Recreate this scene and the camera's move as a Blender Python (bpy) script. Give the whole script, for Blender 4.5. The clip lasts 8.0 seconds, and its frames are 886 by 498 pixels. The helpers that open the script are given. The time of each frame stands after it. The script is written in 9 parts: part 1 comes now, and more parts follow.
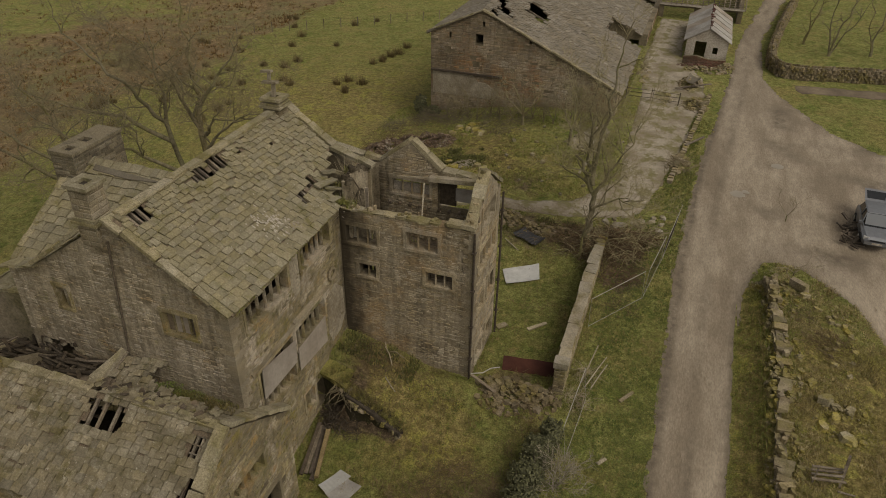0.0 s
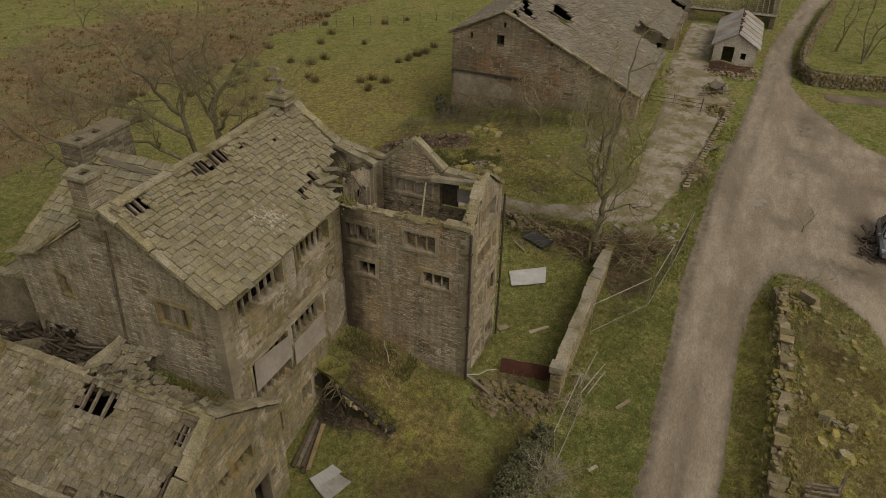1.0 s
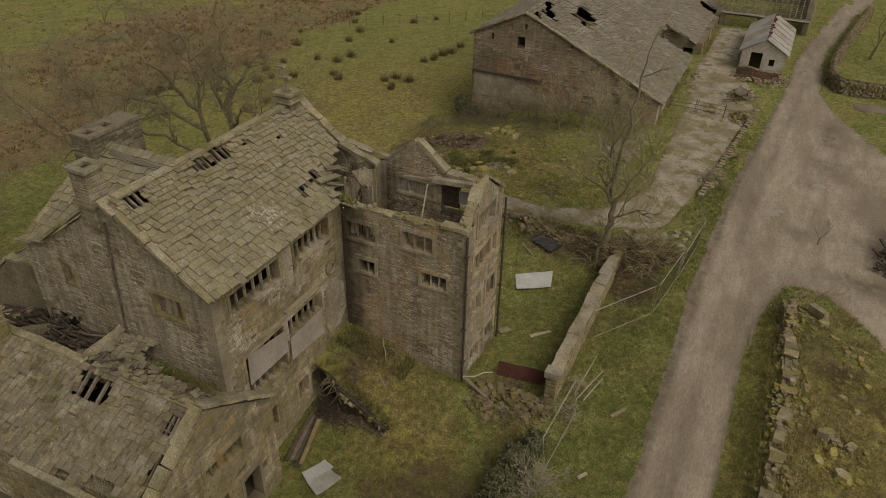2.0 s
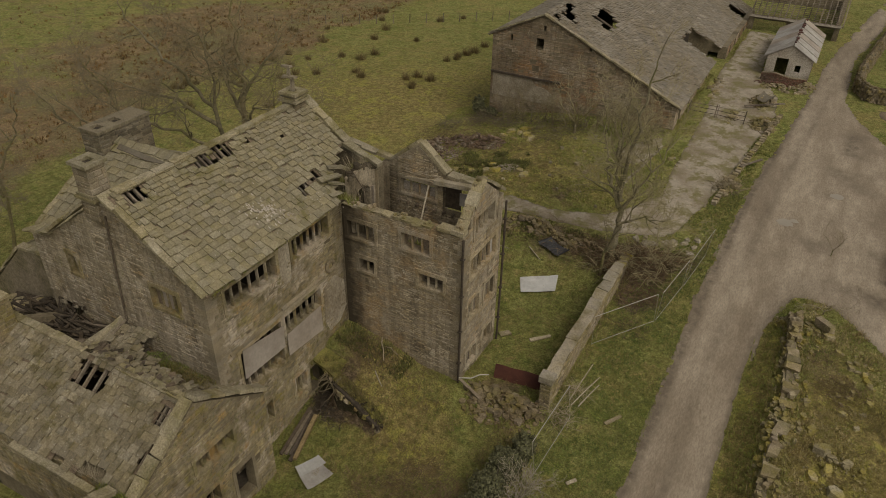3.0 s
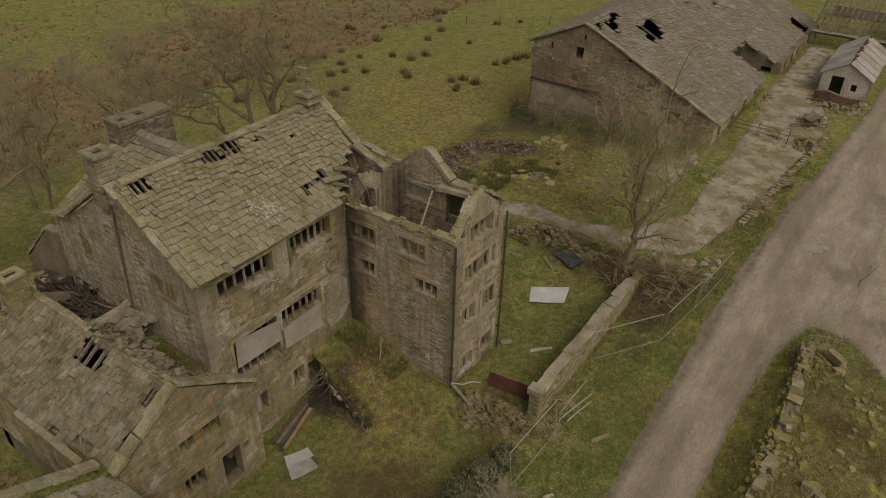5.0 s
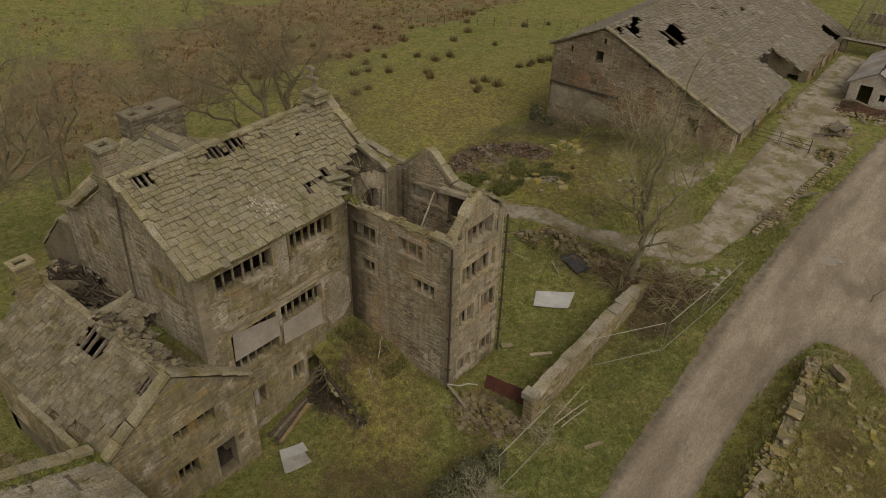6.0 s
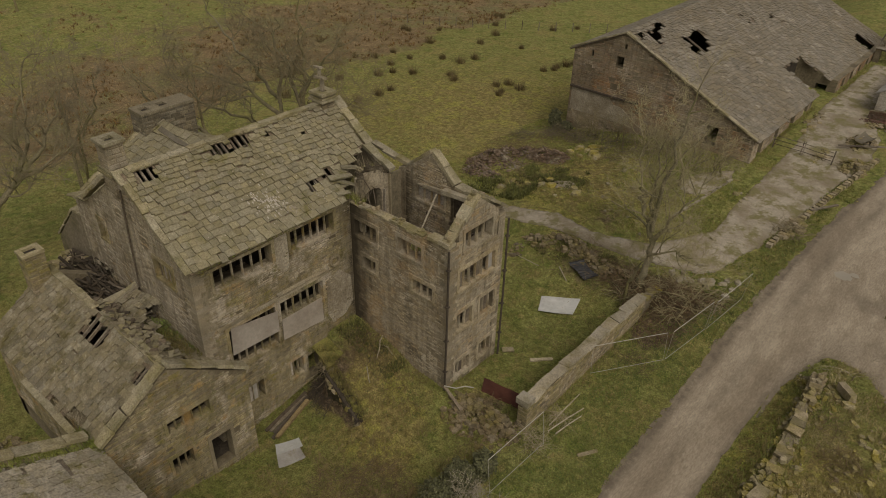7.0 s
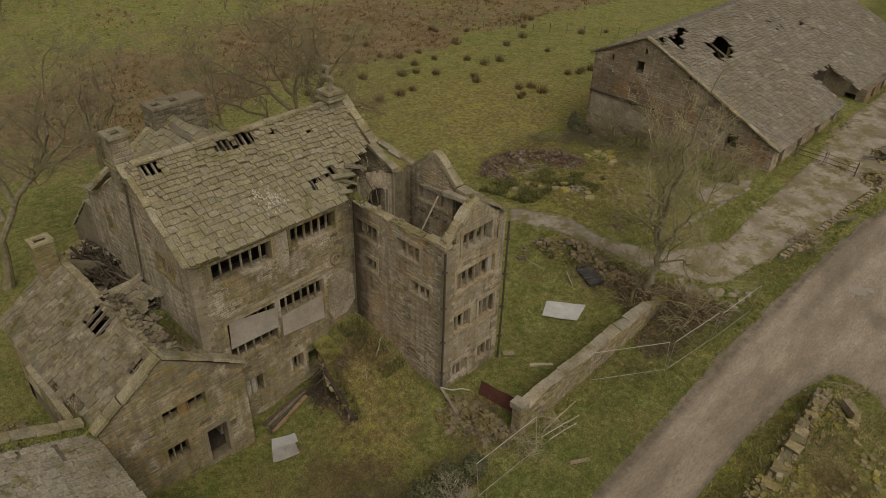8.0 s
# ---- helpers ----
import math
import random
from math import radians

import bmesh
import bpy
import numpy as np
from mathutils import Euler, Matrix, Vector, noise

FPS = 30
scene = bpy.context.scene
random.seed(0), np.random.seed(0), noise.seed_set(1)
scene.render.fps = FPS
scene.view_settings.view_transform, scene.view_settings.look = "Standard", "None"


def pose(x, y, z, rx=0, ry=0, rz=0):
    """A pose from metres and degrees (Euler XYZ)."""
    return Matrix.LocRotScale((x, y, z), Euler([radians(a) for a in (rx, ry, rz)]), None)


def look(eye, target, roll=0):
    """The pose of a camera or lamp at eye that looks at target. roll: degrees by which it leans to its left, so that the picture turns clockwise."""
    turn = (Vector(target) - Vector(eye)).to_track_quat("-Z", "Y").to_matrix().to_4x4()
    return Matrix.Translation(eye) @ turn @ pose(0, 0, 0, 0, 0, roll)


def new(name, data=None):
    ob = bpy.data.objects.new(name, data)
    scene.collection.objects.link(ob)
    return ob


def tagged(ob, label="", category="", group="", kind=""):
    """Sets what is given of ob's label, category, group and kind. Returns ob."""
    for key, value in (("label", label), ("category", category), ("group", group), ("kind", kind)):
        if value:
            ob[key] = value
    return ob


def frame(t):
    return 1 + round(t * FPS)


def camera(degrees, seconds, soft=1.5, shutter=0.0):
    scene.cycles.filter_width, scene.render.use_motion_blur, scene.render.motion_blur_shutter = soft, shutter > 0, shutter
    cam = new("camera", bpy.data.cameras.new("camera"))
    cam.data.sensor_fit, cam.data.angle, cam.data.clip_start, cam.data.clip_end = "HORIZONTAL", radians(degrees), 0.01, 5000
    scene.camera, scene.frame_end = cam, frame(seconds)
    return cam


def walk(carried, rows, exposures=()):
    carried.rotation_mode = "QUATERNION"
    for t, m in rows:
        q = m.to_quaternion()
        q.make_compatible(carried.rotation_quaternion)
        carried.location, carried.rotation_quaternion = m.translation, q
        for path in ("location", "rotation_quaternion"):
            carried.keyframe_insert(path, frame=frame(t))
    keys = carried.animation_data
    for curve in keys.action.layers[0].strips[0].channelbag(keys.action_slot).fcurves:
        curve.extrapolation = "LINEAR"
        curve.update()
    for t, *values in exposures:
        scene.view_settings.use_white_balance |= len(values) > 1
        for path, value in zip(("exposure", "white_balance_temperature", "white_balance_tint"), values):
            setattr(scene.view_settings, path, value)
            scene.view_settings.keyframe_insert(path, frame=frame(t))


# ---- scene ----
cam = camera(63.5, 8.0, soft=0.85)
METRES, EYE, TILT, LEAN, TURN = 12.31, 24.0, 2.7, 0.0, 18.9
ROWS = [
    (0.0, 0.0, 0.0, 0.0, 0.51, -35.2, -0.73),
    (0.5, 0.0664, -0.0009, 0.0022, 2.19, -35.25, -0.7),
    (1.0, 0.1283, 0.0021, 0.006, 3.77, -35.27, -0.68),
    (1.5, 0.1939, 0.0067, 0.0123, 5.45, -35.32, -0.67),
    (3.0, 0.3747, 0.0279, 0.0442, 9.99, -35.67, -0.56),
    (3.5, 0.4378, 0.0368, 0.0555, 11.56, -35.73, -0.53),
    (4.0, 0.4958, 0.0481, 0.0654, 13.09, -35.77, -0.5),
    (4.5, 0.5588, 0.0614, 0.076, 14.71, -35.77, -0.46),
    (6.0, 0.7368, 0.1066, 0.0966, 19.35, -35.81, -0.39),
    (6.5, 0.7981, 0.1255, 0.0982, 20.98, -35.73, -0.36),
    (7.0, 0.8527, 0.147, 0.1, 22.48, -35.68, -0.33),
    (7.5, 0.9108, 0.1727, 0.1025, 24.08, -35.67, -0.29),
    (8.0, 0.9646, 0.1976, 0.1043, 25.56, -35.64, -0.25),
]
walk(cam, [(t, pose(0, 0, EYE, TILT, LEAN, TURN) @ pose(METRES * x, METRES * y, METRES * z, 90 + pitch, roll, yaw)) for t, x, y, z, yaw, pitch, roll in ROWS], ((0.0, -0.27, 7150, 10), (8.0, -0.27, 7150, 10)))

# ---- sky, sun, exposure: an overcast afternoon ----
SUN_ELEV, SUN_AZ = 50.0, 118.0
world = bpy.data.worlds.new("overcast_sky")
scene.world = world
world.use_nodes = True
wn = world.node_tree.nodes
sky = wn.new("ShaderNodeTexSky")
sky.sky_type, sky.sun_disc = "NISHITA", False
sky.sun_elevation, sky.sun_rotation = radians(SUN_ELEV), radians(SUN_AZ)
sky.air_density, sky.dust_density, sky.ozone_density = 1.0, 4.0, 1.0
wash = wn.new("ShaderNodeHueSaturation")
wash.inputs["Saturation"].default_value = 0.16
world.node_tree.links.new(sky.outputs[0], wash.inputs["Color"])
world.node_tree.links.new(wash.outputs[0], wn["Background"].inputs[0])
wn["Background"].inputs[1].default_value = 0.112
sun = new("sun", bpy.data.lights.new("sun", "SUN"))
sun.data.energy, sun.data.angle, sun.data.color = 0.98, radians(35), (1.0, 0.95, 0.86)
az, el = radians(SUN_AZ), radians(SUN_ELEV)
sun.matrix_world = look((60 * math.sin(az) * math.cos(el), 60 * math.cos(az) * math.cos(el), 60 * math.sin(el)), (0, 0, 0))

# ---- materials ----


def mat(name, c1, c2, stain=None, scale=3.0, rough=0.9, bump=0.4, vary=0.25, island=False, metal=0.0, stain_at=0.55, stain_scale=0.5, moss=None, moss_at=0.58, moss_scale=1.1, stretch=None, speck=0.22, streak=0.0, lichen=0.0, patches=()):
    m = bpy.data.materials.new(name)
    m.use_nodes = True
    nt = m.node_tree
    n, l = nt.nodes, nt.links
    bsdf = n["Principled BSDF"]
    bsdf.inputs["Roughness"].default_value = rough
    bsdf.inputs["Metallic"].default_value = metal
    bsdf.inputs["Specular IOR Level"].default_value = 0.25
    geo = n.new("ShaderNodeNewGeometry")
    place = geo.outputs["Position"]
    if stretch:
        mp = n.new("ShaderNodeMapping")
        mp.inputs["Scale"].default_value = stretch
        l.new(place, mp.inputs["Vector"])
        place = mp.outputs[0]

    def tex(s, detail=6.0, r=0.6):
        t = n.new("ShaderNodeTexNoise")
        t.inputs["Scale"].default_value, t.inputs["Detail"].default_value, t.inputs["Roughness"].default_value = s, detail, r
        l.new(place, t.inputs["Vector"])
        return t

    def mask(t, at, soft=0.07):
        r = n.new("ShaderNodeMapRange")
        r.inputs["From Min"].default_value, r.inputs["From Max"].default_value = at - soft, at + soft
        l.new(t.outputs["Fac"], r.inputs["Value"])
        return r.outputs[0]

    def mix(f, a, b, mode="MIX"):
        x = n.new("ShaderNodeMix")
        x.data_type, x.blend_type = "RGBA", mode
        for s, v in ((x.inputs[0], f), (x.inputs[6], a), (x.inputs[7], b)):
            if hasattr(v, "links"):
                l.new(v, s)
            else:
                s.default_value = v if isinstance(v, (int, float)) else (*v, 1)
        return x.outputs[2]

    fine = tex(scale)
    col = mix(mask(fine, 0.5, 0.2), c1, c2)
    if stain:
        col = mix(mask(tex(stain_scale, 5.0), stain_at, 0.1), col, stain)
    if moss:
        col = mix(mask(tex(moss_scale, 7.0, 0.7), moss_at, 0.05), col, moss)
    for tint, size, at in patches:
        col = mix(mask(tex(size, 8.0, 0.68), at, 0.06), col, tint)
    if vary:
        if island:
            rnd = geo.outputs["Random Per Island"]
        else:
            oi = n.new("ShaderNodeObjectInfo")
            rnd = oi.outputs["Random"]
        mr = n.new("ShaderNodeMapRange")
        mr.inputs["To Min"].default_value, mr.inputs["To Max"].default_value = 1 - vary, 1 + vary
        l.new(rnd, mr.inputs["Value"])
        hs = n.new("ShaderNodeHueSaturation")
        l.new(mr.outputs[0], hs.inputs["Value"])
        mr2 = n.new("ShaderNodeMath")
        mr2.operation = "FRACT"
        mul = n.new("ShaderNodeMath")
        mul.operation = "MULTIPLY"
        mul.inputs[1].default_value = 7.31
        l.new(rnd, mul.inputs[0])
        l.new(mul.outputs[0], mr2.inputs[0])
        mr3 = n.new("ShaderNodeMapRange")
        mr3.inputs["To Min"].default_value, mr3.inputs["To Max"].default_value = 0.88, 1.12
        l.new(mr2.outputs[0], mr3.inputs["Value"])
        l.new(mr3.outputs[0], hs.inputs["Saturation"])
        l.new(col, hs.inputs["Color"])
        col = hs.outputs[0]
    def grey(t, lo, hi, a, b):
        r = n.new("ShaderNodeMapRange")
        r.inputs["From Min"].default_value, r.inputs["From Max"].default_value = a, b
        r.inputs["To Min"].default_value, r.inputs["To Max"].default_value = lo, hi
        l.new(t.outputs["Fac"], r.inputs["Value"])
        h = n.new("ShaderNodeHueSaturation")
        l.new(r.outputs[0], h.inputs["Value"])
        return h

    if speck:
        h = grey(tex(scale * 5.5, 3.0, 0.7), 1 - speck * 1.5, 1 + speck * 1.5, 0.32, 0.68)
        l.new(col, h.inputs["Color"])
        col = h.outputs[0]
    if streak:
        mp = n.new("ShaderNodeMapping")
        mp.inputs["Scale"].default_value = (4.5, 4.5, 0.3)
        l.new(geo.outputs["Position"], mp.inputs["Vector"])
        t = n.new("ShaderNodeTexNoise")
        t.inputs["Scale"].default_value, t.inputs["Detail"].default_value = 1.0, 6
        l.new(mp.outputs[0], t.inputs["Vector"])
        h = grey(t, 1 - streak, 1.06, 0.36, 0.56)
        l.new(col, h.inputs["Color"])
        col = h.outputs[0]
    if lichen:
        col = mix(mask(tex(scale * 2.3, 4.0, 0.8), 0.74 - lichen, 0.03), col, (0.40, 0.36, 0.28))
    l.new(col, bsdf.inputs["Base Color"])
    if bump:
        b = n.new("ShaderNodeBump")
        b.inputs["Strength"].default_value, b.inputs["Distance"].default_value = bump, 0.04
        t2 = tex(scale * 3.5, 5.0, 0.7)
        l.new(t2.outputs["Fac"], b.inputs["Height"])
        l.new(b.outputs[0], bsdf.inputs["Normal"])
    return m


def dark_streak(m, x, half, dark, along="X", way=1):
    """A black streak down the wall beyond the line x."""
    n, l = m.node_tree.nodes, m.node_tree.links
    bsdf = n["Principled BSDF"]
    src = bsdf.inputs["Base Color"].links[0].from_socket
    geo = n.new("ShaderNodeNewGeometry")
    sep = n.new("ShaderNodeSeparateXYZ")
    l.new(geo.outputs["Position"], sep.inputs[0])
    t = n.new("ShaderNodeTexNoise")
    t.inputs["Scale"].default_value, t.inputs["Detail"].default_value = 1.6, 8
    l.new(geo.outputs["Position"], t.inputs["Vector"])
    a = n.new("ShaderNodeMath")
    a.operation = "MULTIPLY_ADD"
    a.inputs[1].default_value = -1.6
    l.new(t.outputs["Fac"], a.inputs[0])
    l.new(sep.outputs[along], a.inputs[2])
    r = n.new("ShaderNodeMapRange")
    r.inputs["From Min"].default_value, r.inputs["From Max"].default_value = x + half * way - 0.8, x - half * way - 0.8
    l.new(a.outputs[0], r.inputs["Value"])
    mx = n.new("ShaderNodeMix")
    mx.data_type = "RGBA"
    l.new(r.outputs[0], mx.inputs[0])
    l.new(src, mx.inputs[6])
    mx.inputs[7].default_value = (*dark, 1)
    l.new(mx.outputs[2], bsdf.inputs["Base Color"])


STONE = mat("gritstone", (0.178, 0.145, 0.082), (0.315, 0.263, 0.158), (0.127, 0.102, 0.056), 4.2, vary=0.15, moss=(0.18, 0.152, 0.06), moss_at=0.57, stain_scale=0.35, streak=0.2, lichen=0.04, speck=0.2, patches=(((0.365, 0.31, 0.235), 0.62, 0.565), ((0.285, 0.19, 0.085), 0.95, 0.615), ((0.13, 0.118, 0.05), 1.7, 0.63)))
STONE_J = mat("gritstone_joined", (0.178, 0.145, 0.082), (0.315, 0.263, 0.158), (0.127, 0.102, 0.056), 4.2, vary=0.15, island=True, moss=(0.18, 0.152, 0.06), moss_at=0.57, stain_scale=0.35, streak=0.2, lichen=0.04, speck=0.2, patches=(((0.365, 0.31, 0.235), 0.62, 0.565), ((0.285, 0.19, 0.085), 0.95, 0.615), ((0.13, 0.118, 0.05), 1.7, 0.63)))
limed = ((0.235, 0.195, 0.135), (0.36, 0.305, 0.225), (0.175, 0.142, 0.092), 2.6)
LIMED = mat("limewashed_stone", *limed, vary=0.07, moss=(0.345, 0.295, 0.22), moss_at=0.53, moss_scale=0.7, stain_scale=0.4, streak=0.2, speck=0.2, patches=(((0.27, 0.195, 0.11), 0.8, 0.6), ((0.19, 0.165, 0.085), 1.3, 0.61)))
LIMED_J = mat("limewashed_stone_joined", *limed, vary=0.07, island=True, moss=(0.345, 0.295, 0.22), moss_at=0.53, moss_scale=0.7, stain_scale=0.4, streak=0.2, speck=0.2, patches=(((0.27, 0.195, 0.11), 0.8, 0.6), ((0.19, 0.165, 0.085), 1.3, 0.61)))
TOWER_STONE = mat("brown_gritstone", (0.22, 0.178, 0.112), (0.36, 0.297, 0.197), (0.16, 0.126, 0.077), 4.0, vary=0.11, stain_scale=0.45, stain_at=0.55, moss=(0.35, 0.297, 0.212), moss_at=0.54, moss_scale=0.5, streak=0.13, speck=0.2, lichen=0.03, patches=(((0.30, 0.215, 0.12), 0.55, 0.57), ((0.385, 0.33, 0.245), 0.9, 0.61)))
TOWER_STONE_J = mat("brown_gritstone_joined", (0.22, 0.178, 0.112), (0.36, 0.297, 0.197), (0.16, 0.126, 0.077), 4.0, vary=0.11, island=True, stain_scale=0.45, stain_at=0.55, moss=(0.35, 0.297, 0.212), moss_at=0.54, moss_scale=0.5, streak=0.13, speck=0.2, lichen=0.03, patches=(((0.30, 0.215, 0.12), 0.55, 0.57), ((0.385, 0.33, 0.245), 0.9, 0.61)))
BARN_STONE = mat("barn_stone", (0.235, 0.187, 0.128), (0.37, 0.3, 0.215), (0.16, 0.122, 0.08), 2.4, vary=0.14, island=True, stain_scale=0.3, moss=(0.17, 0.118, 0.07), moss_at=0.58, moss_scale=0.35, streak=0.2, speck=0.18, patches=(((0.25, 0.155, 0.088), 0.33, 0.56), ((0.38, 0.325, 0.245), 0.5, 0.6)))
BARN_BLOCK = mat("barn_stone_block", (0.235, 0.187, 0.128), (0.37, 0.3, 0.215), (0.16, 0.122, 0.08), 2.4, vary=0.14, stain_scale=0.3, moss=(0.17, 0.118, 0.07), moss_at=0.58, moss_scale=0.35, streak=0.2, speck=0.18, patches=(((0.25, 0.155, 0.088), 0.33, 0.56), ((0.38, 0.325, 0.245), 0.5, 0.6)))
FLAKING = mat("flaking_limewash", (0.225, 0.188, 0.132), (0.37, 0.325, 0.25), (0.18, 0.145, 0.098), 1.8, vary=0.0)
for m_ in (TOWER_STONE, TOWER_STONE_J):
    dark_streak(m_, -12.5, 0.55, (0.055, 0.043, 0.027))
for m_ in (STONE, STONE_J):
    dark_streak(m_, 24.45, 0.5, (0.055, 0.043, 0.027), "Y", -1)
DRESSED = mat("dressed_stone", (0.215, 0.178, 0.12), (0.325, 0.272, 0.188), (0.16, 0.13, 0.085), 4.0, vary=0.1)
DRESSED_J = mat("dressed_stone_joined", (0.215, 0.178, 0.12), (0.325, 0.272, 0.188), (0.16, 0.13, 0.085), 4.0, vary=0.12, island=True)
MORTAR = mat("lime_mortar", (0.135, 0.11, 0.07), (0.25, 0.207, 0.138), (0.105, 0.084, 0.052), 6.0, vary=0.0)
RENDER = mat("old_lime_render", (0.225, 0.185, 0.128), (0.345, 0.293, 0.212), (0.16, 0.128, 0.083), 1.8, vary=0.0, stain_scale=0.8, streak=0.26)
TOWER_RENDER = mat("stained_lime_render", (0.225, 0.185, 0.128), (0.345, 0.293, 0.212), (0.16, 0.128, 0.083), 1.8, vary=0.0, stain_scale=0.8, streak=0.26, patches=(((0.28, 0.2, 0.112), 0.55, 0.57),))
dark_streak(TOWER_RENDER, -12.5, 0.55, (0.055, 0.043, 0.027))
SLATE = mat("stone_slate", (0.175, 0.149, 0.09), (0.268, 0.234, 0.148), (0.215, 0.187, 0.123), 2.4, vary=0.14, stain_scale=0.5, stain_at=0.56, moss=(0.168, 0.146, 0.068), moss_at=0.6, moss_scale=1.0, speck=0.16, lichen=0.04, bump=0.3)
SLATE_J = mat("stone_slate_joined", (0.175, 0.149, 0.09), (0.268, 0.234, 0.148), (0.215, 0.187, 0.123), 2.4, vary=0.14, island=True, stain_scale=0.5, stain_at=0.56, moss=(0.168, 0.146, 0.068), moss_at=0.6, moss_scale=1.0, speck=0.16, lichen=0.04, bump=0.3)
LOW_SLATE = mat("brown_stone_slate", (0.138, 0.115, 0.072), (0.23, 0.196, 0.128), (0.18, 0.15, 0.098), 2.4, vary=0.18, stain_scale=0.6, stain_at=0.54, moss=(0.118, 0.10, 0.048), moss_at=0.57, moss_scale=0.9, speck=0.18, lichen=0.085, bump=0.3, patches=(((0.27, 0.235, 0.165), 1.4, 0.6),))
LOW_SLATE_J = mat("brown_stone_slate_joined", (0.138, 0.115, 0.072), (0.23, 0.196, 0.128), (0.18, 0.15, 0.098), 2.4, vary=0.18, island=True, stain_scale=0.6, stain_at=0.54, moss=(0.118, 0.10, 0.048), moss_at=0.57, moss_scale=0.9, speck=0.18, lichen=0.085, bump=0.3, patches=(((0.27, 0.235, 0.165), 1.4, 0.6),))
BARN_SLATE = mat("grey_stone_slate", (0.15, 0.129, 0.098), (0.242, 0.211, 0.163), (0.18, 0.15, 0.106), 1.6, vary=0.15, island=True, stain_scale=0.25, speck=0.14, moss=(0.275, 0.243, 0.19), moss_at=0.6, moss_scale=0.6, bump=0.25)
COPING = mat("coping_stone", (0.215, 0.182, 0.112), (0.345, 0.298, 0.20), (0.175, 0.15, 0.07), 3.0, vary=0.15, stain_scale=0.9, lichen=0.06)
SOOT = mat("sooty_stone", (0.10, 0.085, 0.058), (0.21, 0.18, 0.125), (0.17, 0.142, 0.098), 3.0, vary=0.35, stain_scale=0.7)
SOOT_J = mat("sooty_stone_joined", (0.10, 0.085, 0.058), (0.21, 0.18, 0.125), (0.17, 0.142, 0.098), 3.0, vary=0.35, island=True, stain_scale=0.7)
# Near-black debris; in the collapsed pit the colour stands for deep shade.
NEAR_BLACK = mat("near_black_debris", (0.035, 0.027, 0.019), (0.085, 0.066, 0.045), None, 5.0, vary=0.35)
TIMBER = mat("weathered_timber", (0.13, 0.105, 0.075), (0.27, 0.225, 0.165), (0.08, 0.06, 0.045), 5.0, vary=0.25)
OLD_WOOD = mat("dark_rotten_timber", (0.075, 0.057, 0.04), (0.165, 0.13, 0.092), None, 5.0, vary=0.35)
BEAM_WOOD = mat("yellowed_beam_timber", (0.19, 0.135, 0.062), (0.32, 0.24, 0.125), (0.13, 0.095, 0.05), 4.0, vary=0.1)
# Near-black colour for rooms and flues, standing for interior shade.
INTERIOR_SHADE = mat("interior_shade", (0.035, 0.028, 0.02), (0.06, 0.048, 0.035), None, 2.0, vary=0.0)
BOARD = mat("grey_window_board", (0.30, 0.258, 0.212), (0.37, 0.32, 0.266), (0.235, 0.195, 0.155), 1.3, rough=0.7, bump=0.1, vary=0.05, speck=0.06)
LEAD = mat("lead_sheet", (0.125, 0.108, 0.08), (0.18, 0.156, 0.118), (0.11, 0.09, 0.062), 2.0, rough=0.95, bump=0.2, vary=0.0, speck=0.1)
RUST = mat("rusted_steel", (0.075, 0.028, 0.02), (0.12, 0.047, 0.032), (0.058, 0.022, 0.018), 3.0, rough=0.8, bump=0.15, vary=0.0, speck=0.05)
ZINC = mat("weathered_zinc_sheet", (0.40, 0.395, 0.37), (0.51, 0.50, 0.47), (0.30, 0.28, 0.25), 1.4, rough=0.6, bump=0.08, vary=0.06, speck=0.05)
ZINC_DULL = mat("dull_zinc_sheet", (0.30, 0.28, 0.25), (0.41, 0.385, 0.345), (0.23, 0.20, 0.17), 2.4, rough=0.6, bump=0.12, vary=0.06, speck=0.05)
STEEL = mat("galvanised_tube", (0.34, 0.32, 0.275), (0.43, 0.405, 0.35), None, 6.0, rough=0.6, bump=0.05, vary=0.0, metal=0.1, speck=0.05)
IRON = mat("black_iron", (0.045, 0.035, 0.028), (0.09, 0.07, 0.05), None, 6.0, rough=0.8, bump=0.2, vary=0.0)
BARK = mat("grey_brown_bark", (0.12, 0.1, 0.056), (0.25, 0.212, 0.125), (0.16, 0.145, 0.06), 4.0, vary=0.1)
# Earth darkened towards black to stand for shade under the bank.
SHADED_SOIL = mat("shade_dark_earth", (0.026, 0.02, 0.014), (0.062, 0.047, 0.031), (0.045, 0.04, 0.018), 3.0, vary=0.0, speck=0.3)
TURF = mat("mossy_turf", (0.12, 0.115, 0.03), (0.225, 0.2, 0.06), (0.16, 0.115, 0.05), 3.0, vary=0.0, speck=0.3)
TWIG = mat("bare_twigs", (0.135, 0.11, 0.066), (0.25, 0.208, 0.13), None, 2.0, bump=0.0, vary=0.2, speck=0.0)
ASH_TWIG = mat("pale_ash_twigs", (0.2, 0.17, 0.092), (0.33, 0.285, 0.165), None, 2.0, bump=0.0, vary=0.15, speck=0.0)
NETTLE = mat("dark_green_weeds", (0.075, 0.08, 0.024), (0.15, 0.148, 0.045), None, 2.0, bump=0.0, vary=0.35, island=True)
MOSSY = mat("mossy_boulder_stone", (0.2, 0.168, 0.098), (0.34, 0.29, 0.178), (0.27, 0.222, 0.058), 3.5, vary=0.25, stain_scale=1.6, stain_at=0.5, speck=0.3)
COPING_GREY = mat("grey_coping_slab", (0.235, 0.203, 0.148), (0.37, 0.323, 0.245), (0.175, 0.146, 0.08), 2.2, vary=0.12, stain_scale=1.1, speck=0.16)
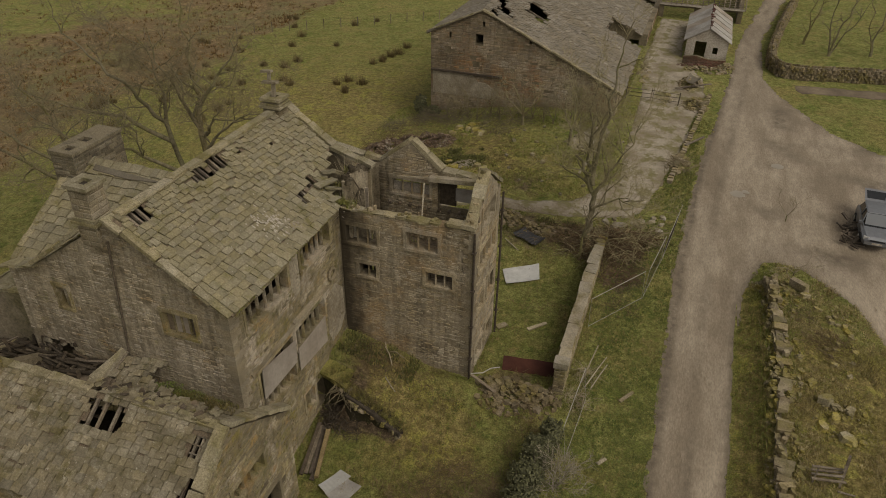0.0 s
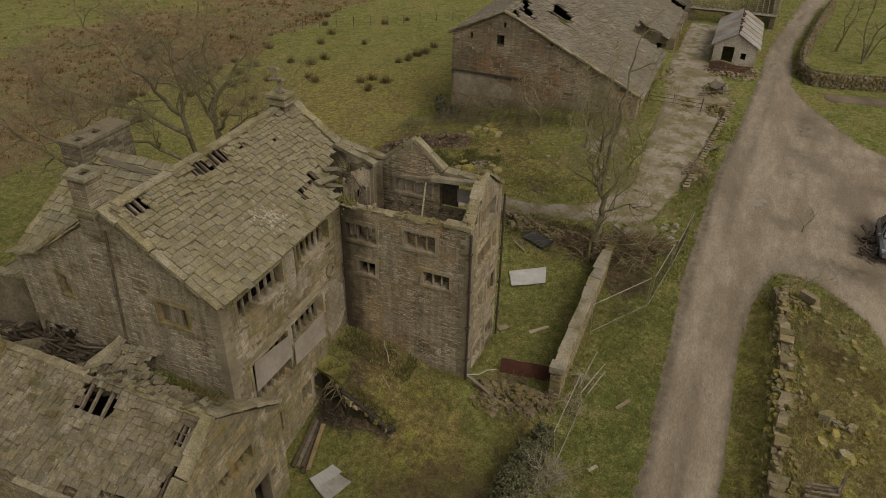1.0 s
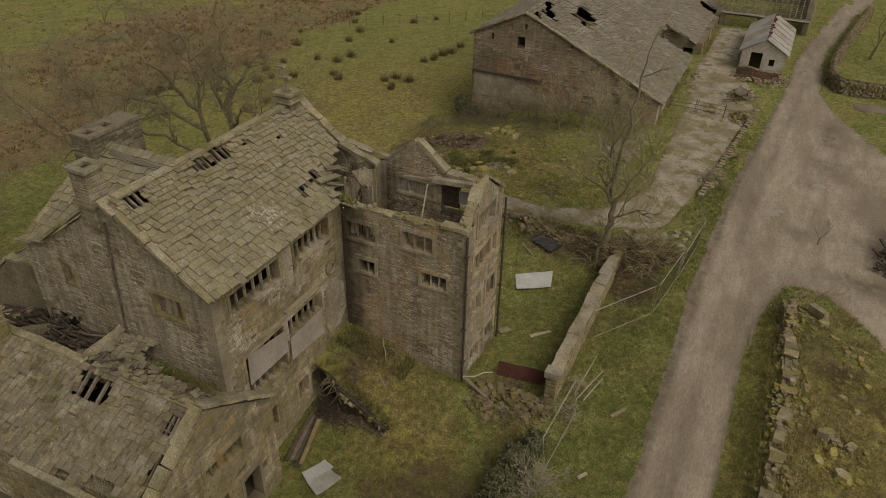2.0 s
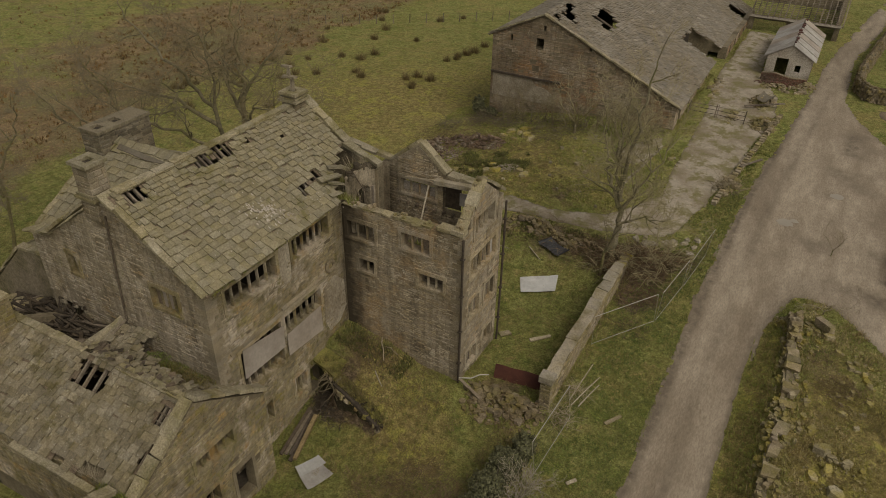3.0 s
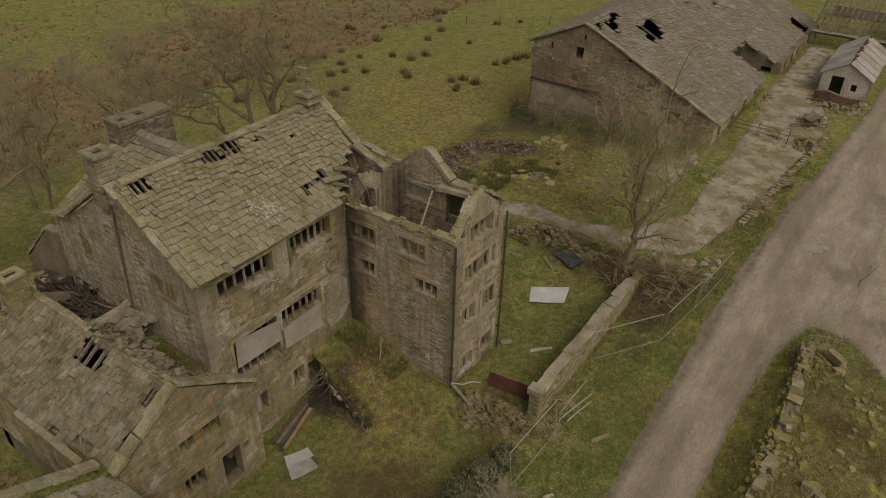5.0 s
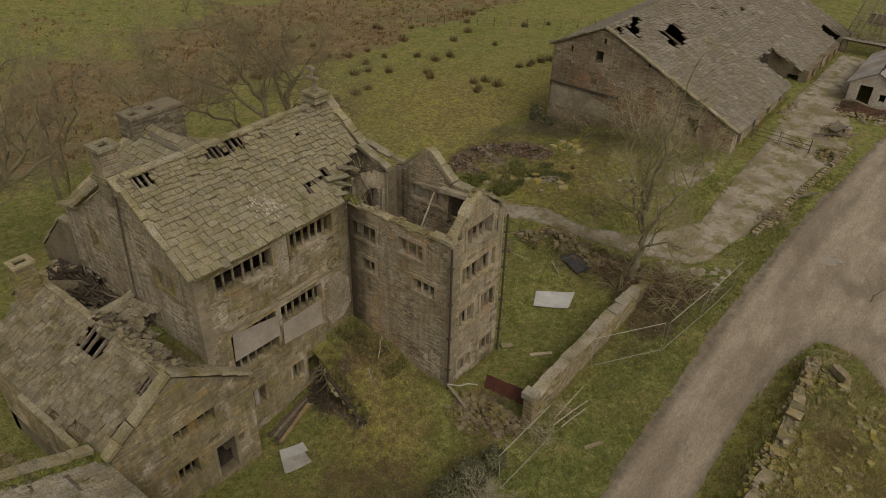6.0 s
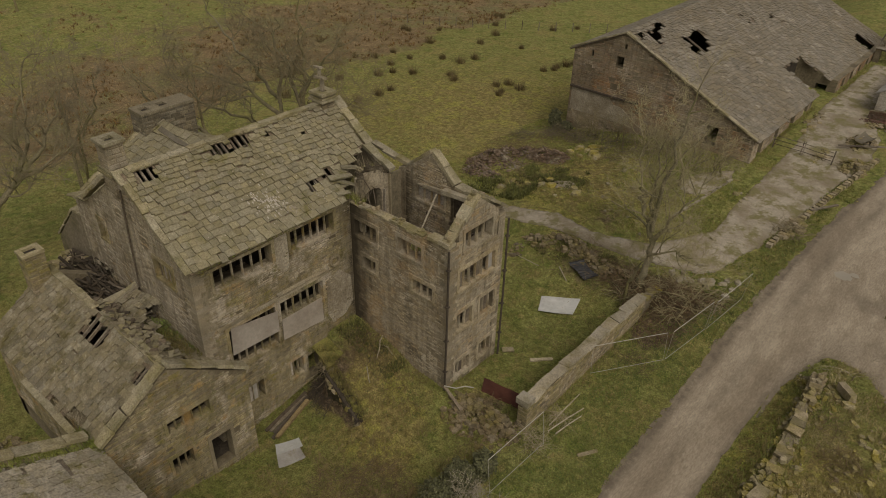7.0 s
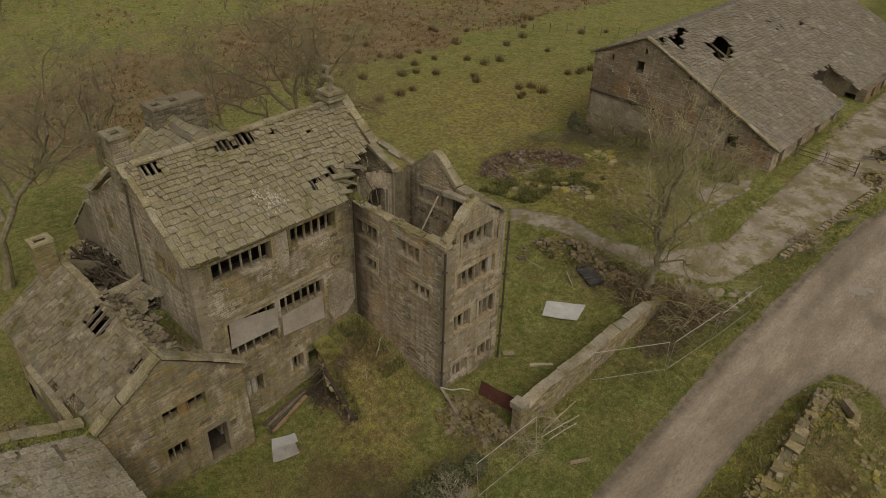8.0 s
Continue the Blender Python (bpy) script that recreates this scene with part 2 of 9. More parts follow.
BANK_GRASS = mat("bleached_bank_grass", (0.30, 0.243, 0.115), (0.47, 0.385, 0.195), (0.26, 0.225, 0.075), 0.9, bump=0.0, vary=0.25, island=True)
PALE_TWIG = mat("bleached_sticks", (0.27, 0.225, 0.15), (0.40, 0.345, 0.245), None, 3.0, bump=0.0, vary=0.15)
BRAMBLE = mat("dead_bramble", (0.10, 0.067, 0.037), (0.20, 0.14, 0.08), None, 1.5, bump=0.0, vary=0.25, island=True)
IVY = mat("dark_ivy_leaf", (0.062, 0.063, 0.03), (0.135, 0.132, 0.066), None, 4.0, rough=0.75, bump=0.0, vary=0.4, island=True)
GRASS = mat("grass_blades", (0.145, 0.166, 0.038), (0.255, 0.258, 0.072), (0.26, 0.225, 0.09), 0.7, bump=0.0, vary=0.3, island=True, stain_scale=0.25, stain_at=0.6)
PASTURE = mat("pasture_blades", (0.175, 0.185, 0.048), (0.275, 0.272, 0.085), (0.26, 0.225, 0.09), 0.5, bump=0.0, vary=0.12, island=True, stain_scale=0.2, stain_at=0.58)
MOSS = mat("short_moss", (0.105, 0.1, 0.03), (0.2, 0.175, 0.055), (0.15, 0.115, 0.05), 2.0, bump=0.0, vary=0.25, island=True)
VERGE = mat("lush_verge_blades", (0.105, 0.142, 0.034), (0.185, 0.215, 0.06), (0.235, 0.215, 0.08), 0.8, bump=0.0, vary=0.25, island=True, stain_scale=0.6, stain_at=0.6)
STRAW = mat("dead_grass", (0.22, 0.165, 0.075), (0.31, 0.24, 0.115), (0.15, 0.12, 0.05), 0.8, bump=0.0, vary=0.25, island=True)
RUSH = mat("rush_tussock", (0.11, 0.083, 0.037), (0.19, 0.145, 0.065), None, 1.2, bump=0.0, vary=0.3, island=True)
RUBBLE = mat("rubble_stone", (0.17, 0.135, 0.084), (0.33, 0.268, 0.178), (0.185, 0.155, 0.065), 3.0, vary=0.25, stain_scale=0.9, stain_at=0.52)
RUBBLE_J = mat("rubble_stone_joined", (0.17, 0.135, 0.084), (0.33, 0.268, 0.178), (0.185, 0.155, 0.065), 3.0, vary=0.3, island=True, stain_scale=0.9, stain_at=0.52)
BRICKDUST = mat("red_brown_spoil", (0.115, 0.078, 0.052), (0.215, 0.155, 0.11), (0.26, 0.215, 0.165), 2.5, vary=0.35, island=True, stain_scale=0.9, stain_at=0.6)
EARTHY_J = mat("earthy_rubble", (0.125, 0.096, 0.058), (0.25, 0.2, 0.126), (0.15, 0.122, 0.05), 3.0, vary=0.3, island=True, stain_scale=0.9, stain_at=0.52)
PALE_PAINT = mat("pale_limewash", (0.36, 0.318, 0.262), (0.48, 0.43, 0.363), (0.25, 0.21, 0.16), 2.0, bump=0.15, vary=0.0)
RED_BRICK = mat("weathered_red_brick", (0.135, 0.065, 0.045), (0.22, 0.115, 0.08), (0.115, 0.078, 0.057), 3.0, vary=0.3)
PLASTIC = mat("black_plastic_sheet", (0.016, 0.016, 0.017), (0.04, 0.039, 0.04), None, 3.0, rough=0.55, bump=0.3, vary=0.0, speck=0.05)
CARPAINT = mat("silver_grey_car_paint", (0.20, 0.205, 0.215), (0.235, 0.24, 0.25), None, 1.0, rough=0.3, bump=0.0, vary=0.0, metal=0.5, speck=0.05)
RUBBER = mat("black_rubber", (0.016, 0.016, 0.016), (0.03, 0.03, 0.03), None, 5.0, rough=0.85, bump=0.1, vary=0.0, speck=0.05)


def glassy(name, tint, rough=0.08):
    m = bpy.data.materials.new(name)
    m.use_nodes = True
    b = m.node_tree.nodes["Principled BSDF"]
    b.inputs["Base Color"].default_value = (*tint, 1)
    b.inputs["Roughness"].default_value = rough
    b.inputs["Specular IOR Level"].default_value = 0.6
    return m


CAR_GLASS = glassy("dark_car_glass", (0.012, 0.014, 0.016))
# The windscreen's base colour is pale to stand for reflected sky.
SCREEN_GLASS = glassy("sky_pale_windscreen", (0.16, 0.165, 0.17), 0.12)
WATER = glassy("puddle_water", (0.27, 0.235, 0.185), 0.5)

# ---- geometry helpers ----


class G:
    """Collects vertices and faces for one mesh."""

    def __init__(self):
        self.v, self.f = [], []

    def add(self, vs, fs):
        o = len(self.v)
        self.v.extend(vs)
        self.f.extend([tuple(i + o for i in f) for f in fs])

    def hexa(self, p):
        """Eight corners: bottom ring, then top ring."""
        self.add(p, [(3, 2, 1, 0), (4, 5, 6, 7), (0, 1, 5, 4), (1, 2, 6, 5), (2, 3, 7, 6), (3, 0, 4, 7)])

    def weld(self):
        """Join corners that coincide, so that the boxes of one body are one shell."""
        seen, to, keep = {}, [], []
        for p in self.v:
            k = tuple(round(c, 4) for c in p)
            if k not in seen:
                seen[k] = len(keep)
                keep.append(p)
            to.append(seen[k])
        self.v, self.f = keep, [tuple(to[i] for i in f) for f in self.f]
        self.f = [f for f in self.f if len(set(f)) == len(f)]
        return self

    def box(self, a, b):
        (x0, y0, z0), (x1, y1, z1) = a, b
        self.hexa([(x0, y0, z0), (x1, y0, z0), (x1, y1, z0), (x0, y1, z0), (x0, y0, z1), (x1, y0, z1), (x1, y1, z1), (x0, y1, z1)])

    def bar(self, a, b, w, h=None, up=(0, 0, 1), jit=0.0):
        """A squared timber or stone from a to b."""
        a, b, h = Vector(a), Vector(b), h or w
        d = (b - a).normalized()
        u = Vector(up)
        if abs(d.dot(u)) > 0.95:
            u = Vector((1, 0, 0))
        s = d.cross(u).normalized()
        t = s.cross(d).normalized()
        j = lambda: Vector((random.uniform(-jit, jit), random.uniform(-jit, jit), random.uniform(-jit, jit)))
        ring = lambda c: [tuple(c + s * (i * w / 2) + t * (k * h / 2) + (j() if jit else Vector())) for i, k in ((-1, -1), (1, -1), (1, 1), (-1, 1))]
        self.hexa(ring(a) + ring(b))

    def tube(self, pts, radii, n=5):
        rings = []
        prev = None
        for i, p in enumerate(pts):
            p = Vector(p)
            d = (Vector(pts[min(i + 1, len(pts) - 1)]) - Vector(pts[max(i - 1, 0)])).normalized()
            u = Vector((0.31, 0.95, 0.05)) if prev is None else prev
            s = d.cross(u)
            if s.length < 1e-4:
                s = d.cross(Vector((1, 0, 0.2)))
            s.normalize()
            t = s.cross(d)
            prev = u
            rings.append([tuple(p + (s * math.cos(2 * math.pi * k / n) + t * math.sin(2 * math.pi * k / n)) * radii[i]) for k in range(n)])
        vs = [v for r in rings for v in r]
        fs = []
        for i in range(len(rings) - 1):
            for k in range(n):
                a, b = i * n + k, i * n + (k + 1) % n
                fs.append((a, b, b + n, a + n))
        fs.append(tuple(range(n - 1, -1, -1)))
        fs.append(tuple(len(vs) - n + k for k in range(n)))
        self.add(vs, fs)

    def rock(self, c, sx, sy, sz, rz=0.0):
        """An angular block with chipped corners."""
        ca, sa = math.cos(rz), math.sin(rz)
        vs = []
        for z in (-1, 1):
            for k in range(6):
                a = k * math.pi / 3 + random.uniform(-0.3, 0.3)
                r = random.uniform(0.75, 1.1) * (0.82 if z > 0 else 1.0)
                x, y = math.cos(a) * r * sx, math.sin(a) * r * sy
                vs.append((c[0] + x * ca - y * sa, c[1] + x * sa + y * ca, c[2] + z * sz * random.uniform(0.7, 1.1)))
        self.add(vs, [(5, 4, 3, 2, 1, 0), (6, 7, 8, 9, 10, 11)] + [(k, (k + 1) % 6, 6 + (k + 1) % 6, 6 + k) for k in range(6)])

    def mesh(self, name, off=(0, 0, 0), smooth=False):
        me = bpy.data.meshes.new(name)
        o = Vector(off)
        me.from_pydata([tuple(Vector(p) - o) for p in self.v], [], self.f)
        if smooth:
            me.polygons.foreach_set("use_smooth", [True] * len(me.polygons))
        me.update()
        return me


BASE = {}


def thing(name, loc, label, category, group="", kind=""):
    """An Empty at the base of a thing; its parts are given in world places."""
    ob = new(name)
    ob.location = loc
    ob.empty_display_size = 0.2
    BASE[ob.name] = Vector(loc)
    return tagged(ob, label, category, group, kind)


def solid(name, g, material, loc, label, category="", group="", kind="", smooth=False):
    """A thing of one mesh, given in world places, with its origin at loc."""
    me = g.mesh(name, loc, smooth)
    me.materials.append(material)
    ob = new(name, me)
    ob.location = loc
    BASE[ob.name] = Vector(loc)
    return tagged(ob, label, category, group, kind)


def part(name, g, material, parent, label="", kind="", smooth=False):
    me = g.mesh(name, (0, 0, 0), smooth)
    me.materials.append(material)
    ob = new(name, me)
    ob.parent = parent
    ob.matrix_parent_inverse = Matrix.Translation(-BASE.get(parent.name, Vector()))
    return tagged(ob, label, kind=kind)


def piece(name, me, m, parent):
    """One of many alike pieces: an object of its own on a shared mesh."""
    ob = new(name, me)
    ob.parent = parent
    ob.matrix_parent_inverse = Matrix.Translation(-BASE.get(parent.name, Vector()))
    ob.matrix_basis = m
    return ob


def lerp(x, xs, ys):
    return float(np.interp(x, xs, ys))


def bell(x, y, cx, cy, r):
    return math.exp(-((x - cx) ** 2 + (y - cy) ** 2) / (r * r))


def bank(x, y):
    """The turf bank in the corner of house and ruin, broken off to the south, with an undercut beside the house wall."""
    if not (-14.2 < x < -6.8 and 18.5 < y < 26):
        return 0.0
    edge = lerp(x, (-13.4, -12.2, -12.0, -9.0), (22.6, 22.6, 21.55, 21.0)) + 0.12 * noise.noise((x * 1.4, y * 0.4, 1.0))
    k = min(1.0, max(0.0, (y - edge) / 0.45 + 0.5))
    up = lerp(x, (-13.5, -12.0, -10.5, -9.0, -7.3), (1.75, 1.2, 0.85, 0.3, 0.2)) * (1 - 0.15 * min(1.0, max(0.0, (y - 22) / 2.5)))
    return up * k - 0.8 * bell(x, y, -13.3, 21.3, 1.2) * (1 - k)


def ground_z(x, y):
    """The lie of the land: a lane rising to the north, a hollow by the house, fields falling to the west."""
    east = lerp(y, (-20, 14, 25, 36, 46, 60, 75, 120, 400), (-0.8, -0.5, 0.15, 0.75, 1.6, 2.5, 3.1, 4.4, 10))
    west = lerp(y, (-20, 14, 30, 50, 70, 90, 140, 400), (-2.5, -2.0, -1.5, -0.7, -1.2, -2.4, -3.0, 2))
    far = lerp(x, (-400, -120, -60, -30, -18), (6.0, -2.2, -2.0, 0.3, 0.5))
    k = min(1.0, max(0.0, (-x - 8) / 16.0))
    k = k * k * (3 - 2 * k)
    z = east * (1 - k) + (west + far * 0.7) * k
    rise = min(1.0, max(0.0, (x - 4.9) / 2.4))
    z += 1.1 * rise * rise * (3 - 2 * rise) * min(1.0, max(0.0, (41 - y) / 6.0)) * min(1.0, max(0.0, (13.5 - x) / 3.0))
    z += bank(x, y)
    z -= 1.1 * bell(x, y, -11.8, 17.5, 4.0)
    z -= 0.75 * bell(x, y, -7.2, 33.0, 4.2)
    z += 0.5 * bell(x, y, -12.5, 24.0, 2.2)
    z += 0.5 * bell(x, y, -19.0, 56.0, 6.0)
    z += 0.10 * noise.noise((x * 0.16, y * 0.16, 3.1)) + 0.05 * noise.noise((x * 0.6, y * 0.6, 7.7))
    return z


def inside_sd(x, y, poly):
    """Distance to a closed outline, negative inside it."""
    best, sign = 1e9, 1
    j = len(poly) - 1
    for i, (ax, ay) in enumerate(poly):
        bx, by = poly[j]
        ex, ey, wx, wy = bx - ax, by - ay, x - ax, y - ay
        k = min(1.0, max(0.0, (wx * ex + wy * ey) / (ex * ex + ey * ey)))
        best = min(best, math.hypot(wx - ex * k, wy - ey * k))
        if (ay > y) != (by > y) and x < ax + (y - ay) * ex / ey:
            sign = -sign
        j = i
    return sign * best


LANE = [(1.5, -8), (1.6, 20), (1.55, 31), (1.4, 36), (1.9, 47), (2.3, 52), (3.7, 66), (4.4, 78), (6.8, 94), (12, 120), (16, 120), (9.3, 95), (6.8, 79), (6.7, 68), (8.2, 64), (11.5, 58), (14.7, 55.5), (24, 53), (30, 40), (24, 22), (14, 29), (11.8, 33), (10.3, 35.6), (8.2, 38.6), (6.6, 38.8), (5.7, 37.2), (5.1, 32), (4.95, 21), (4.9, -8)]
YARD = [(-16.5, 41.4), (-15.4, 39.8), (-12, 40.2), (-9, 40.05), (-5.4, 40.5), (-2.5, 41.2), (-0.9, 42.2), (-0.1, 46), (0.6, 50), (1.9, 61.5), (1.6, 66.0), (0.4, 69.4), (-0.7, 71.6), (-0.6, 84), (-3.6, 84), (-4.0, 70), (-3.8, 66), (-3.2, 61), (-3.2, 49), (-3.0, 46), (-5.3, 42.4), (-9, 41.35), (-12, 42.1)]
TRACK = [(9.5, 65.6), (14, 66.2), (30, 68), (30, 70), (14, 68.0), (9.0, 67.4)]


def ground_material():
    m = bpy.data.materials.new("rough_pasture")
    m.use_nodes = True
    nt = m.node_tree
    n, l = nt.nodes, nt.links
    bsdf = n["Principled BSDF"]
    bsdf.inputs["Roughness"].default_value = 0.95
    bsdf.inputs["Specular IOR Level"].default_value = 0.1
    geo = n.new("ShaderNodeNewGeometry")
    att = n.new("ShaderNodeAttribute")
    att.attribute_name = "cover"
    sep = n.new("ShaderNodeSeparateColor")
    l.new(att.outputs["Color"], sep.inputs[0])

    def tex(s, d=7.0, r=0.65):
        t = n.new("ShaderNodeTexNoise")
        t.inputs["Scale"].default_value, t.inputs["Detail"].default_value, t.inputs["Roughness"].default_value = s, d, r
        l.new(geo.outputs["Position"], t.inputs["Vector"])
        return t.outputs["Fac"]

    def rng(v, a, b):
        r = n.new("ShaderNodeMapRange")
        r.inputs["From Min"].default_value, r.inputs["From Max"].default_value = a, b
        l.new(v, r.inputs["Value"])
        return r.outputs[0]

    def mix(f, a, b):
        x = n.new("ShaderNodeMix")
        x.data_type = "RGBA"
        l.new(f, x.inputs[0])
        for s, v in ((x.inputs[6], a), (x.inputs[7], b)):
            if hasattr(v, "links"):
                l.new(v, s)
            else:
                s.default_value = (*v, 1)
        return x.outputs[2]

    def shifted(v, t, amount):
        a = n.new("ShaderNodeMath")
        a.operation = "MULTIPLY_ADD"
        l.new(t, a.inputs[0])
        a.inputs[1].default_value = amount
        l.new(v, a.inputs[2])
        return a.outputs[0]

    green = mix(rng(tex(0.9), 0.35, 0.65), (0.168, 0.177, 0.05), (0.272, 0.27, 0.092))
    green = mix(rng(tex(5.0), 0.5, 0.72), green, (0.14, 0.132, 0.038))
    green = mix(rng(tex(0.22), 0.5, 0.68), green, (0.265, 0.22, 0.082))
    green = mix(rng(tex(1.5, 8.0, 0.7), 0.53, 0.66), green, (0.235, 0.188, 0.075))
    green = mix(rng(tex(0.6, 8.0, 0.7), 0.54, 0.62), green, (0.15, 0.172, 0.046))
    straw = mix(rng(tex(2.5), 0.35, 0.65), (0.175, 0.14, 0.05), (0.325, 0.258, 0.105))
    straw = mix(rng(tex(0.75, 8.0, 0.7), 0.5, 0.6), straw, (0.29, 0.258, 0.072))
    fern = mix(rng(tex(0.55), 0.35, 0.65), (0.165, 0.114, 0.06), (0.275, 0.2, 0.108))
    fern = mix(rng(tex(0.18), 0.48, 0.6), fern, (0.19, 0.168, 0.08))
    soil = mix(rng(tex(3.0), 0.35, 0.65), (0.10, 0.072, 0.045), (0.175, 0.13, 0.085))
    wob = tex(1.3)
    col = mix(rng(shifted(sep.outputs[1], wob, 0.9), 0.75, 1.1), green, straw)
    col = mix(rng(shifted(sep.outputs[0], tex(0.35), 1.2), 0.95, 1.2), col, fern)
    col = mix(rng(shifted(sep.outputs[2], wob, 0.9), 0.8, 1.05), col, soil)
    for s, lo, hi in ((3.0, 0.72, 1.4), (13.0, 0.58, 1.56)):
        r = n.new("ShaderNodeMapRange")
        r.inputs["From Min"].default_value, r.inputs["From Max"].default_value = 0.34, 0.66
        r.inputs["To Min"].default_value, r.inputs["To Max"].default_value = lo, hi
        l.new(tex(s, 5.0, 0.7), r.inputs["Value"])
        h = n.new("ShaderNodeHueSaturation")
        l.new(r.outputs[0], h.inputs["Value"])
        l.new(col, h.inputs["Color"])
        col = h.outputs[0]
    l.new(col, bsdf.inputs["Base Color"])
    b = n.new("ShaderNodeBump")
    b.inputs["Strength"].default_value, b.inputs["Distance"].default_value = 1.0, 0.25
    l.new(tex(7.0, 6.0, 0.75), b.inputs["Height"])
    l.new(b.outputs[0], bsdf.inputs["Normal"])
    return m


def cover_at(x, y):
    """Bracken, dead grass and bare soil, each 0 to 1; dead grass also lightens shaded slopes."""
    d = x + 0.06 * (y - 55) + 5 * noise.noise((x * 0.05, y * 0.05, 1.0))
    fern = min(1.0, max(0.0, (-d - 48) / 5.0)) * (1 - 0.55 * min(1.0, max(0.0, (-d - 70) / 8.0)))
    fern *= 0.72 + 0.45 * noise.noise((x * 0.12, y * 0.12, 5.0))
    straw = 0.08
    straw += 0.55 * bell(x, y, -8.5, 21.5, 3.5) + 0.75 * bell(x, y, 9.3, 29, 4.2) + 0.55 * bell(x, y, -13, 46, 7) + 0.4 * bell(x, y, -1.0, 37, 3.0)
    # The wide western bell also lightens a slope turned from the sun.
    straw += 0.3 * bell(x, y, -5, 30, 3) + 0.34 * bell(x, y, -30, 56, 15)
    # Verge straw also lightens the bank's side away from the sun.
    straw += 0.22 * min(1.0, max(0.0, (-x - 20) / 6)) + (0.46 if 5.0 < x < 6.7 and y < 37 else 0.0)
    straw += 0.45 * bell(x, y, 9.0, 23.5, 3.0) + 0.5 * bell(x, y, -10.8, 23.2, 1.7) + 0.3 * bell(x, y, -6.5, 20.0, 1.8)
    straw -= 0.35 * bell(x, y, 0.7, 30, 3.5) + 0.3 * bell(x, y, 0.9, 42, 3) + 0.2 * bell(x, y, -6.5, 33, 2.5)
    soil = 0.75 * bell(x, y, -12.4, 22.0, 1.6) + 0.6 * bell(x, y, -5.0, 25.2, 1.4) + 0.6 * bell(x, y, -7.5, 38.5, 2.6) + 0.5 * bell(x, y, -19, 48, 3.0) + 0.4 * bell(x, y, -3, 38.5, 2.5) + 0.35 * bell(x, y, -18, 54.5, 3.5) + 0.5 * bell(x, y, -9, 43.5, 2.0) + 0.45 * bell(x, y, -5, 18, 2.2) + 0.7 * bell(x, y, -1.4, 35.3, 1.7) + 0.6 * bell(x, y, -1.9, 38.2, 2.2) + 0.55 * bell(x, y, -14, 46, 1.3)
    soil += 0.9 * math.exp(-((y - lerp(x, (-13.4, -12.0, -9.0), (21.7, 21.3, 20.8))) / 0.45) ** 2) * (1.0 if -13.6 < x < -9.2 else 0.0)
    return fern, min(1, max(0, straw)), min(1, soil)


def axis(lo, hi, step, far, grow=1.22):
    mid = list(np.arange(lo, hi + 1e-6, step))
    out, s, a = [], step, hi
    while a < far:
        s *= grow
        a += s
        out.append(a)
    low, s, a = [], step, lo
    while a > -far:
        s *= grow
        a -= s
        low.append(a)
    return low[::-1] + mid + out


def make_ground():
    xs, ys = axis(-40, 22, 0.4, 1800), axis(6, 80, 0.4, 1800)
    g = G()
    g.v = [(x, y, ground_z(x, y)) for y in ys for x in xs]
    nx = len(xs)
    g.f = [(j * nx + i, j * nx + i + 1, (j + 1) * nx + i + 1, (j + 1) * nx + i) for j in range(len(ys) - 1) for i in range(nx - 1)]
    ob = solid("ground", g, ground_material(), (0, 0, 0), "uneven rough pasture of green and straw-coloured winter grass", "ground", kind="structure", smooth=True)
    att = ob.data.color_attributes.new("cover", "FLOAT_COLOR", "POINT")
    vals = np.ones((len(g.v), 4), dtype=np.float32)
    for i, (x, y, z) in enumerate(g.v):
        vals[i, :3] = cover_at(x, y)
    att.data.foreach_set("color", vals.ravel())
    return ob


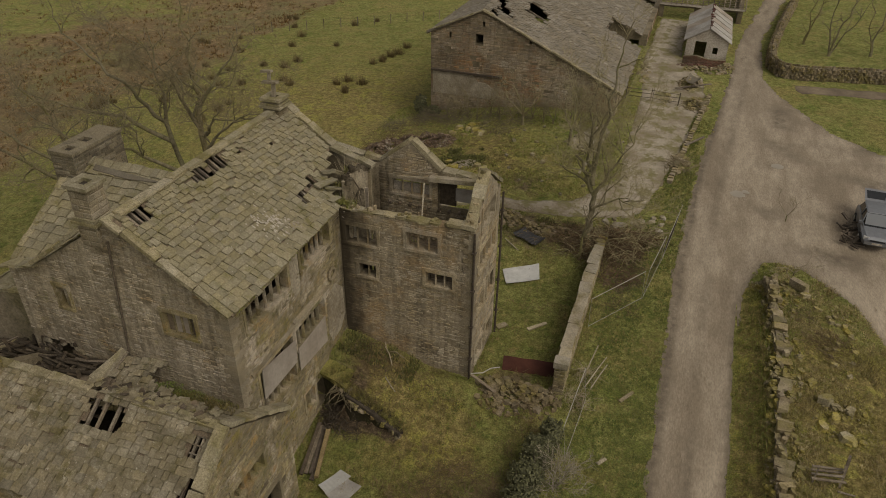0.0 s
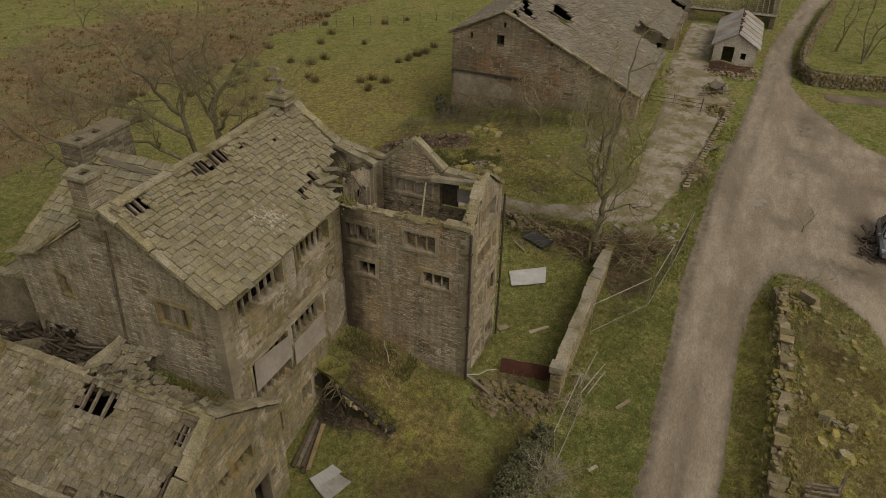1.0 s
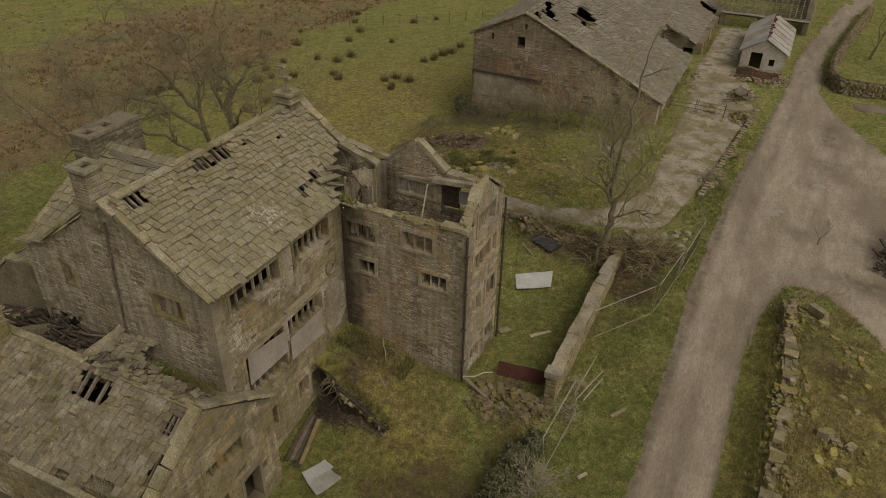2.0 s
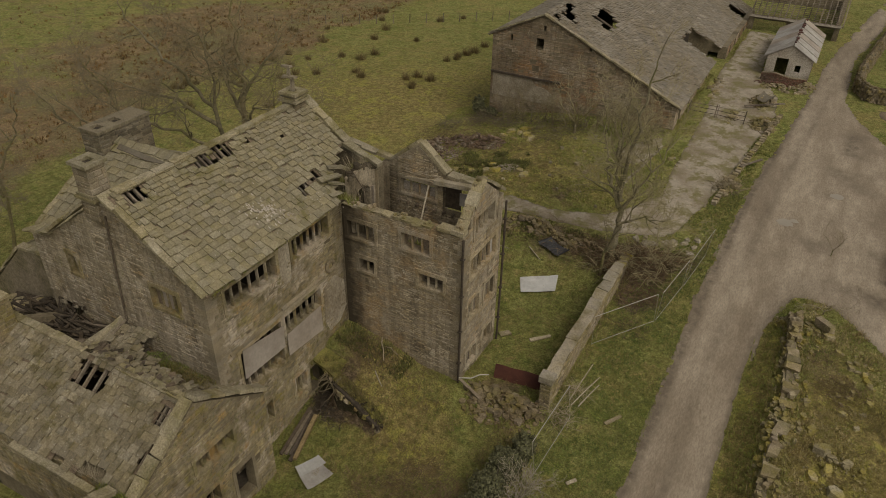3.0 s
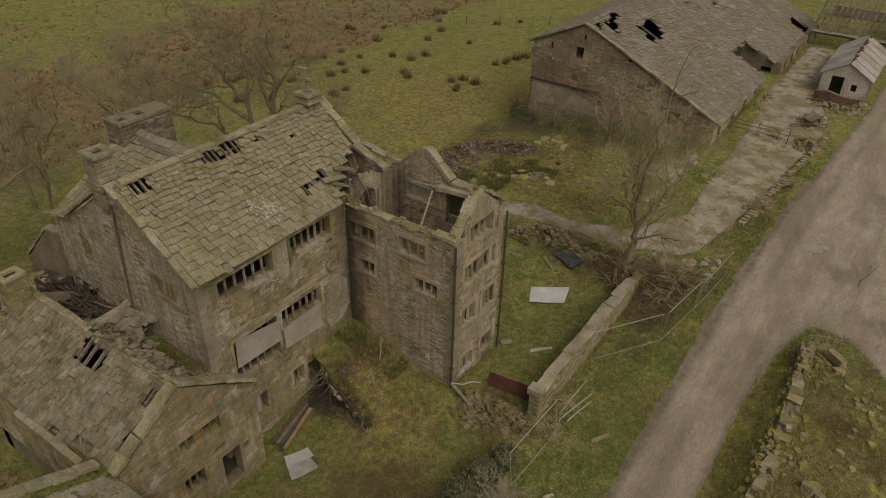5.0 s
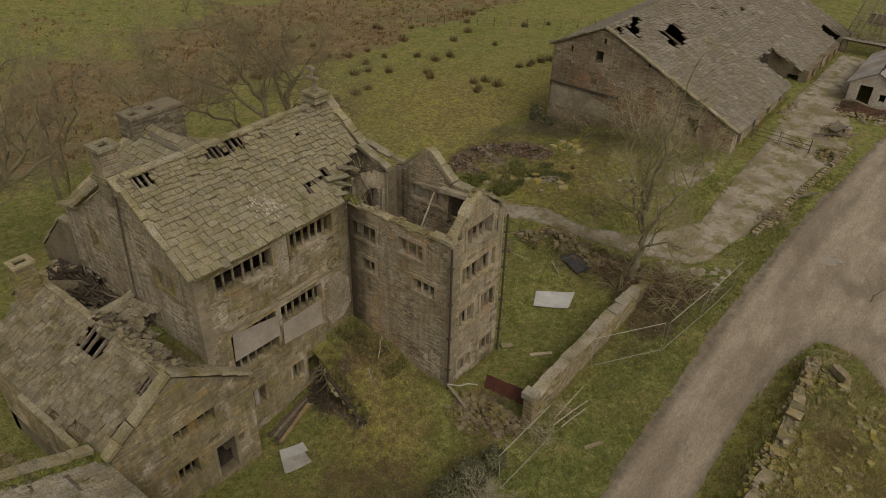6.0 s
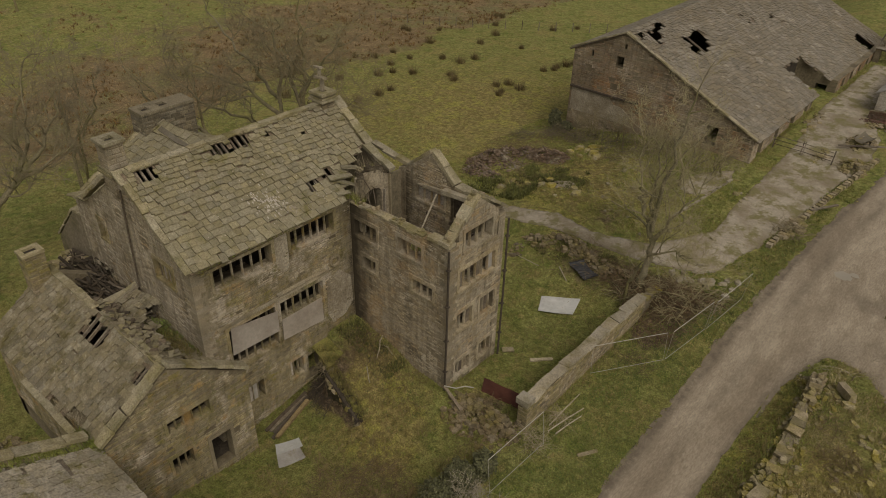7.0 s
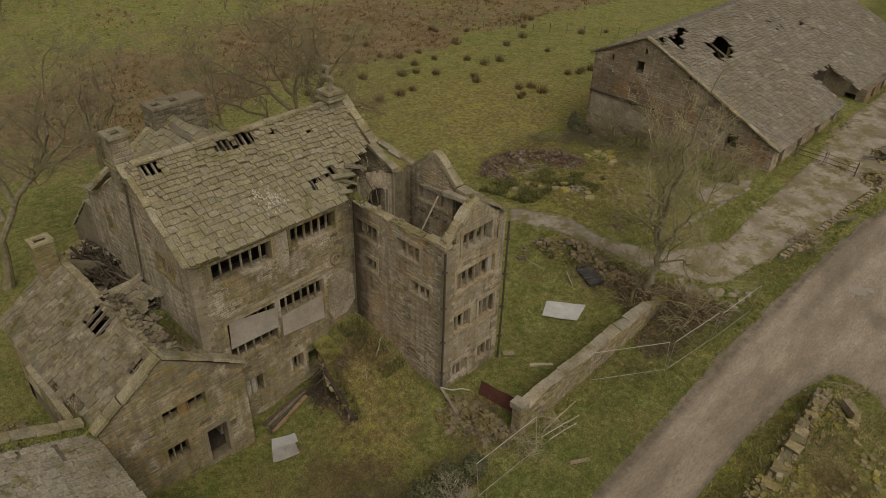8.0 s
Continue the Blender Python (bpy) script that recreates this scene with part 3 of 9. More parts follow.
def dirt_material(name, c1, c2, worn, patch, stretch=None, moss_at=0.66):
    m = mat(name, c1, c2, worn, 2.5, bump=0.8, vary=0.0, speck=0.13, stretch=stretch, stain_scale=0.5, stain_at=0.53, moss=patch, moss_at=moss_at, moss_scale=0.9)
    nt = m.node_tree
    n, l = nt.nodes, nt.links
    bsdf = n["Principled BSDF"]
    src = bsdf.inputs["Base Color"].links[0].from_socket
    att = n.new("ShaderNodeAttribute")
    att.attribute_name = "edge"
    geo = n.new("ShaderNodeNewGeometry")
    t = n.new("ShaderNodeTexNoise")
    t.inputs["Scale"].default_value, t.inputs["Detail"].default_value, t.inputs["Roughness"].default_value = 1.5, 10, 0.75
    l.new(geo.outputs["Position"], t.inputs["Vector"])
    s = n.new("ShaderNodeMath")
    s.operation = "MULTIPLY_ADD"
    s.inputs[1].default_value = 1.9
    l.new(t.outputs["Fac"], s.inputs[0])
    l.new(att.outputs["Fac"], s.inputs[2])
    r = n.new("ShaderNodeMapRange")
    r.inputs["From Min"].default_value, r.inputs["From Max"].default_value = 1.86, 2.02
    l.new(s.outputs[0], r.inputs["Value"])
    ca = n.new("ShaderNodeAttribute")
    ca.attribute_name = "crown"
    grit = n.new("ShaderNodeMapRange")
    grit.inputs["From Min"].default_value, grit.inputs["From Max"].default_value = 0.36, 0.6
    grit.inputs["To Min"].default_value = 0.25
    l.new(t.outputs["Fac"], grit.inputs["Value"])
    cm = n.new("ShaderNodeMath")
    cm.operation, cm.use_clamp = "MULTIPLY", True
    l.new(ca.outputs["Fac"], cm.inputs[0])
    l.new(grit.outputs[0], cm.inputs[1])
    cx = n.new("ShaderNodeMix")
    cx.data_type = "RGBA"
    l.new(cm.outputs[0], cx.inputs[0])
    l.new(src, cx.inputs[6])
    cx.inputs[7].default_value = (*[v * 0.62 for v in worn], 1)
    src = cx.outputs[2]
    r2 = n.new("ShaderNodeMapRange")
    r2.inputs["From Min"].default_value, r2.inputs["From Max"].default_value = 1.3, 1.75
    r2.inputs["To Max"].default_value = 0.4
    l.new(s.outputs[0], r2.inputs["Value"])
    x2 = n.new("ShaderNodeMix")
    x2.data_type = "RGBA"
    l.new(r2.outputs[0], x2.inputs[0])
    l.new(src, x2.inputs[6])
    x2.inputs[7].default_value = (*[v * 0.66 for v in worn], 1)
    l.new(x2.outputs[2], bsdf.inputs["Base Color"])
    bare = n.new("ShaderNodeBsdfTransparent")
    blend = n.new("ShaderNodeMixShader")
    l.new(r.outputs[0], blend.inputs[0])
    l.new(bsdf.outputs[0], blend.inputs[1])
    l.new(bare.outputs[0], blend.inputs[2])
    l.new(blend.outputs[0], n["Material Output"].inputs["Surface"])
    return m


def sheet(name, poly, material, step, lift, soft, label, category, rut=None, wear=None):
    """A ground sheet laid over the land inside an outline, ragged and thinning out at its edge."""
    xs = [p[0] for p in poly]
    ys = [p[1] for p in poly]
    x0, y0 = min(xs) - 1, min(ys) - 1
    nx, ny = int((max(xs) + 1 - x0) / step) + 1, int((max(ys) + 1 - y0) / step) + 1
    idx, g, edge, crown = {}, G(), [], []

    def sd(i, j):
        x, y = x0 + i * step, y0 + j * step
        return inside_sd(x, y, poly) + 0.16 * noise.noise((x * 0.7, y * 0.7, 0.5)) + 0.13 * noise.noise((x * 1.9, y * 1.9, 4.5))

    d = {(i, j): sd(i, j) for j in range(ny) for i in range(nx)}

    def vert(i, j):
        if (i, j) not in idx:
            idx[i, j] = len(g.v)
            x, y = x0 + i * step, y0 + j * step
            k = min(1.0, max(0.0, -d[i, j] / soft))
            z = ground_z(x, y) + lift * (0.15 + 0.85 * k) - (0.03 if d[i, j] > 0 else 0)
            if rut:
                z += rut(x, y)
            g.v.append((x, y, z))
            edge.append(1.0 - min(1.0, max(-0.6, -d[i, j] / soft)))
            crown.append(wear(x, y) if wear else 0.0)
        return idx[i, j]

    for j in range(ny - 1):
        for i in range(nx - 1):
            if min(d[i, j], d[i + 1, j], d[i, j + 1], d[i + 1, j + 1]) < 0.3:
                g.f.append((vert(i, j), vert(i + 1, j), vert(i + 1, j + 1), vert(i, j + 1)))
    ob = solid(name, g, material, (0, 0, 0), label, category, kind="structure", smooth=True)
    a = ob.data.attributes.new("edge", "FLOAT", "POINT")
    a.data.foreach_set("value", edge)
    a = ob.data.attributes.new("crown", "FLOAT", "POINT")
    a.data.foreach_set("value", crown)
    return ob


make_ground()
LANE_MAT = dirt_material("gravel_lane", (0.255, 0.208, 0.152), (0.362, 0.3, 0.224), (0.215, 0.171, 0.122), (0.17, 0.133, 0.093), (1.0, 0.3, 1))
YARD_MAT = dirt_material("broken_concrete", (0.265, 0.226, 0.17), (0.39, 0.337, 0.264), (0.215, 0.174, 0.118), (0.175, 0.152, 0.07), moss_at=0.53)
TRACK_MAT = dirt_material("muddy_track", (0.17, 0.13, 0.09), (0.24, 0.19, 0.13), (0.13, 0.10, 0.07), (0.12, 0.10, 0.05))


def lane_rut(x, y):
    c = lerp(y, (20, 31, 36, 47, 66, 78, 94), (3.3, 3.35, 3.4, 3.7, 5.2, 5.5, 8.0))
    u = x - c
    return 0.05 * math.exp(-(u / 0.4) ** 2) - 0.008 * math.exp(-((abs(u) - 0.85) / 0.3) ** 2)


def lane_wear(x, y):
    """Mud between the wheel tracks, dark loose gravel along the west side, and churned mud in the turning area."""
    c = lerp(y, (20, 31, 36, 47, 66, 78, 94), (3.3, 3.35, 3.4, 3.7, 5.2, 5.5, 8.0))
    u = x - c
    mid = 0.75 * math.exp(-(u / 0.32) ** 2) * min(1.0, max(0.15, 0.5 + noise.noise((x * 0.4, y * 0.25, 8.0)) * 1.3))
    side = 1.15 * math.exp(-((u + 1.5) / 0.28) ** 2) + 0.8 * math.exp(-((u - 1.55) / 0.2) ** 2) * min(1.0, max(0.0, (37 - y) / 3))
    churn = 1.5 * max(0.0, noise.noise((x * 0.33, y * 0.5, 2.0)) + 0.05) * min(1.0, max(0.0, (u - 1.6) / 1.2)) * min(1.0, max(0.0, (y - 37) / 4))
    return min(1.6, mid + side + churn)


sheet("road", LANE, LANE_MAT, 0.2, 0.03, 0.75, "pale brown gravel lane and turning area with worn wheel tracks", "road", lane_rut, lane_wear)
sheet("pavement", YARD, YARD_MAT, 0.2, 0.04, 0.4, "broken pale concrete farm track with mossy gaps", "path")
sheet("muddy_track", TRACK, TRACK_MAT, 0.35, 0.03, 0.5, "dark muddy field track beside a dry stone wall", "track")

def perched_growth(name, spots, material, label, seed, parent_loc, n=60, h=0.25, spread=0.3, w=0.015):
    """Weeds rooted on walls and roofs, each clump at its own height."""
    r = random.Random(seed)
    g = G()
    for x, y, z in spots:
        for _ in range(n):
            a, k = r.uniform(0, 6.283), math.sqrt(r.random())
            px, py = x + math.cos(a) * k * spread, y + math.sin(a) * k * spread
            b = r.uniform(0, 6.283)
            L = h * r.uniform(0.4, 1.2)
            nx, ny = -math.sin(b) * w, math.cos(b) * w
            g.add([(px - nx, py - ny, z - 0.03), (px + nx, py + ny, z - 0.03), (px + math.cos(b) * L * 0.7, py + math.sin(b) * L * 0.7, z + L)], [(0, 1, 2)])
    solid(name, g, material, parent_loc, label, "weeds", kind="stuff")


# ---- masonry ----


class Face:
    """A wall face: u runs along it, d out of it."""

    def __init__(self, ox, oy, ux, uy):
        self.o, self.u = Vector((ox, oy)), Vector((ux, uy))
        self.n = Vector((uy, -ux))

    def at(self, u, d, z):
        p = self.o + self.u * u + self.n * d
        return (p.x, p.y, z)

    def basis(self, u, d, z, su, sd, sz):
        p = self.o + self.u * u + self.n * d
        return Matrix(((self.u.x * su, self.n.x * sd, 0, p.x), (self.u.y * su, self.n.y * sd, 0, p.y), (0, 0, sz, z), (0, 0, 0, 1)))


def wall_core(face, prof, base, thick, holes, g=None, d0=0.0):
    """A wall body with real openings. prof: (u, top) pairs; base: a number or (u, z) pairs; holes: u0, u1, z0, z1."""
    g = g or G()
    us = sorted({round(u, 4) for u, _ in prof} | {round(v, 4) for h in holes for v in h[:2]} | ({round(u, 4) for u, _ in base} if isinstance(base, (list, tuple)) else set()))
    us = [u for u in us if prof[0][0] - 1e-6 <= u <= prof[-1][0] + 1e-6]
    top = lambda u: lerp(u, [p[0] for p in prof], [p[1] for p in prof])
    low = (lambda u: lerp(u, [p[0] for p in base], [p[1] for p in base])) if isinstance(base, (list, tuple)) else (lambda u: base)
    for a, b in zip(us, us[1:]):
        mid = (a + b) / 2
        cuts = sorted((h[2], h[3]) for h in holes if h[0] < mid < h[1])
        lo = (low(a), low(b))
        for c0, c1 in cuts + [(None, None)]:
            hi = (c0, c0) if c0 is not None else (top(a), top(b))
            if min(hi[0] - lo[0], hi[1] - lo[1]) > 0.001 or max(hi[0] - lo[0], hi[1] - lo[1]) > 0.01:
                g.hexa([face.at(a, d0 - thick, lo[0]), face.at(b, d0 - thick, lo[1]), face.at(b, d0, lo[1]), face.at(a, d0, lo[0]),
                        face.at(a, d0 - thick, hi[0]), face.at(b, d0 - thick, hi[1]), face.at(b, d0, hi[1]), face.at(a, d0, hi[0])])
            if c0 is not None:
                lo = (c1, c1)
    return g.weld()


def stone_shape(seed):
    """A squared block with a chipped, pillowed face; unit size, back at d = -0.5, face at d = 0.5."""
    r = random.Random(seed)
    j = lambda s: r.uniform(-s, s)
    v = []
    for d in (-0.5, 0.15):
        for u, z in ((-0.5, -0.5), (0.5, -0.5), (0.5, 0.5), (-0.5, 0.5)):
            v.append((u, d, z))
    for u, z in ((-0.42, -0.38), (0.42, -0.38), (0.42, 0.38), (-0.42, 0.38)):
        v.append((u + j(0.05), 0.5 + j(0.25), z + j(0.08)))
    f = [(0, 1, 5, 4), (1, 2, 6, 5), (2, 3, 7, 6), (3, 0, 4, 7), (4, 5, 9, 8), (5, 6, 10, 9), (6, 7, 11, 10), (7, 4, 8, 11), (8, 9, 10, 11)]
    return v, f


STONE_SHAPES = [stone_shape(i) for i in range(8)]
SHARED = {}


def shared_mesh(key, shape, material):
    if key not in SHARED:
        me = bpy.data.meshes.new(key)
        me.from_pydata(shape[0], [], shape[1])
        me.materials.append(material)
        me.update()
        SHARED[key] = me
    return SHARED[key]


def lay_stones(face, prof, base, holes, wall, material, joined, near=300, course=(0.1, 0.19), length=(0.18, 0.5), seed=1, gone=0.02, name="stone", d0=0.0, pick=None, proud=(0.006, 0.026)):
    """Courses of stone on a wall face; the nearest are parts of the wall, the rest one joined mesh."""
    r = random.Random(seed)
    top = lambda u: lerp(u, [p[0] for p in prof], [p[1] for p in prof])
    low = (lambda u: lerp(u, [p[0] for p in base], [p[1] for p in base])) if isinstance(base, (list, tuple)) else (lambda u: base)
    u0, u1 = prof[0][0], prof[-1][0]
    z, zmax = min(low(u0), low(u1)), max(p[1] for p in prof)
    cells = []
    while z < zmax - 0.06:
        h = min(r.uniform(*course), zmax - z)
        spans = [(u0, u1)]
        for a, b, c, e in holes:
            if z < e - 0.02 and z + h > c + 0.02:
                cut = []
                for s, t in spans:
                    if b <= s or a >= t:
                        cut.append((s, t))
                    else:
                        if a > s:
                            cut.append((s, a))
                        if b < t:
                            cut.append((b, t))
                spans = cut
        for s, t in spans:
            u = s
            while u < t - 0.03:
                w = r.uniform(*length)
                if t - u - w < 0.16:
                    w = t - u
                w = min(w, t - u)
                a, b = u, u + w
                u += w
                zz = min(top(a), top(b))
                ze = min(z + h, zz)
                zs = max(z, min(low(a), low(b)))
                if ze - zs < 0.06 or r.random() < gone:
                    continue
                if ze - zs > 0.13 and r.random() < 0.2:
                    zm = zs + (ze - zs) * r.uniform(0.4, 0.6)
                    cells.append((a, b, zs, zm, r.uniform(*proud), r.randrange(8)))
                    zs = zm
                cells.append((a, b, zs + r.uniform(0, 0.012), ze - r.uniform(0, 0.012), r.uniform(*proud), r.randrange(8)))
        z += h
    if pick:
        cells.sort(key=pick)
    rest = G()
    for i, (a, b, c, e, p, k) in enumerate(cells):
        gap = 0.008
        m = face.basis((a + b) / 2, d0 + p / 2 - 0.02, (c + e) / 2, b - a - gap, p + 0.04, e - c - gap)
        if b - a < 0.45:
            m = m @ Matrix.Rotation(r.uniform(-0.05, 0.05), 4, "Y")
        if i < near:
            piece(name, shared_mesh(material.name + "_block_%d" % k, STONE_SHAPES[k], material), m, wall)
        else:
            v, f = STONE_SHAPES[k]
            rest.add([tuple(m @ Vector(q)) for q in v], f)
    if rest.v:
        part("stonework", rest, joined, wall, kind="stuff")


def mullioned(face, parent, u0, u1, z0, z1, lights, material=None, deep=0.34, blocked=(), panes=None, head=0.2, sill=0.12, transom=None, label="stone mullioned window opening without glass", skip=()):
    """A window: dressed surround as the part, mullions and blocking as its pieces."""
    material = material or STONE
    g = G()
    fw = 0.06
    j = lambda s=0.012: random.uniform(-s, s)

    def bx(gg, a, b, c, e, d_in, d_out):
        gg.hexa([face.at(a, d_in, c), face.at(b, d_in, c), face.at(b, d_out, c), face.at(a, d_out, c), face.at(a, d_in, e), face.at(b, d_in, e), face.at(b, d_out + j(), e), face.at(a, d_out + j(), e)])

    bx(g, u0 - 0.16, u1 + 0.16, z1 - 0.005, z1 + head, -deep, 0.06)
    bx(g, u0 - 0.12, u1 + 0.12, z0 - sill, z0 + 0.005, -deep, 0.08)
    bx(g, u0 - 0.13, u0 + 0.02, z0 + 0.006, z1 - 0.006, -deep, 0.05)
    bx(g, u1 - 0.02, u1 + 0.13, z0 + 0.006, z1 - 0.006, -deep, 0.05)
    w = part("window", g, material, parent, label)
    step = (u1 - u0) / lights
    for i in range(1, lights):
        if i in skip:
            continue
        c = u0 + step * i + j(0.02)
        gm = G()
        h = fw / 2
        vs = []
        for z in (z0 + 0.002, z1 - 0.002):
            for u, d in ((-h, -0.2), (-h, -0.12), (-h * 0.45, -0.06), (h * 0.45, -0.06), (h, -0.12), (h, -0.2)):
                vs.append(face.at(c + u, d, z))
        gm.add(vs, [(5, 4, 3, 2, 1, 0), (6, 7, 8, 9, 10, 11)] + [(k, (k + 1) % 6, 6 + (k + 1) % 6, 6 + k) for k in range(6)])
        part("mullion", gm, material, w)
    if transom:
        gt = G()
        bx(gt, u0, u1, transom - 0.05, transom + 0.05, -0.24, -0.05)
        part("transom", gt, material, w)
    for i, bm in blocked:
        gb = G()
        a, b = u0 + step * i + fw / 2 + 0.004, u0 + step * (i + 1) - fw / 2 - 0.004
        bx(gb, a, b, z0 + 0.004, z1 - 0.004, -0.24, -0.15 + j(0.03))
        part("blocking", gb, bm, w, "stone and board blocking")
    return w


def coping_run(parent, pts, w, h, material, length=0.7, seed=1, tilt=0.0, name="coping_stone", gone=0.0, worn=0.028):
    """A run of separate coping stones along a line of points."""
    r = random.Random(seed)
    for a, b in zip(pts, pts[1:]):
        a, b = Vector(a), Vector(b)
        d = (b - a)
        n = max(1, round(d.length / length))
        for i in range(n):
            if r.random() < gone:
                continue
            p, q = a + d * (i / n) + d.normalized() * 0.008, a + d * ((i + 1) / n) - d.normalized() * 0.008
            g = G()
            off = Vector((r.uniform(-0.03, 0.03), r.uniform(-0.03, 0.03), r.uniform(-0.012, 0.02)))
            g.bar(p + off, q + off, w * r.uniform(0.92, 1.06), h * r.uniform(0.8, 1.25), jit=worn)
            part(name, g, material, parent)


# ---- stone slate roofs ----


def slate_shape(seed):
    """A riven slate, unit wide and long, lying on the plane, with a chipped lower edge. x across, y up the roof, z out."""
    r = random.Random(seed)
    j = lambda s: r.uniform(-s, s)
    out = [(-0.5 + j(0.03), -0.5 + j(0.09)), (-0.2 + j(0.12), -0.5 + j(0.07)), (0.25 + j(0.12), -0.5 + j(0.07)), (0.5 + j(0.03), -0.5 + j(0.09)), (0.49, 0.5), (-0.49, 0.5)]
    v = [(x, y, 0.0) for x, y in out] + [(x * 0.985, y * 0.985, 1.0 + j(0.2)) for x, y in out]
    f = [(5, 4, 3, 2, 1, 0), (6, 7, 8, 9, 10, 11)] + [(k, (k + 1) % 6, 6 + (k + 1) % 6, 6 + k) for k in range(6)]
    return v, f


SLATE_SHAPES = [slate_shape(i + 50) for i in range(8)]


class Slope:
    """A roof plane: u along the eave, s up the slope, from the eave's start."""

    def __init__(self, p0, udir, sdir, sag=0.0, length=1.0, rise=1.0):
        self.p, self.u, self.s = Vector(p0), Vector(udir).normalized(), Vector(sdir).normalized()
        self.n = self.u.cross(self.s).normalized()
        if self.n.z < 0:
            self.n = -self.n
        self.sag, self.len, self.rise = sag, length, rise

    def at(self, u, s, d=0.0):
        k = math.sin(math.pi * min(1, max(0, u / self.len))) * math.sin(math.pi * min(1, max(0, s / self.rise * 0.8 + 0.1)))
        w = 0.035 * noise.noise((u * 0.5, s * 0.5, self.p.x))
        return self.p + self.u * u + self.s * s + self.n * (d - self.sag * k + w)


def lay_slates(slope, roof, umin, umax, smax, material, joined, near=300, size=(0.36, 0.22), width=(0.32, 0.66), holes=None, seed=1, thick=0.04, loose=0.03, name="slate", pick=None, wob=2.4):
    """Diminishing courses of slates. umin, umax: functions of s. holes(u, s): True where slates are gone."""
    r = random.Random(seed)
    cells, s, row = [], 0.0, 0
    while s < smax - 0.04:
        k = s / smax
        e = size[0] * (1 - k) + size[1] * k
        e *= r.uniform(0.95, 1.05)
        u = umin(s) - (r.uniform(0, 0.3))
        while u < umax(s):
            w = r.uniform(*width) * (1 - 0.25 * k)
            a, b = max(u, umin(s) - 0.05), min(u + w, umax(s) + 0.06)
            u += w
            if b - a < 0.1 or (holes and holes((a + b) / 2, s + e / 2)):
                continue
            cells.append((a, b, s, e, r.random() < loose, r.randrange(8), r.uniform(-1, 1), r.uniform(-1, 1)))
        s += e
        row += 1
    if pick:
        cells.sort(key=pick)
    rest = G()
    for i, (a, b, s, e, slip, k, j1, j2) in enumerate(cells):
        long = e * 1.28
        c = slope.at((a + b) / 2, s + long / 2 - 0.04 - (0.14 if slip else 0) + 0.0125 * wob * j1, 0.012)
        up = (slope.s + slope.n * (-thick * 1.15 / long)).normalized()
        ang = radians(j2 * (11 if slip else wob))
        ud = (slope.u * math.cos(ang) + up * math.sin(ang)).normalized()
        n = ud.cross(up).normalized()
        if n.z < 0:
            n = -n
        up = n.cross(ud).normalized()
        if up.z < 0:
            up = -up
        c = c + n * (thick * 1.15 * 0.5)
        t = thick * (1 + 0.3 * j1)
        w = b - a - 0.02
        m = Matrix(((ud.x * w, up.x * long, n.x * t, c.x), (ud.y * w, up.y * long, n.y * t, c.y), (ud.z * w, up.z * long, n.z * t, c.z), (0, 0, 0, 1)))
        if i < near:
            piece(name, shared_mesh(material.name + "_slate_%d" % k, SLATE_SHAPES[k], material), m, roof)
        else:
            v, f = SLATE_SHAPES[k]
            rest.add([tuple(m @ Vector(q)) for q in v], f)
    if rest.v:
        part("slate_field", rest, joined, roof, kind="stuff")


def roof_deck(slope, umin, umax, smax, holes, step=0.22, thick=0.05):
    """The boarded underside of a roof, open where the slates have fallen in."""
    g = G()
    s = 0.0
    while s < smax - 1e-6:
        t = min(s + step, smax)
        u = umin(s)
        run = None
        end = umax(s)
        while u < end + 1e-6:
            v = min(u + step, end)
            gone = v - u < 1e-4 or (holes and holes((u + v) / 2, (s + t) / 2))
            if not gone and run is None:
                run = u
            if (gone or v >= end - 1e-6 or v - run > 0.7) and run is not None:
                b = u if gone else v
                q = lambda uu, ss, d: tuple(slope.at(uu, ss, d))
                g.hexa([q(run, s, -thick), q(b, s, -thick), q(b, t, -thick), q(run, t, -thick), q(run, s, 0), q(b, s, 0), q(b, t, 0), q(run, t, 0)])
                run = None
            if v >= end - 1e-6:
                break
            u = v
        s = t
    return g.weld()


def rafters(slope, roof, us, s0, s1, w=0.09, h=0.12, material=None, drop=0.13):
    for u in us:
        g = G()
        g.bar(slope.at(u, s0, -drop), slope.at(u + random.uniform(-0.03, 0.03), s1, -drop), w, h, up=slope.n, jit=0.01)
        part("rafter", g, material or TIMBER, roof)

# ---- the farmhouse ----


def in_holes(lst, rag=0.12):
    """Ragged holes in a roof, from u0, u1, s0, s1."""

    def f(u, s):
        for a, b, c, d in lst:
            j = rag * noise.noise((u * 3, s * 3, 9.0)) + rag * 0.8 * noise.noise((u * 1.1, s * 1.1, 2.0))
            if a + j < u < b + j and c + j < s < d + j:
                return True
        return False

    return f


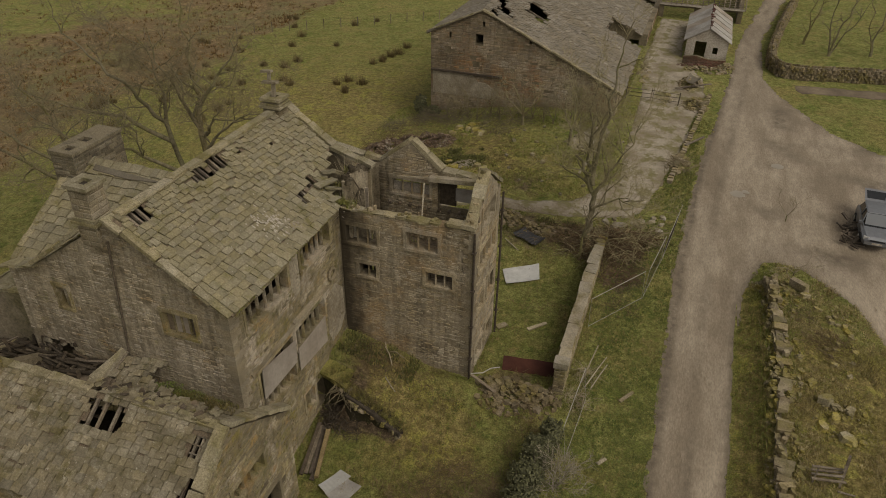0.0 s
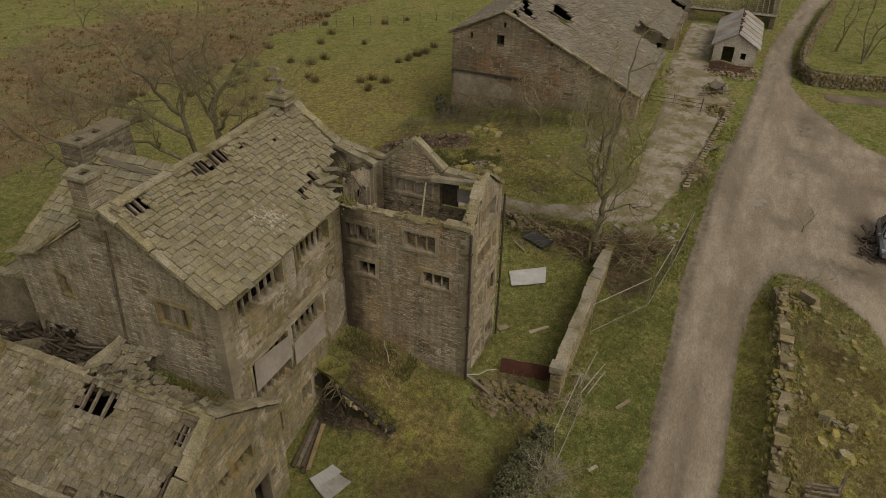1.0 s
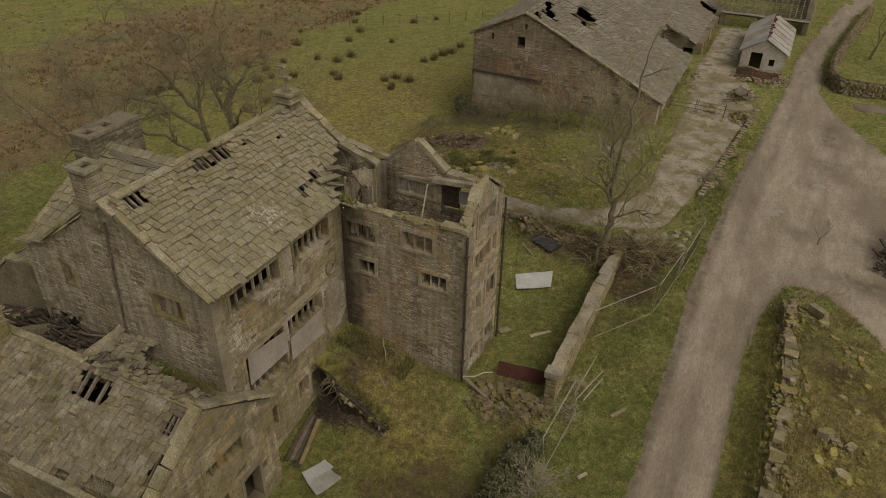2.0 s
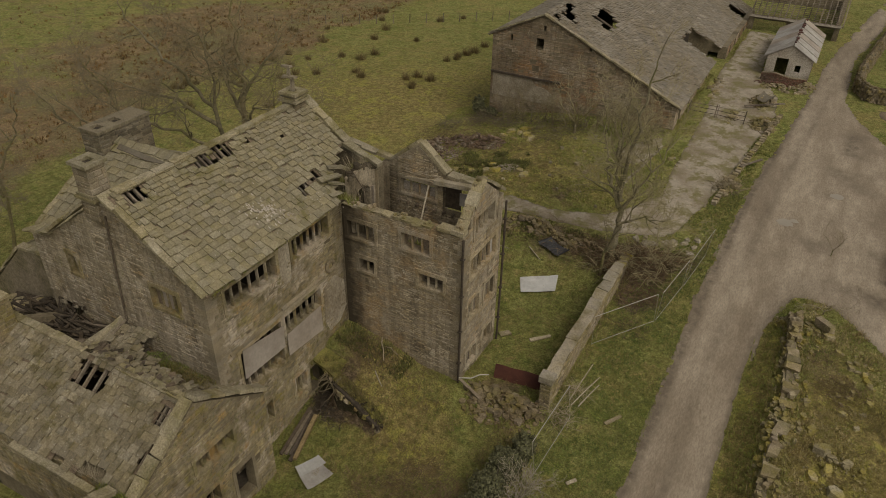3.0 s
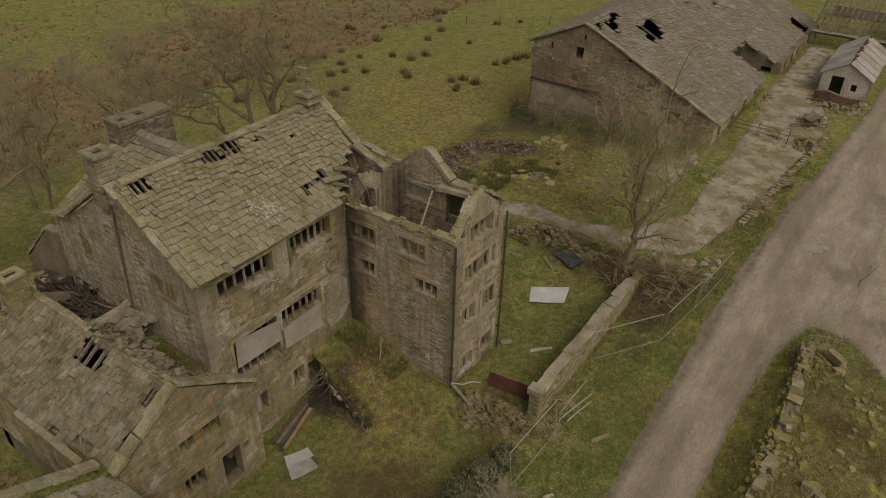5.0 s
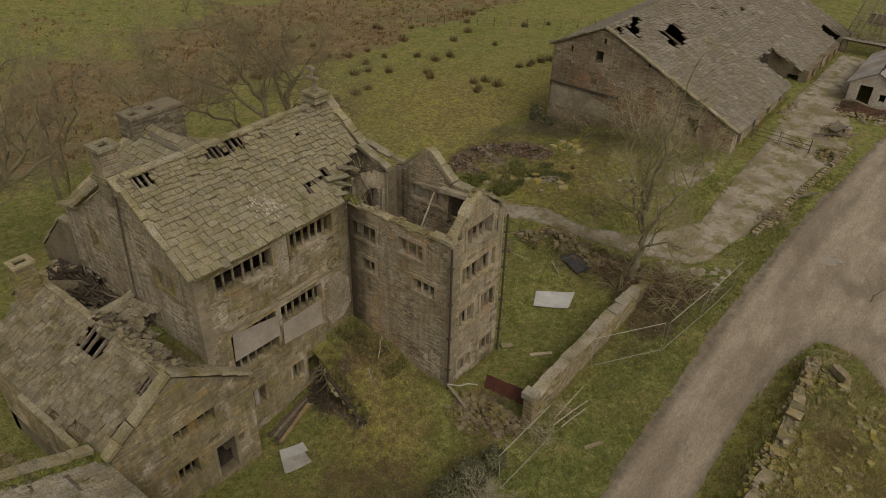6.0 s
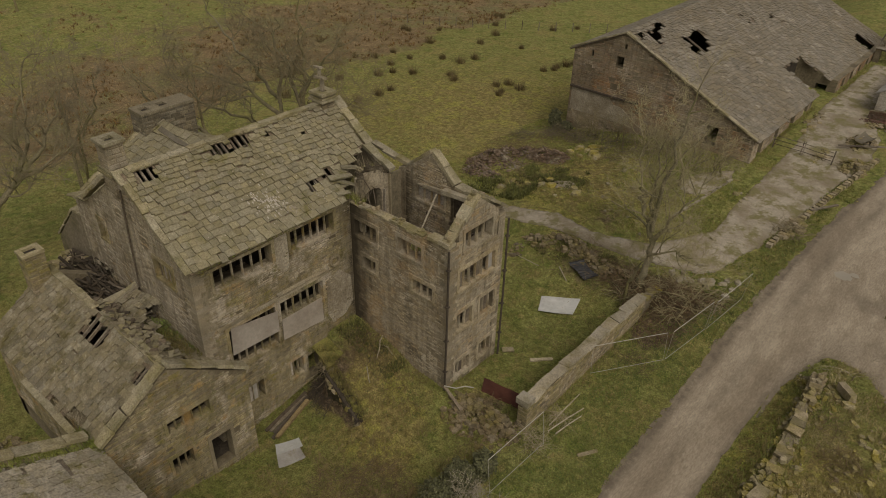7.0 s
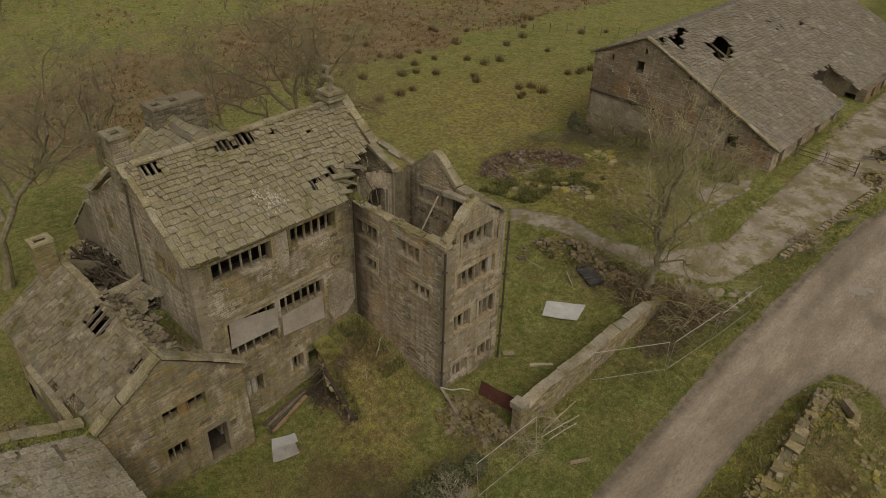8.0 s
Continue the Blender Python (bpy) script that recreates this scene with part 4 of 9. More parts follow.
def chimney(parent, x0, x1, y0, y1, z0, z1, flues, material, name="chimney", plinth=None, cap=0.12, course=0.22, label="stone chimney stack"):
    """A stack with stone courses, a projecting cap slab and black plates for flue depth."""
    g = G()
    g.box((x0 + 0.03, y0 + 0.03, z0), (x1 - 0.03, y1 - 0.03, z1 - 0.14))
    ch = part(name, g, MORTAR, parent, label)
    if plinth:
        for k, (z, e) in enumerate(((plinth, 0.12), (plinth + 0.12, 0.06))):
            gp = G()
            gp.box((x0 - e, y0 - e, z), (x1 + e, y1 + e, z + 0.1))
            part("moulding", gp, COPING, ch)
    for face, a, b in ((Face(0, y0 + 0.03, 1, 0), x0, x1), (Face(x1 - 0.03, 0, 0, 1), y0, y1), (Face(0, y1 - 0.03, -1, 0), -x1, -x0), (Face(x0 + 0.03, 0, 0, -1), -y1, -y0)):
        lay_stones(face, [(a, z1 - 0.14), (b, z1 - 0.14)], z0, [], ch, material, SOOT_J if material is SOOT else (RUBBLE_J if material is RUBBLE else DRESSED_J), near=40, course=(course * 0.8, course * 1.2), length=(0.25, 0.6), seed=int(abs(a * 10)) + 3, gone=0.0)
    gc = G()
    c, e = (0.08 if flues[0][0] > -20 else 0.03), z1 - 0.13
    cells_x = [x0 - c] + [v for f in flues for v in (f[0], f[1])] + [x1 + c]
    fy0, fy1 = flues[0][2], flues[0][3]
    cx = sorted(cells_x)
    cy = sorted([y0 - c, y1 + c] + [v for f in flues for v in (f[2], f[3])])
    cx, cy = sorted(set(cx)), sorted(set(cy))
    for a, b in zip(cx, cx[1:]):
        for p, q in zip(cy, cy[1:]):
            mx, my = (a + b) / 2, (p + q) / 2
            if not any(f[0] < mx < f[1] and f[2] < my < f[3] for f in flues):
                gc.box((a, p, e), (b, q, z1))
    part("cap", gc.weld(), material if material is SOOT else COPING, ch)
    for f in flues:
        # A black plate under the cap's opening stands for the flue's shade.
        gf = G()
        gf.box((f[0], f[2], z1 - 0.139), (f[1], f[3], z1 - 0.125))
        part("flue", gf, INTERIOR_SHADE, ch, "black open flue")
    return ch


house = thing("farmhouse", (-18.0, 21.0, ground_z(-18, 21)), "large derelict gritstone farmhouse with a sagging holed stone slate roof", "house")

E_FACE, S_FACE, W_FACE, N_FACE = Face(-13.45, 0, 0, 1), Face(0, 16.2, 1, 0), Face(-23.3, 0, 0, -1), Face(0, 27.8, -1, 0)
E_HOLES = [(17.15, 20.15, 7.12, 8.2), (21.15, 23.75, 7.28, 8.3), (17.4, 19.95, 2.6, 4.85), (20.2, 22.8, 3.8, 4.85), (20.35, 21.2, 0.0, 1.05), (17.6, 18.8, 0.0, 1.15), (21.5, 22.3, -0.7, 0.75), (25.3, 26.5, 5.7, 8.55)]
E_BASE = [(16.2, -1.9), (20.0, -1.2), (23.0, -0.6), (28.0, -0.6)]
w = part("wall", wall_core(E_FACE, [(16.75, 8.62), (28.0, 8.62)], [(16.75, -1.9), (20.0, -1.2), (23.0, -0.6), (28.0, -0.6)], 0.55, E_HOLES), MORTAR, house, "coursed gritstone front wall")
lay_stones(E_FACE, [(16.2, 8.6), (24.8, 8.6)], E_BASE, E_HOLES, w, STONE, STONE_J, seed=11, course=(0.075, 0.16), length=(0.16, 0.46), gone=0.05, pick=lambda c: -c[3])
# quoins on the south-east corner
for i in range(24):
    z = 3.2 + i * 0.235
    if z > 8.4:
        break
    g = G()
    a, b = (0.55, 0.3) if i % 2 else (0.3, 0.55)
    g.box((-13.45 - a, 16.2 - 0.045, z), (-13.45 + 0.05, 16.2 + b, z + 0.225))
    part("quoin", g, DRESSED, w)
mullioned(E_FACE, house, 17.15, 20.15, 7.12, 8.2, 6, sill=0.12, head=0.16)
mullioned(E_FACE, house, 21.15, 23.75, 7.28, 8.3, 6, sill=0.12, head=0.12)
mullioned(E_FACE, house, 17.4, 19.95, 2.6, 4.85, 6, sill=0.14)
mullioned(E_FACE, house, 20.2, 22.8, 3.8, 4.85, 6, sill=0.1)
mullioned(E_FACE, house, 20.35, 21.2, 0.0, 1.05, 3, blocked=((0, PALE_PAINT),))
mullioned(E_FACE, house, 17.6, 18.8, 0.0, 1.15, 4, blocked=((1, PALE_PAINT), (2, ZINC_DULL)))
for pts in (((17.42, 3.5), (19.96, 3.4), (19.98, 4.55), (17.5, 4.98)), ((20.16, 2.72), (22.62, 2.5), (22.6, 3.92), (20.18, 3.9))):
    g = G()
    g.hexa([E_FACE.at(u, 0.09, z) for u, z in pts] + [E_FACE.at(u, 0.125, z) for u, z in pts])
    part("window_board", g, BOARD, house, "large grey board nailed over a window")
for outline in ([(20.25, 8.3), (21.0, 8.35), (21.02, 7.2), (20.95, 6.5), (20.6, 6.35), (20.35, 6.8), (20.22, 7.4)], [(23.05, 4.6), (23.9, 4.9), (24.6, 4.2), (24.7, 2.6), (24.1, 2.0), (23.3, 1.9), (23.0, 2.6)]):
    g = G()
    n = len(outline)
    g.v = [E_FACE.at(u, 0.0, z) for u, z in outline] + [E_FACE.at(u, 0.03, z) for u, z in outline]
    g.f = [tuple(range(n, 2 * n))] + [(k, (k + 1) % n, n + (k + 1) % n, n + k) for k in range(n)]
    part("render_patch", g, FLAKING, house, "patch of old pale render")
# projecting drip courses and a carved roundel
for u0, u1, z in ((16.9, 23.2, 5.12), (20.1, 23.0, 5.3), (17.0, 24.3, 8.45)):
    n = 9
    for i in range(n):
        g = G()
        a, b = u0 + (u1 - u0) * i / n, u0 + (u1 - u0) * (i + 1) / n - 0.01
        g.hexa([E_FACE.at(a, -0.05, z), E_FACE.at(b, -0.05, z), E_FACE.at(b, 0.13, z), E_FACE.at(a, 0.13, z), E_FACE.at(a, -0.05, z + 0.13), E_FACE.at(b, -0.05, z + 0.13), E_FACE.at(b, 0.1, z + 0.1), E_FACE.at(a, 0.1, z + 0.1)])
        part("drip_stone", g, DRESSED, house)
g = G()
ring = [E_FACE.at(23.6 + 0.27 * math.cos(k * math.pi / 8), 0.08, 5.6 + 0.27 * math.sin(k * math.pi / 8)) for k in range(17)]
g.tube(ring, [0.085] * 17, 6)
part("roundel", g, DRESSED, house, "round carved stone ring")

# The last opening is an added breach, cut to give a dark void.
S_HOLES = [(-16.25, -14.9, 7.1, 8.05), (-21.15, -20.6, 7.0, 7.95), (-22.9, -20.9, 2.6, 5.0)]
S_PROF = [(-23.3, 8.35), (-21.7, 8.85), (-17.5, 11.62), (-13.45, 8.7)]
w = part("wall", wall_core(S_FACE, S_PROF, -1.6, 0.55, S_HOLES), RENDER, house, "lime-washed stone gable wall")
lay_stones(S_FACE, S_PROF, 3.4, S_HOLES, w, LIMED, LIMED_J, seed=12, gone=0.4, course=(0.08, 0.17), length=(0.16, 0.44), proud=(0.004, 0.016), pick=lambda c: -c[0])
mullioned(S_FACE, house, -16.25, -14.9, 7.1, 8.05, 4, blocked=((0, OLD_WOOD), (1, BOARD), (2, BOARD), (3, OLD_WOOD)), label="walled-up stone mullioned window")
mullioned(S_FACE, house, -21.15, -20.6, 7.0, 7.95, 2, blocked=((1, TIMBER),))
g = G()
g.tube([(-17.85, 16.12, 10.7), (-18.05, 16.11, 8.5), (-18.3, 16.11, 5.6)], [0.045, 0.045, 0.04], 6)
part("downpipe", g, OLD_WOOD, house, "rusty iron downpipe")
coping_run(house, [(-13.2, 16.15, 8.74), (-17.6, 16.15, 11.74)], 0.5, 0.13, COPING, 0.8, 3)
coping_run(house, [(-18.9, 16.15, 11.0), (-21.75, 16.15, 8.95)], 0.42, 0.12, COPING, 0.9, 4)
coping_run(house, [(-21.75, 16.25, 8.78), (-23.5, 16.25, 8.4)], 0.6, 0.1, SLATE, 0.4, 5, tilt=0.0, worn=0.06)

W_PROF = [(-25.2, 8.1), (-20.8, 10.7), (-16.75, 8.2)]
part("wall", wall_core(W_FACE, W_PROF, -2.4, 0.55, []), MORTAR, house)
part("wall", wall_core(Face(0, 25.2, -1, 0), [(21.7, 8.3), (22.75, 8.3)], -2.4, 0.5, []), MORTAR, house)
part("wall", wall_core(Face(-21.7, 0, 0, -1), [(-27.25, 8.6), (-25.2, 8.6)], -2.4, 0.5, []), MORTAR, house)
N_PROF = [(13.45, 8.7), (17.5, 11.6), (21.7, 8.7)]
w = part("wall", wall_core(N_FACE, N_PROF, -1.5, 0.55, []), MORTAR, house, "stone end gable")
coping_run(house, [(-15.0, 27.65, 9.95), (-17.4, 27.65, 11.72)], 0.5, 0.16, COPING, 0.7, 6)
coping_run(house, [(-17.6, 27.65, 11.7), (-21.8, 27.65, 8.75)], 0.5, 0.14, COPING, 0.8, 7)

g = G()
g.box((-22.7, 16.8, 5.5), (-14.05, 27.2, 5.62))
part("floor", g, OLD_WOOD, house)
# Added inner walls, near-black so that the windows look into shade.
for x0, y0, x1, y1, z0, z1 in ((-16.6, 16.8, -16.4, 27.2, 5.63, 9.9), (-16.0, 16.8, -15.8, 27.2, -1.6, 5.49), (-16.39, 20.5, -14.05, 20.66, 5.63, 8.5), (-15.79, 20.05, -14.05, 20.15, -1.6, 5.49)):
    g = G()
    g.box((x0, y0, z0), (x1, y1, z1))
    part("partition", g, INTERIOR_SHADE, house, "sooty inner partition wall")
g = G()
g.box((-15.79, 16.8, 2.1), (-14.05, 27.2, 2.2))
part("floor", g, OLD_WOOD, house)

roof_e = Slope((-13.12, 16.1, 8.68), (0, 1, 0), (-4.33, 0, 3.02), 0.1, 11.4, 5.28)
umax_e = lambda s: lerp(s, (0, 0.5, 1.35, 2.15, 5.3), (8.2, 8.6, 9.5, 11.0, 11.35))
hole_e = in_holes([(0.4, 1.25, 4.4, 5.15), (3.95, 5.0, 4.38, 5.02), (5.05, 6.0, 4.5, 5.15), (7.0, 7.75, 1.25, 1.72), (7.8, 8.6, 1.38, 1.9), (6.8, 7.05, 4.55, 4.85), (8.6, 8.8, 3.9, 4.1)])
roof = part("roof", roof_deck(roof_e, lambda s: 0.0, umax_e, 5.2, hole_e), OLD_WOOD, house, "sagging mossy stone slate roof slope")
lay_slates(roof_e, roof, lambda s: 0.12, umax_e, 5.15, SLATE, SLATE_J, near=300, size=(0.37, 0.2), width=(0.28, 0.52), holes=hole_e, seed=21, thick=0.055, loose=0.09, wob=2.0)
rafters(roof_e, roof, [0.6, 0.85, 1.1, 4.15, 4.45, 4.75, 5.2, 5.5, 5.8, 7.25, 7.6, 8.0, 8.35], 0.9, 5.2)
for i in range(12):
    g = G()
    c = roof_e.at(0.3 + i * 0.94, 5.26, 0.06)
    d = roof_e.at(0.3 + i * 0.94 + 0.9, 5.26, 0.06)
    g.bar(c, d, 0.36, 0.1, jit=0.02)
    part("ridge_stone", g, COPING, roof)
g = G()
rr = random.Random(3)
for i in range(210):
    if i < 110:
        u, s = 4.4 + 0.45 * (i % 3) + rr.gauss(0, 0.28), 1.75 - 0.28 * (i % 3) + rr.gauss(0, 0.3)
    elif i < 150:
        u, s = 7.0 + rr.gauss(0, 0.9), 0.8 + rr.gauss(0, 0.4)
    else:
        u, s = rr.uniform(0.4, 8.0), rr.uniform(0.2, 4.6)
    n = 7
    base = len(g.v)
    for k in range(n):
        a = k * 2 * math.pi / n
        q = rr.uniform(0.012, 0.065 if i < 110 else 0.03)
        g.v.append(tuple(roof_e.at(u + math.cos(a) * q, s + math.sin(a) * q * 1.6, 0.125)))
    g.f.append(tuple(range(base, base + n)))
part("lime_fleck", g, PALE_PAINT, roof, "white droppings and lichen on the slates", kind="stuff")
# the loose slab of roof beside the ruined wing
for a, b, wd in (((-14.1, 24.2, 9.6), (-13.8, 25.3, 9.5), 0.42), ((-13.9, 24.5, 9.4), (-13.5, 25.2, 9.15), 0.3), ((-13.5, 24.1, 9.05), (-13.35, 24.8, 8.95), 0.34), ((-14.4, 25.2, 9.75), (-14.1, 25.9, 9.6), 0.3), ((-14.2, 25.9, 9.6), (-13.7, 26.3, 9.3), 0.26)):
    g = G()
    g.bar(a, b, wd, 0.07, jit=0.04)
    part("fallen_slab", g, SLATE, roof)
roof_w = Slope((-21.9, 16.3, 8.62), (0, 1, 0), (4.33, 0, 3.02), 0.05, 11.4, 5.28)
roof = part("roof", roof_deck(roof_w, lambda s: 0.0, lambda s: 11.2, 5.2, None, 0.5), OLD_WOOD, house)
lay_slates(roof_w, roof, lambda s: 0.1, lambda s: 11.1, 5.2, SLATE, SLATE_J, near=0, size=(0.42, 0.25), seed=22)
roof_s = Slope((-23.5, 16.45, 8.2), (1, 0, 0), (0, 4.4, 2.55), 0.06, 5.6, 5.1)
roof = part("roof", roof_deck(roof_s, lambda s: 0.0, lambda s: 5.9, 5.08, None, 0.5), OLD_WOOD, house, "rear stone slate roof slope")
lay_slates(roof_s, roof, lambda s: 0.0, lambda s: 5.8, 5.05, SLATE, SLATE_J, near=200, size=(0.42, 0.34), width=(0.4, 0.8), seed=23, thick=0.05)
roof_n = Slope((-17.6, 25.3, 8.1), (-1, 0, 0), (0, -4.5, 2.62), 0.05, 5.8, 5.2)
roof = part("roof", roof_deck(roof_n, lambda s: 0.0, lambda s: 5.8, 5.2, None, 0.5), OLD_WOOD, house)
lay_slates(roof_n, roof, lambda s: 0.0, lambda s: 5.8, 5.2, SLATE, SLATE_J, near=0, seed=24)
coping_run(house, [(-23.5, 16.6, 8.35), (-23.5, 20.0, 10.3)], 0.3, 0.1, COPING, 0.6, 8)
# lead gutter by the big stack
g = G()
lead = [(-22.4, 20.5), (-20.5, 20.38), (-18.8, 20.5), (-22.4, 20.72)]
g.hexa([(x, y, 8.2 + (y - 16.45) * 0.58 + e) for e in (0.1, 0.13) for x, y in lead])
part("lead_gutter", g, LEAD, house, "grey lead gutter sheet")
chimney(house, -18.92, -18.08, 16.02, 16.84, 10.4, 12.78, [(-18.72, -18.3, 16.22, 16.62)], DRESSED, plinth=11.3, label="short stone chimney stack with a square open cap")
chimney(house, -23.95, -22.75, 20.0, 22.85, 9.0, 11.5, [(-23.6, -23.1, 20.25, 20.65), (-23.6, -23.1, 21.2, 21.6)], SOOT, label="wide soot-stained stone chimney stack")
chimney(house, -17.85, -17.0, 26.5, 27.3, 10.8, 12.3, [(-17.6, -17.25, 26.75, 27.05)], DRESSED, plinth=11.85, label="truncated stone chimney stack")
for a, b, wd, ht in (((-17.45, 26.9, 12.25), (-17.42, 26.9, 12.85), 0.16, 0.16), ((-17.95, 26.95, 12.9), (-17.15, 26.85, 12.97), 0.26, 0.1), ((-17.6, 26.9, 12.95), (-17.55, 26.9, 13.35), 0.12, 0.12), ((-17.95, 26.95, 13.38), (-17.4, 26.9, 13.44), 0.22, 0.09)):
    g = G()
    g.bar(a, b, wd, ht, jit=0.025)
    part("finial_stone", g, DRESSED, house)

# lean-to behind the house
lean = thing("rear_lean_to", (-26.0, 18.5, ground_z(-26, 18.5)), "low dark-rendered lean-to with stone coping behind the house", "lean-to")
DARK_RENDER = mat("dark_brown_render", (0.165, 0.136, 0.096), (0.24, 0.2, 0.143), (0.13, 0.112, 0.06), 1.6, vary=0.0, stain_scale=0.6)
LEAN = [(-29.3, 3.2), (-26.3, 6.0), (-23.35, 6.35)]
part("wall", wall_core(Face(0, 16.9, 1, 0), LEAN, -2.6, 0.4, []), DARK_RENDER, lean, "dark rendered end wall")
part("wall", wall_core(Face(-29.3, 0, 0, -1), [(-20.9, 3.2), (-17.3, 3.2)], -2.6, 0.4, []), MORTAR, lean)
part("wall", wall_core(Face(0, 21.3, -1, 0), [(23.35, 6.3), (26.3, 5.95), (29.3, 3.2)], -2.6, 0.4, []), MORTAR, lean)
coping_run(lean, [(-29.4, 17.05, 3.3), (-26.3, 17.05, 6.12)], 0.4, 0.12, COPING, 0.8, 31)
coping_run(lean, [(-26.3, 17.05, 6.12), (-23.4, 17.05, 6.47)], 0.4, 0.12, COPING, 0.8, 32)
lean_w = Slope((-29.5, 21.3, 3.15), (0, -1, 0), (3.1, 0, 2.85), 0.03, 4.1, 4.2)
roof = part("roof", roof_deck(lean_w, lambda s: 0.0, lambda s: 4.1, 4.15, None, 0.5), OLD_WOOD, lean, "steep stone slate slope")
lay_slates(lean_w, roof, lambda s: 0.0, lambda s: 4.0, 4.1, SLATE, SLATE_J, near=0, seed=26)
g = G()
g.hexa([(-26.4, 17.3, 5.9), (-23.35, 17.3, 6.25), (-23.35, 21.3, 6.25), (-26.4, 21.3, 5.9), (-26.4, 17.3, 6.0), (-23.35, 17.3, 6.35), (-23.35, 21.3, 6.35), (-26.4, 21.3, 6.0)])
part("flat_roof", g, SLATE, lean)

# fallen masonry between the lean-to and the low wing
heap = thing("masonry_heap", (-25.5, 15.4, ground_z(-25.5, 15.4)), "high heap of fallen masonry and slates behind the low wing", "rubble")
g = G()
g.hexa([(-29.5, 13.6, -3.0), (-23.0, 13.6, -3.0), (-23.35, 16.8, -3.0), (-29.2, 16.8, -3.0), (-27.6, 14.6, 2.2), (-23.4, 14.2, 3.4), (-23.4, 16.8, 4.0), (-27.6, 16.8, 3.2)])
part("core", g, NEAR_BLACK, heap, "packed earth and stone")
rh = random.Random(97)
random.seed(97)
for i in range(300):
    u, v = rh.random(), rh.random()
    x, y = -28.4 + 5.0 * u, 13.9 + 2.8 * v
    z = lerp(x, (-28.6, -27.6, -23.4), (1.2, 2.3, 3.5)) + 0.25 * (y - 14.6) + rh.uniform(-0.2, 0.3) - (0.8 if y < 14.4 else 0)
    g = G()
    if i % 4:
        g.rock((x, y, z), rh.uniform(0.12, 0.4), rh.uniform(0.1, 0.3), rh.uniform(0.07, 0.18), rh.uniform(0, 3))
        # Stones near the house corner are near-black to stand for its shade.
        part("fallen_stone", g, NEAR_BLACK if math.hypot(x + 23.2, (y - 16.2) * 1.2) < 2.0 else RUBBLE, heap)
    else:
        a, L = rh.uniform(0, 3.14), rh.uniform(0.4, 1.2)
        g.bar((x - math.cos(a) * L / 2, y - math.sin(a) * L / 2, z + rh.uniform(-0.1, 0.2)), (x + math.cos(a) * L / 2, y + math.sin(a) * L / 2, z + rh.uniform(-0.1, 0.2)), rh.uniform(0.1, 0.4), 0.06, jit=0.02)
        part("fallen_slab", g, NEAR_BLACK if i % 8 == 0 or math.hypot(x + 23.2, (y - 16.2) * 1.2) < 2.0 else COPING, heap)

# ---- the roofless wing ----
wing = thing("roofless_wing", (-10.2, 26.7, ground_z(-10, 26.7)), "roofless three-storey gritstone wing with empty mullioned windows", "ruin")
TS, TE, TN = Face(0, 24.8, 1, 0), Face(-7.05, 0, 0, 1), Face(0, 28.7, -1, 0)
S2 = [(-13.15, -11.6, 6.72, 7.6), (-10.2, -8.7, 7.0, 7.85), (-12.6, -11.7, 5.0, 5.68), (-9.3, -8.0, 5.25, 5.95)]
P2 = [(-13.42, 8.3), (-7.05, 8.45)]
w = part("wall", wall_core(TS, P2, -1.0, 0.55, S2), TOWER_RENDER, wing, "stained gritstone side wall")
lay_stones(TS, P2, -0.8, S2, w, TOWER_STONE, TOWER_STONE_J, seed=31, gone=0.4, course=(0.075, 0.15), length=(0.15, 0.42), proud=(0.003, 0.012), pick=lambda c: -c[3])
mullioned(TS, wing, -13.15, -11.6, 6.72, 7.6, 3, material=TOWER_STONE)
mullioned(TS, wing, -10.2, -8.7, 7.0, 7.85, 3, material=TOWER_STONE)
mullioned(TS, wing, -12.6, -11.7, 5.0, 5.68, 2, material=TOWER_STONE)
mullioned(TS, wing, -9.3, -8.0, 5.25, 5.95, 3, material=TOWER_STONE)
coping_run(wing, [(-13.3, 24.95, 8.38), (-8.6, 24.95, 8.47)], 0.4, 0.1, COPING, 0.55, 9, gone=0.07, worn=0.045)
coping_run(wing, [(-8.3, 24.95, 8.62), (-7.05, 24.95, 8.62)], 0.5, 0.16, COPING, 0.8, 10)
E2 = [(25.75, 27.7, 7.95, 8.95), (25.45, 28.1, 5.95, 7.0), (25.35, 26.55, 3.55, 4.6), (27.1, 28.3, 3.55, 4.65), (25.4, 26.5, 0.7, 1.6), (27.2, 28.3, 0.85, 1.75)]
P3 = [(25.35, 8.95), (26.7, 10.3), (28.15, 9.15)]
P3s = [(24.8, 8.5), (25.35, 8.95), (26.7, 10.3), (28.7, 8.8)]
w = part("wall", wall_core(TE, P3, -0.9, 0.55, E2), RENDER, wing, "lime-rendered gable wall")
part("wall_end", wall_core(Face(0, 28.15, -1, 0), [(7.05, 8.85), (7.6, 8.85)], -0.9, 0.02, []), MORTAR, wing)
lay_stones(TE, P3s, -0.8, E2, w, TOWER_STONE, TOWER_STONE_J, near=120, seed=32, course=(0.1, 0.22), length=(0.2, 0.6), gone=0.45, proud=(0.004, 0.016))
for i in range(38):
    z = -0.6 + i * 0.24
    if z > 8.2:
        break
    g = G()
    a, b = (0.5, 0.28) if i % 2 else (0.28, 0.5)
    g.box((-7.05 - a, 24.8 - 0.05, z), (-7.05 + 0.055, 24.8 + b, z + 0.23))
    part("quoin", g, DRESSED, w)
mullioned(TE, wing, 25.75, 27.7, 7.95, 8.95, 4, material=TOWER_STONE)
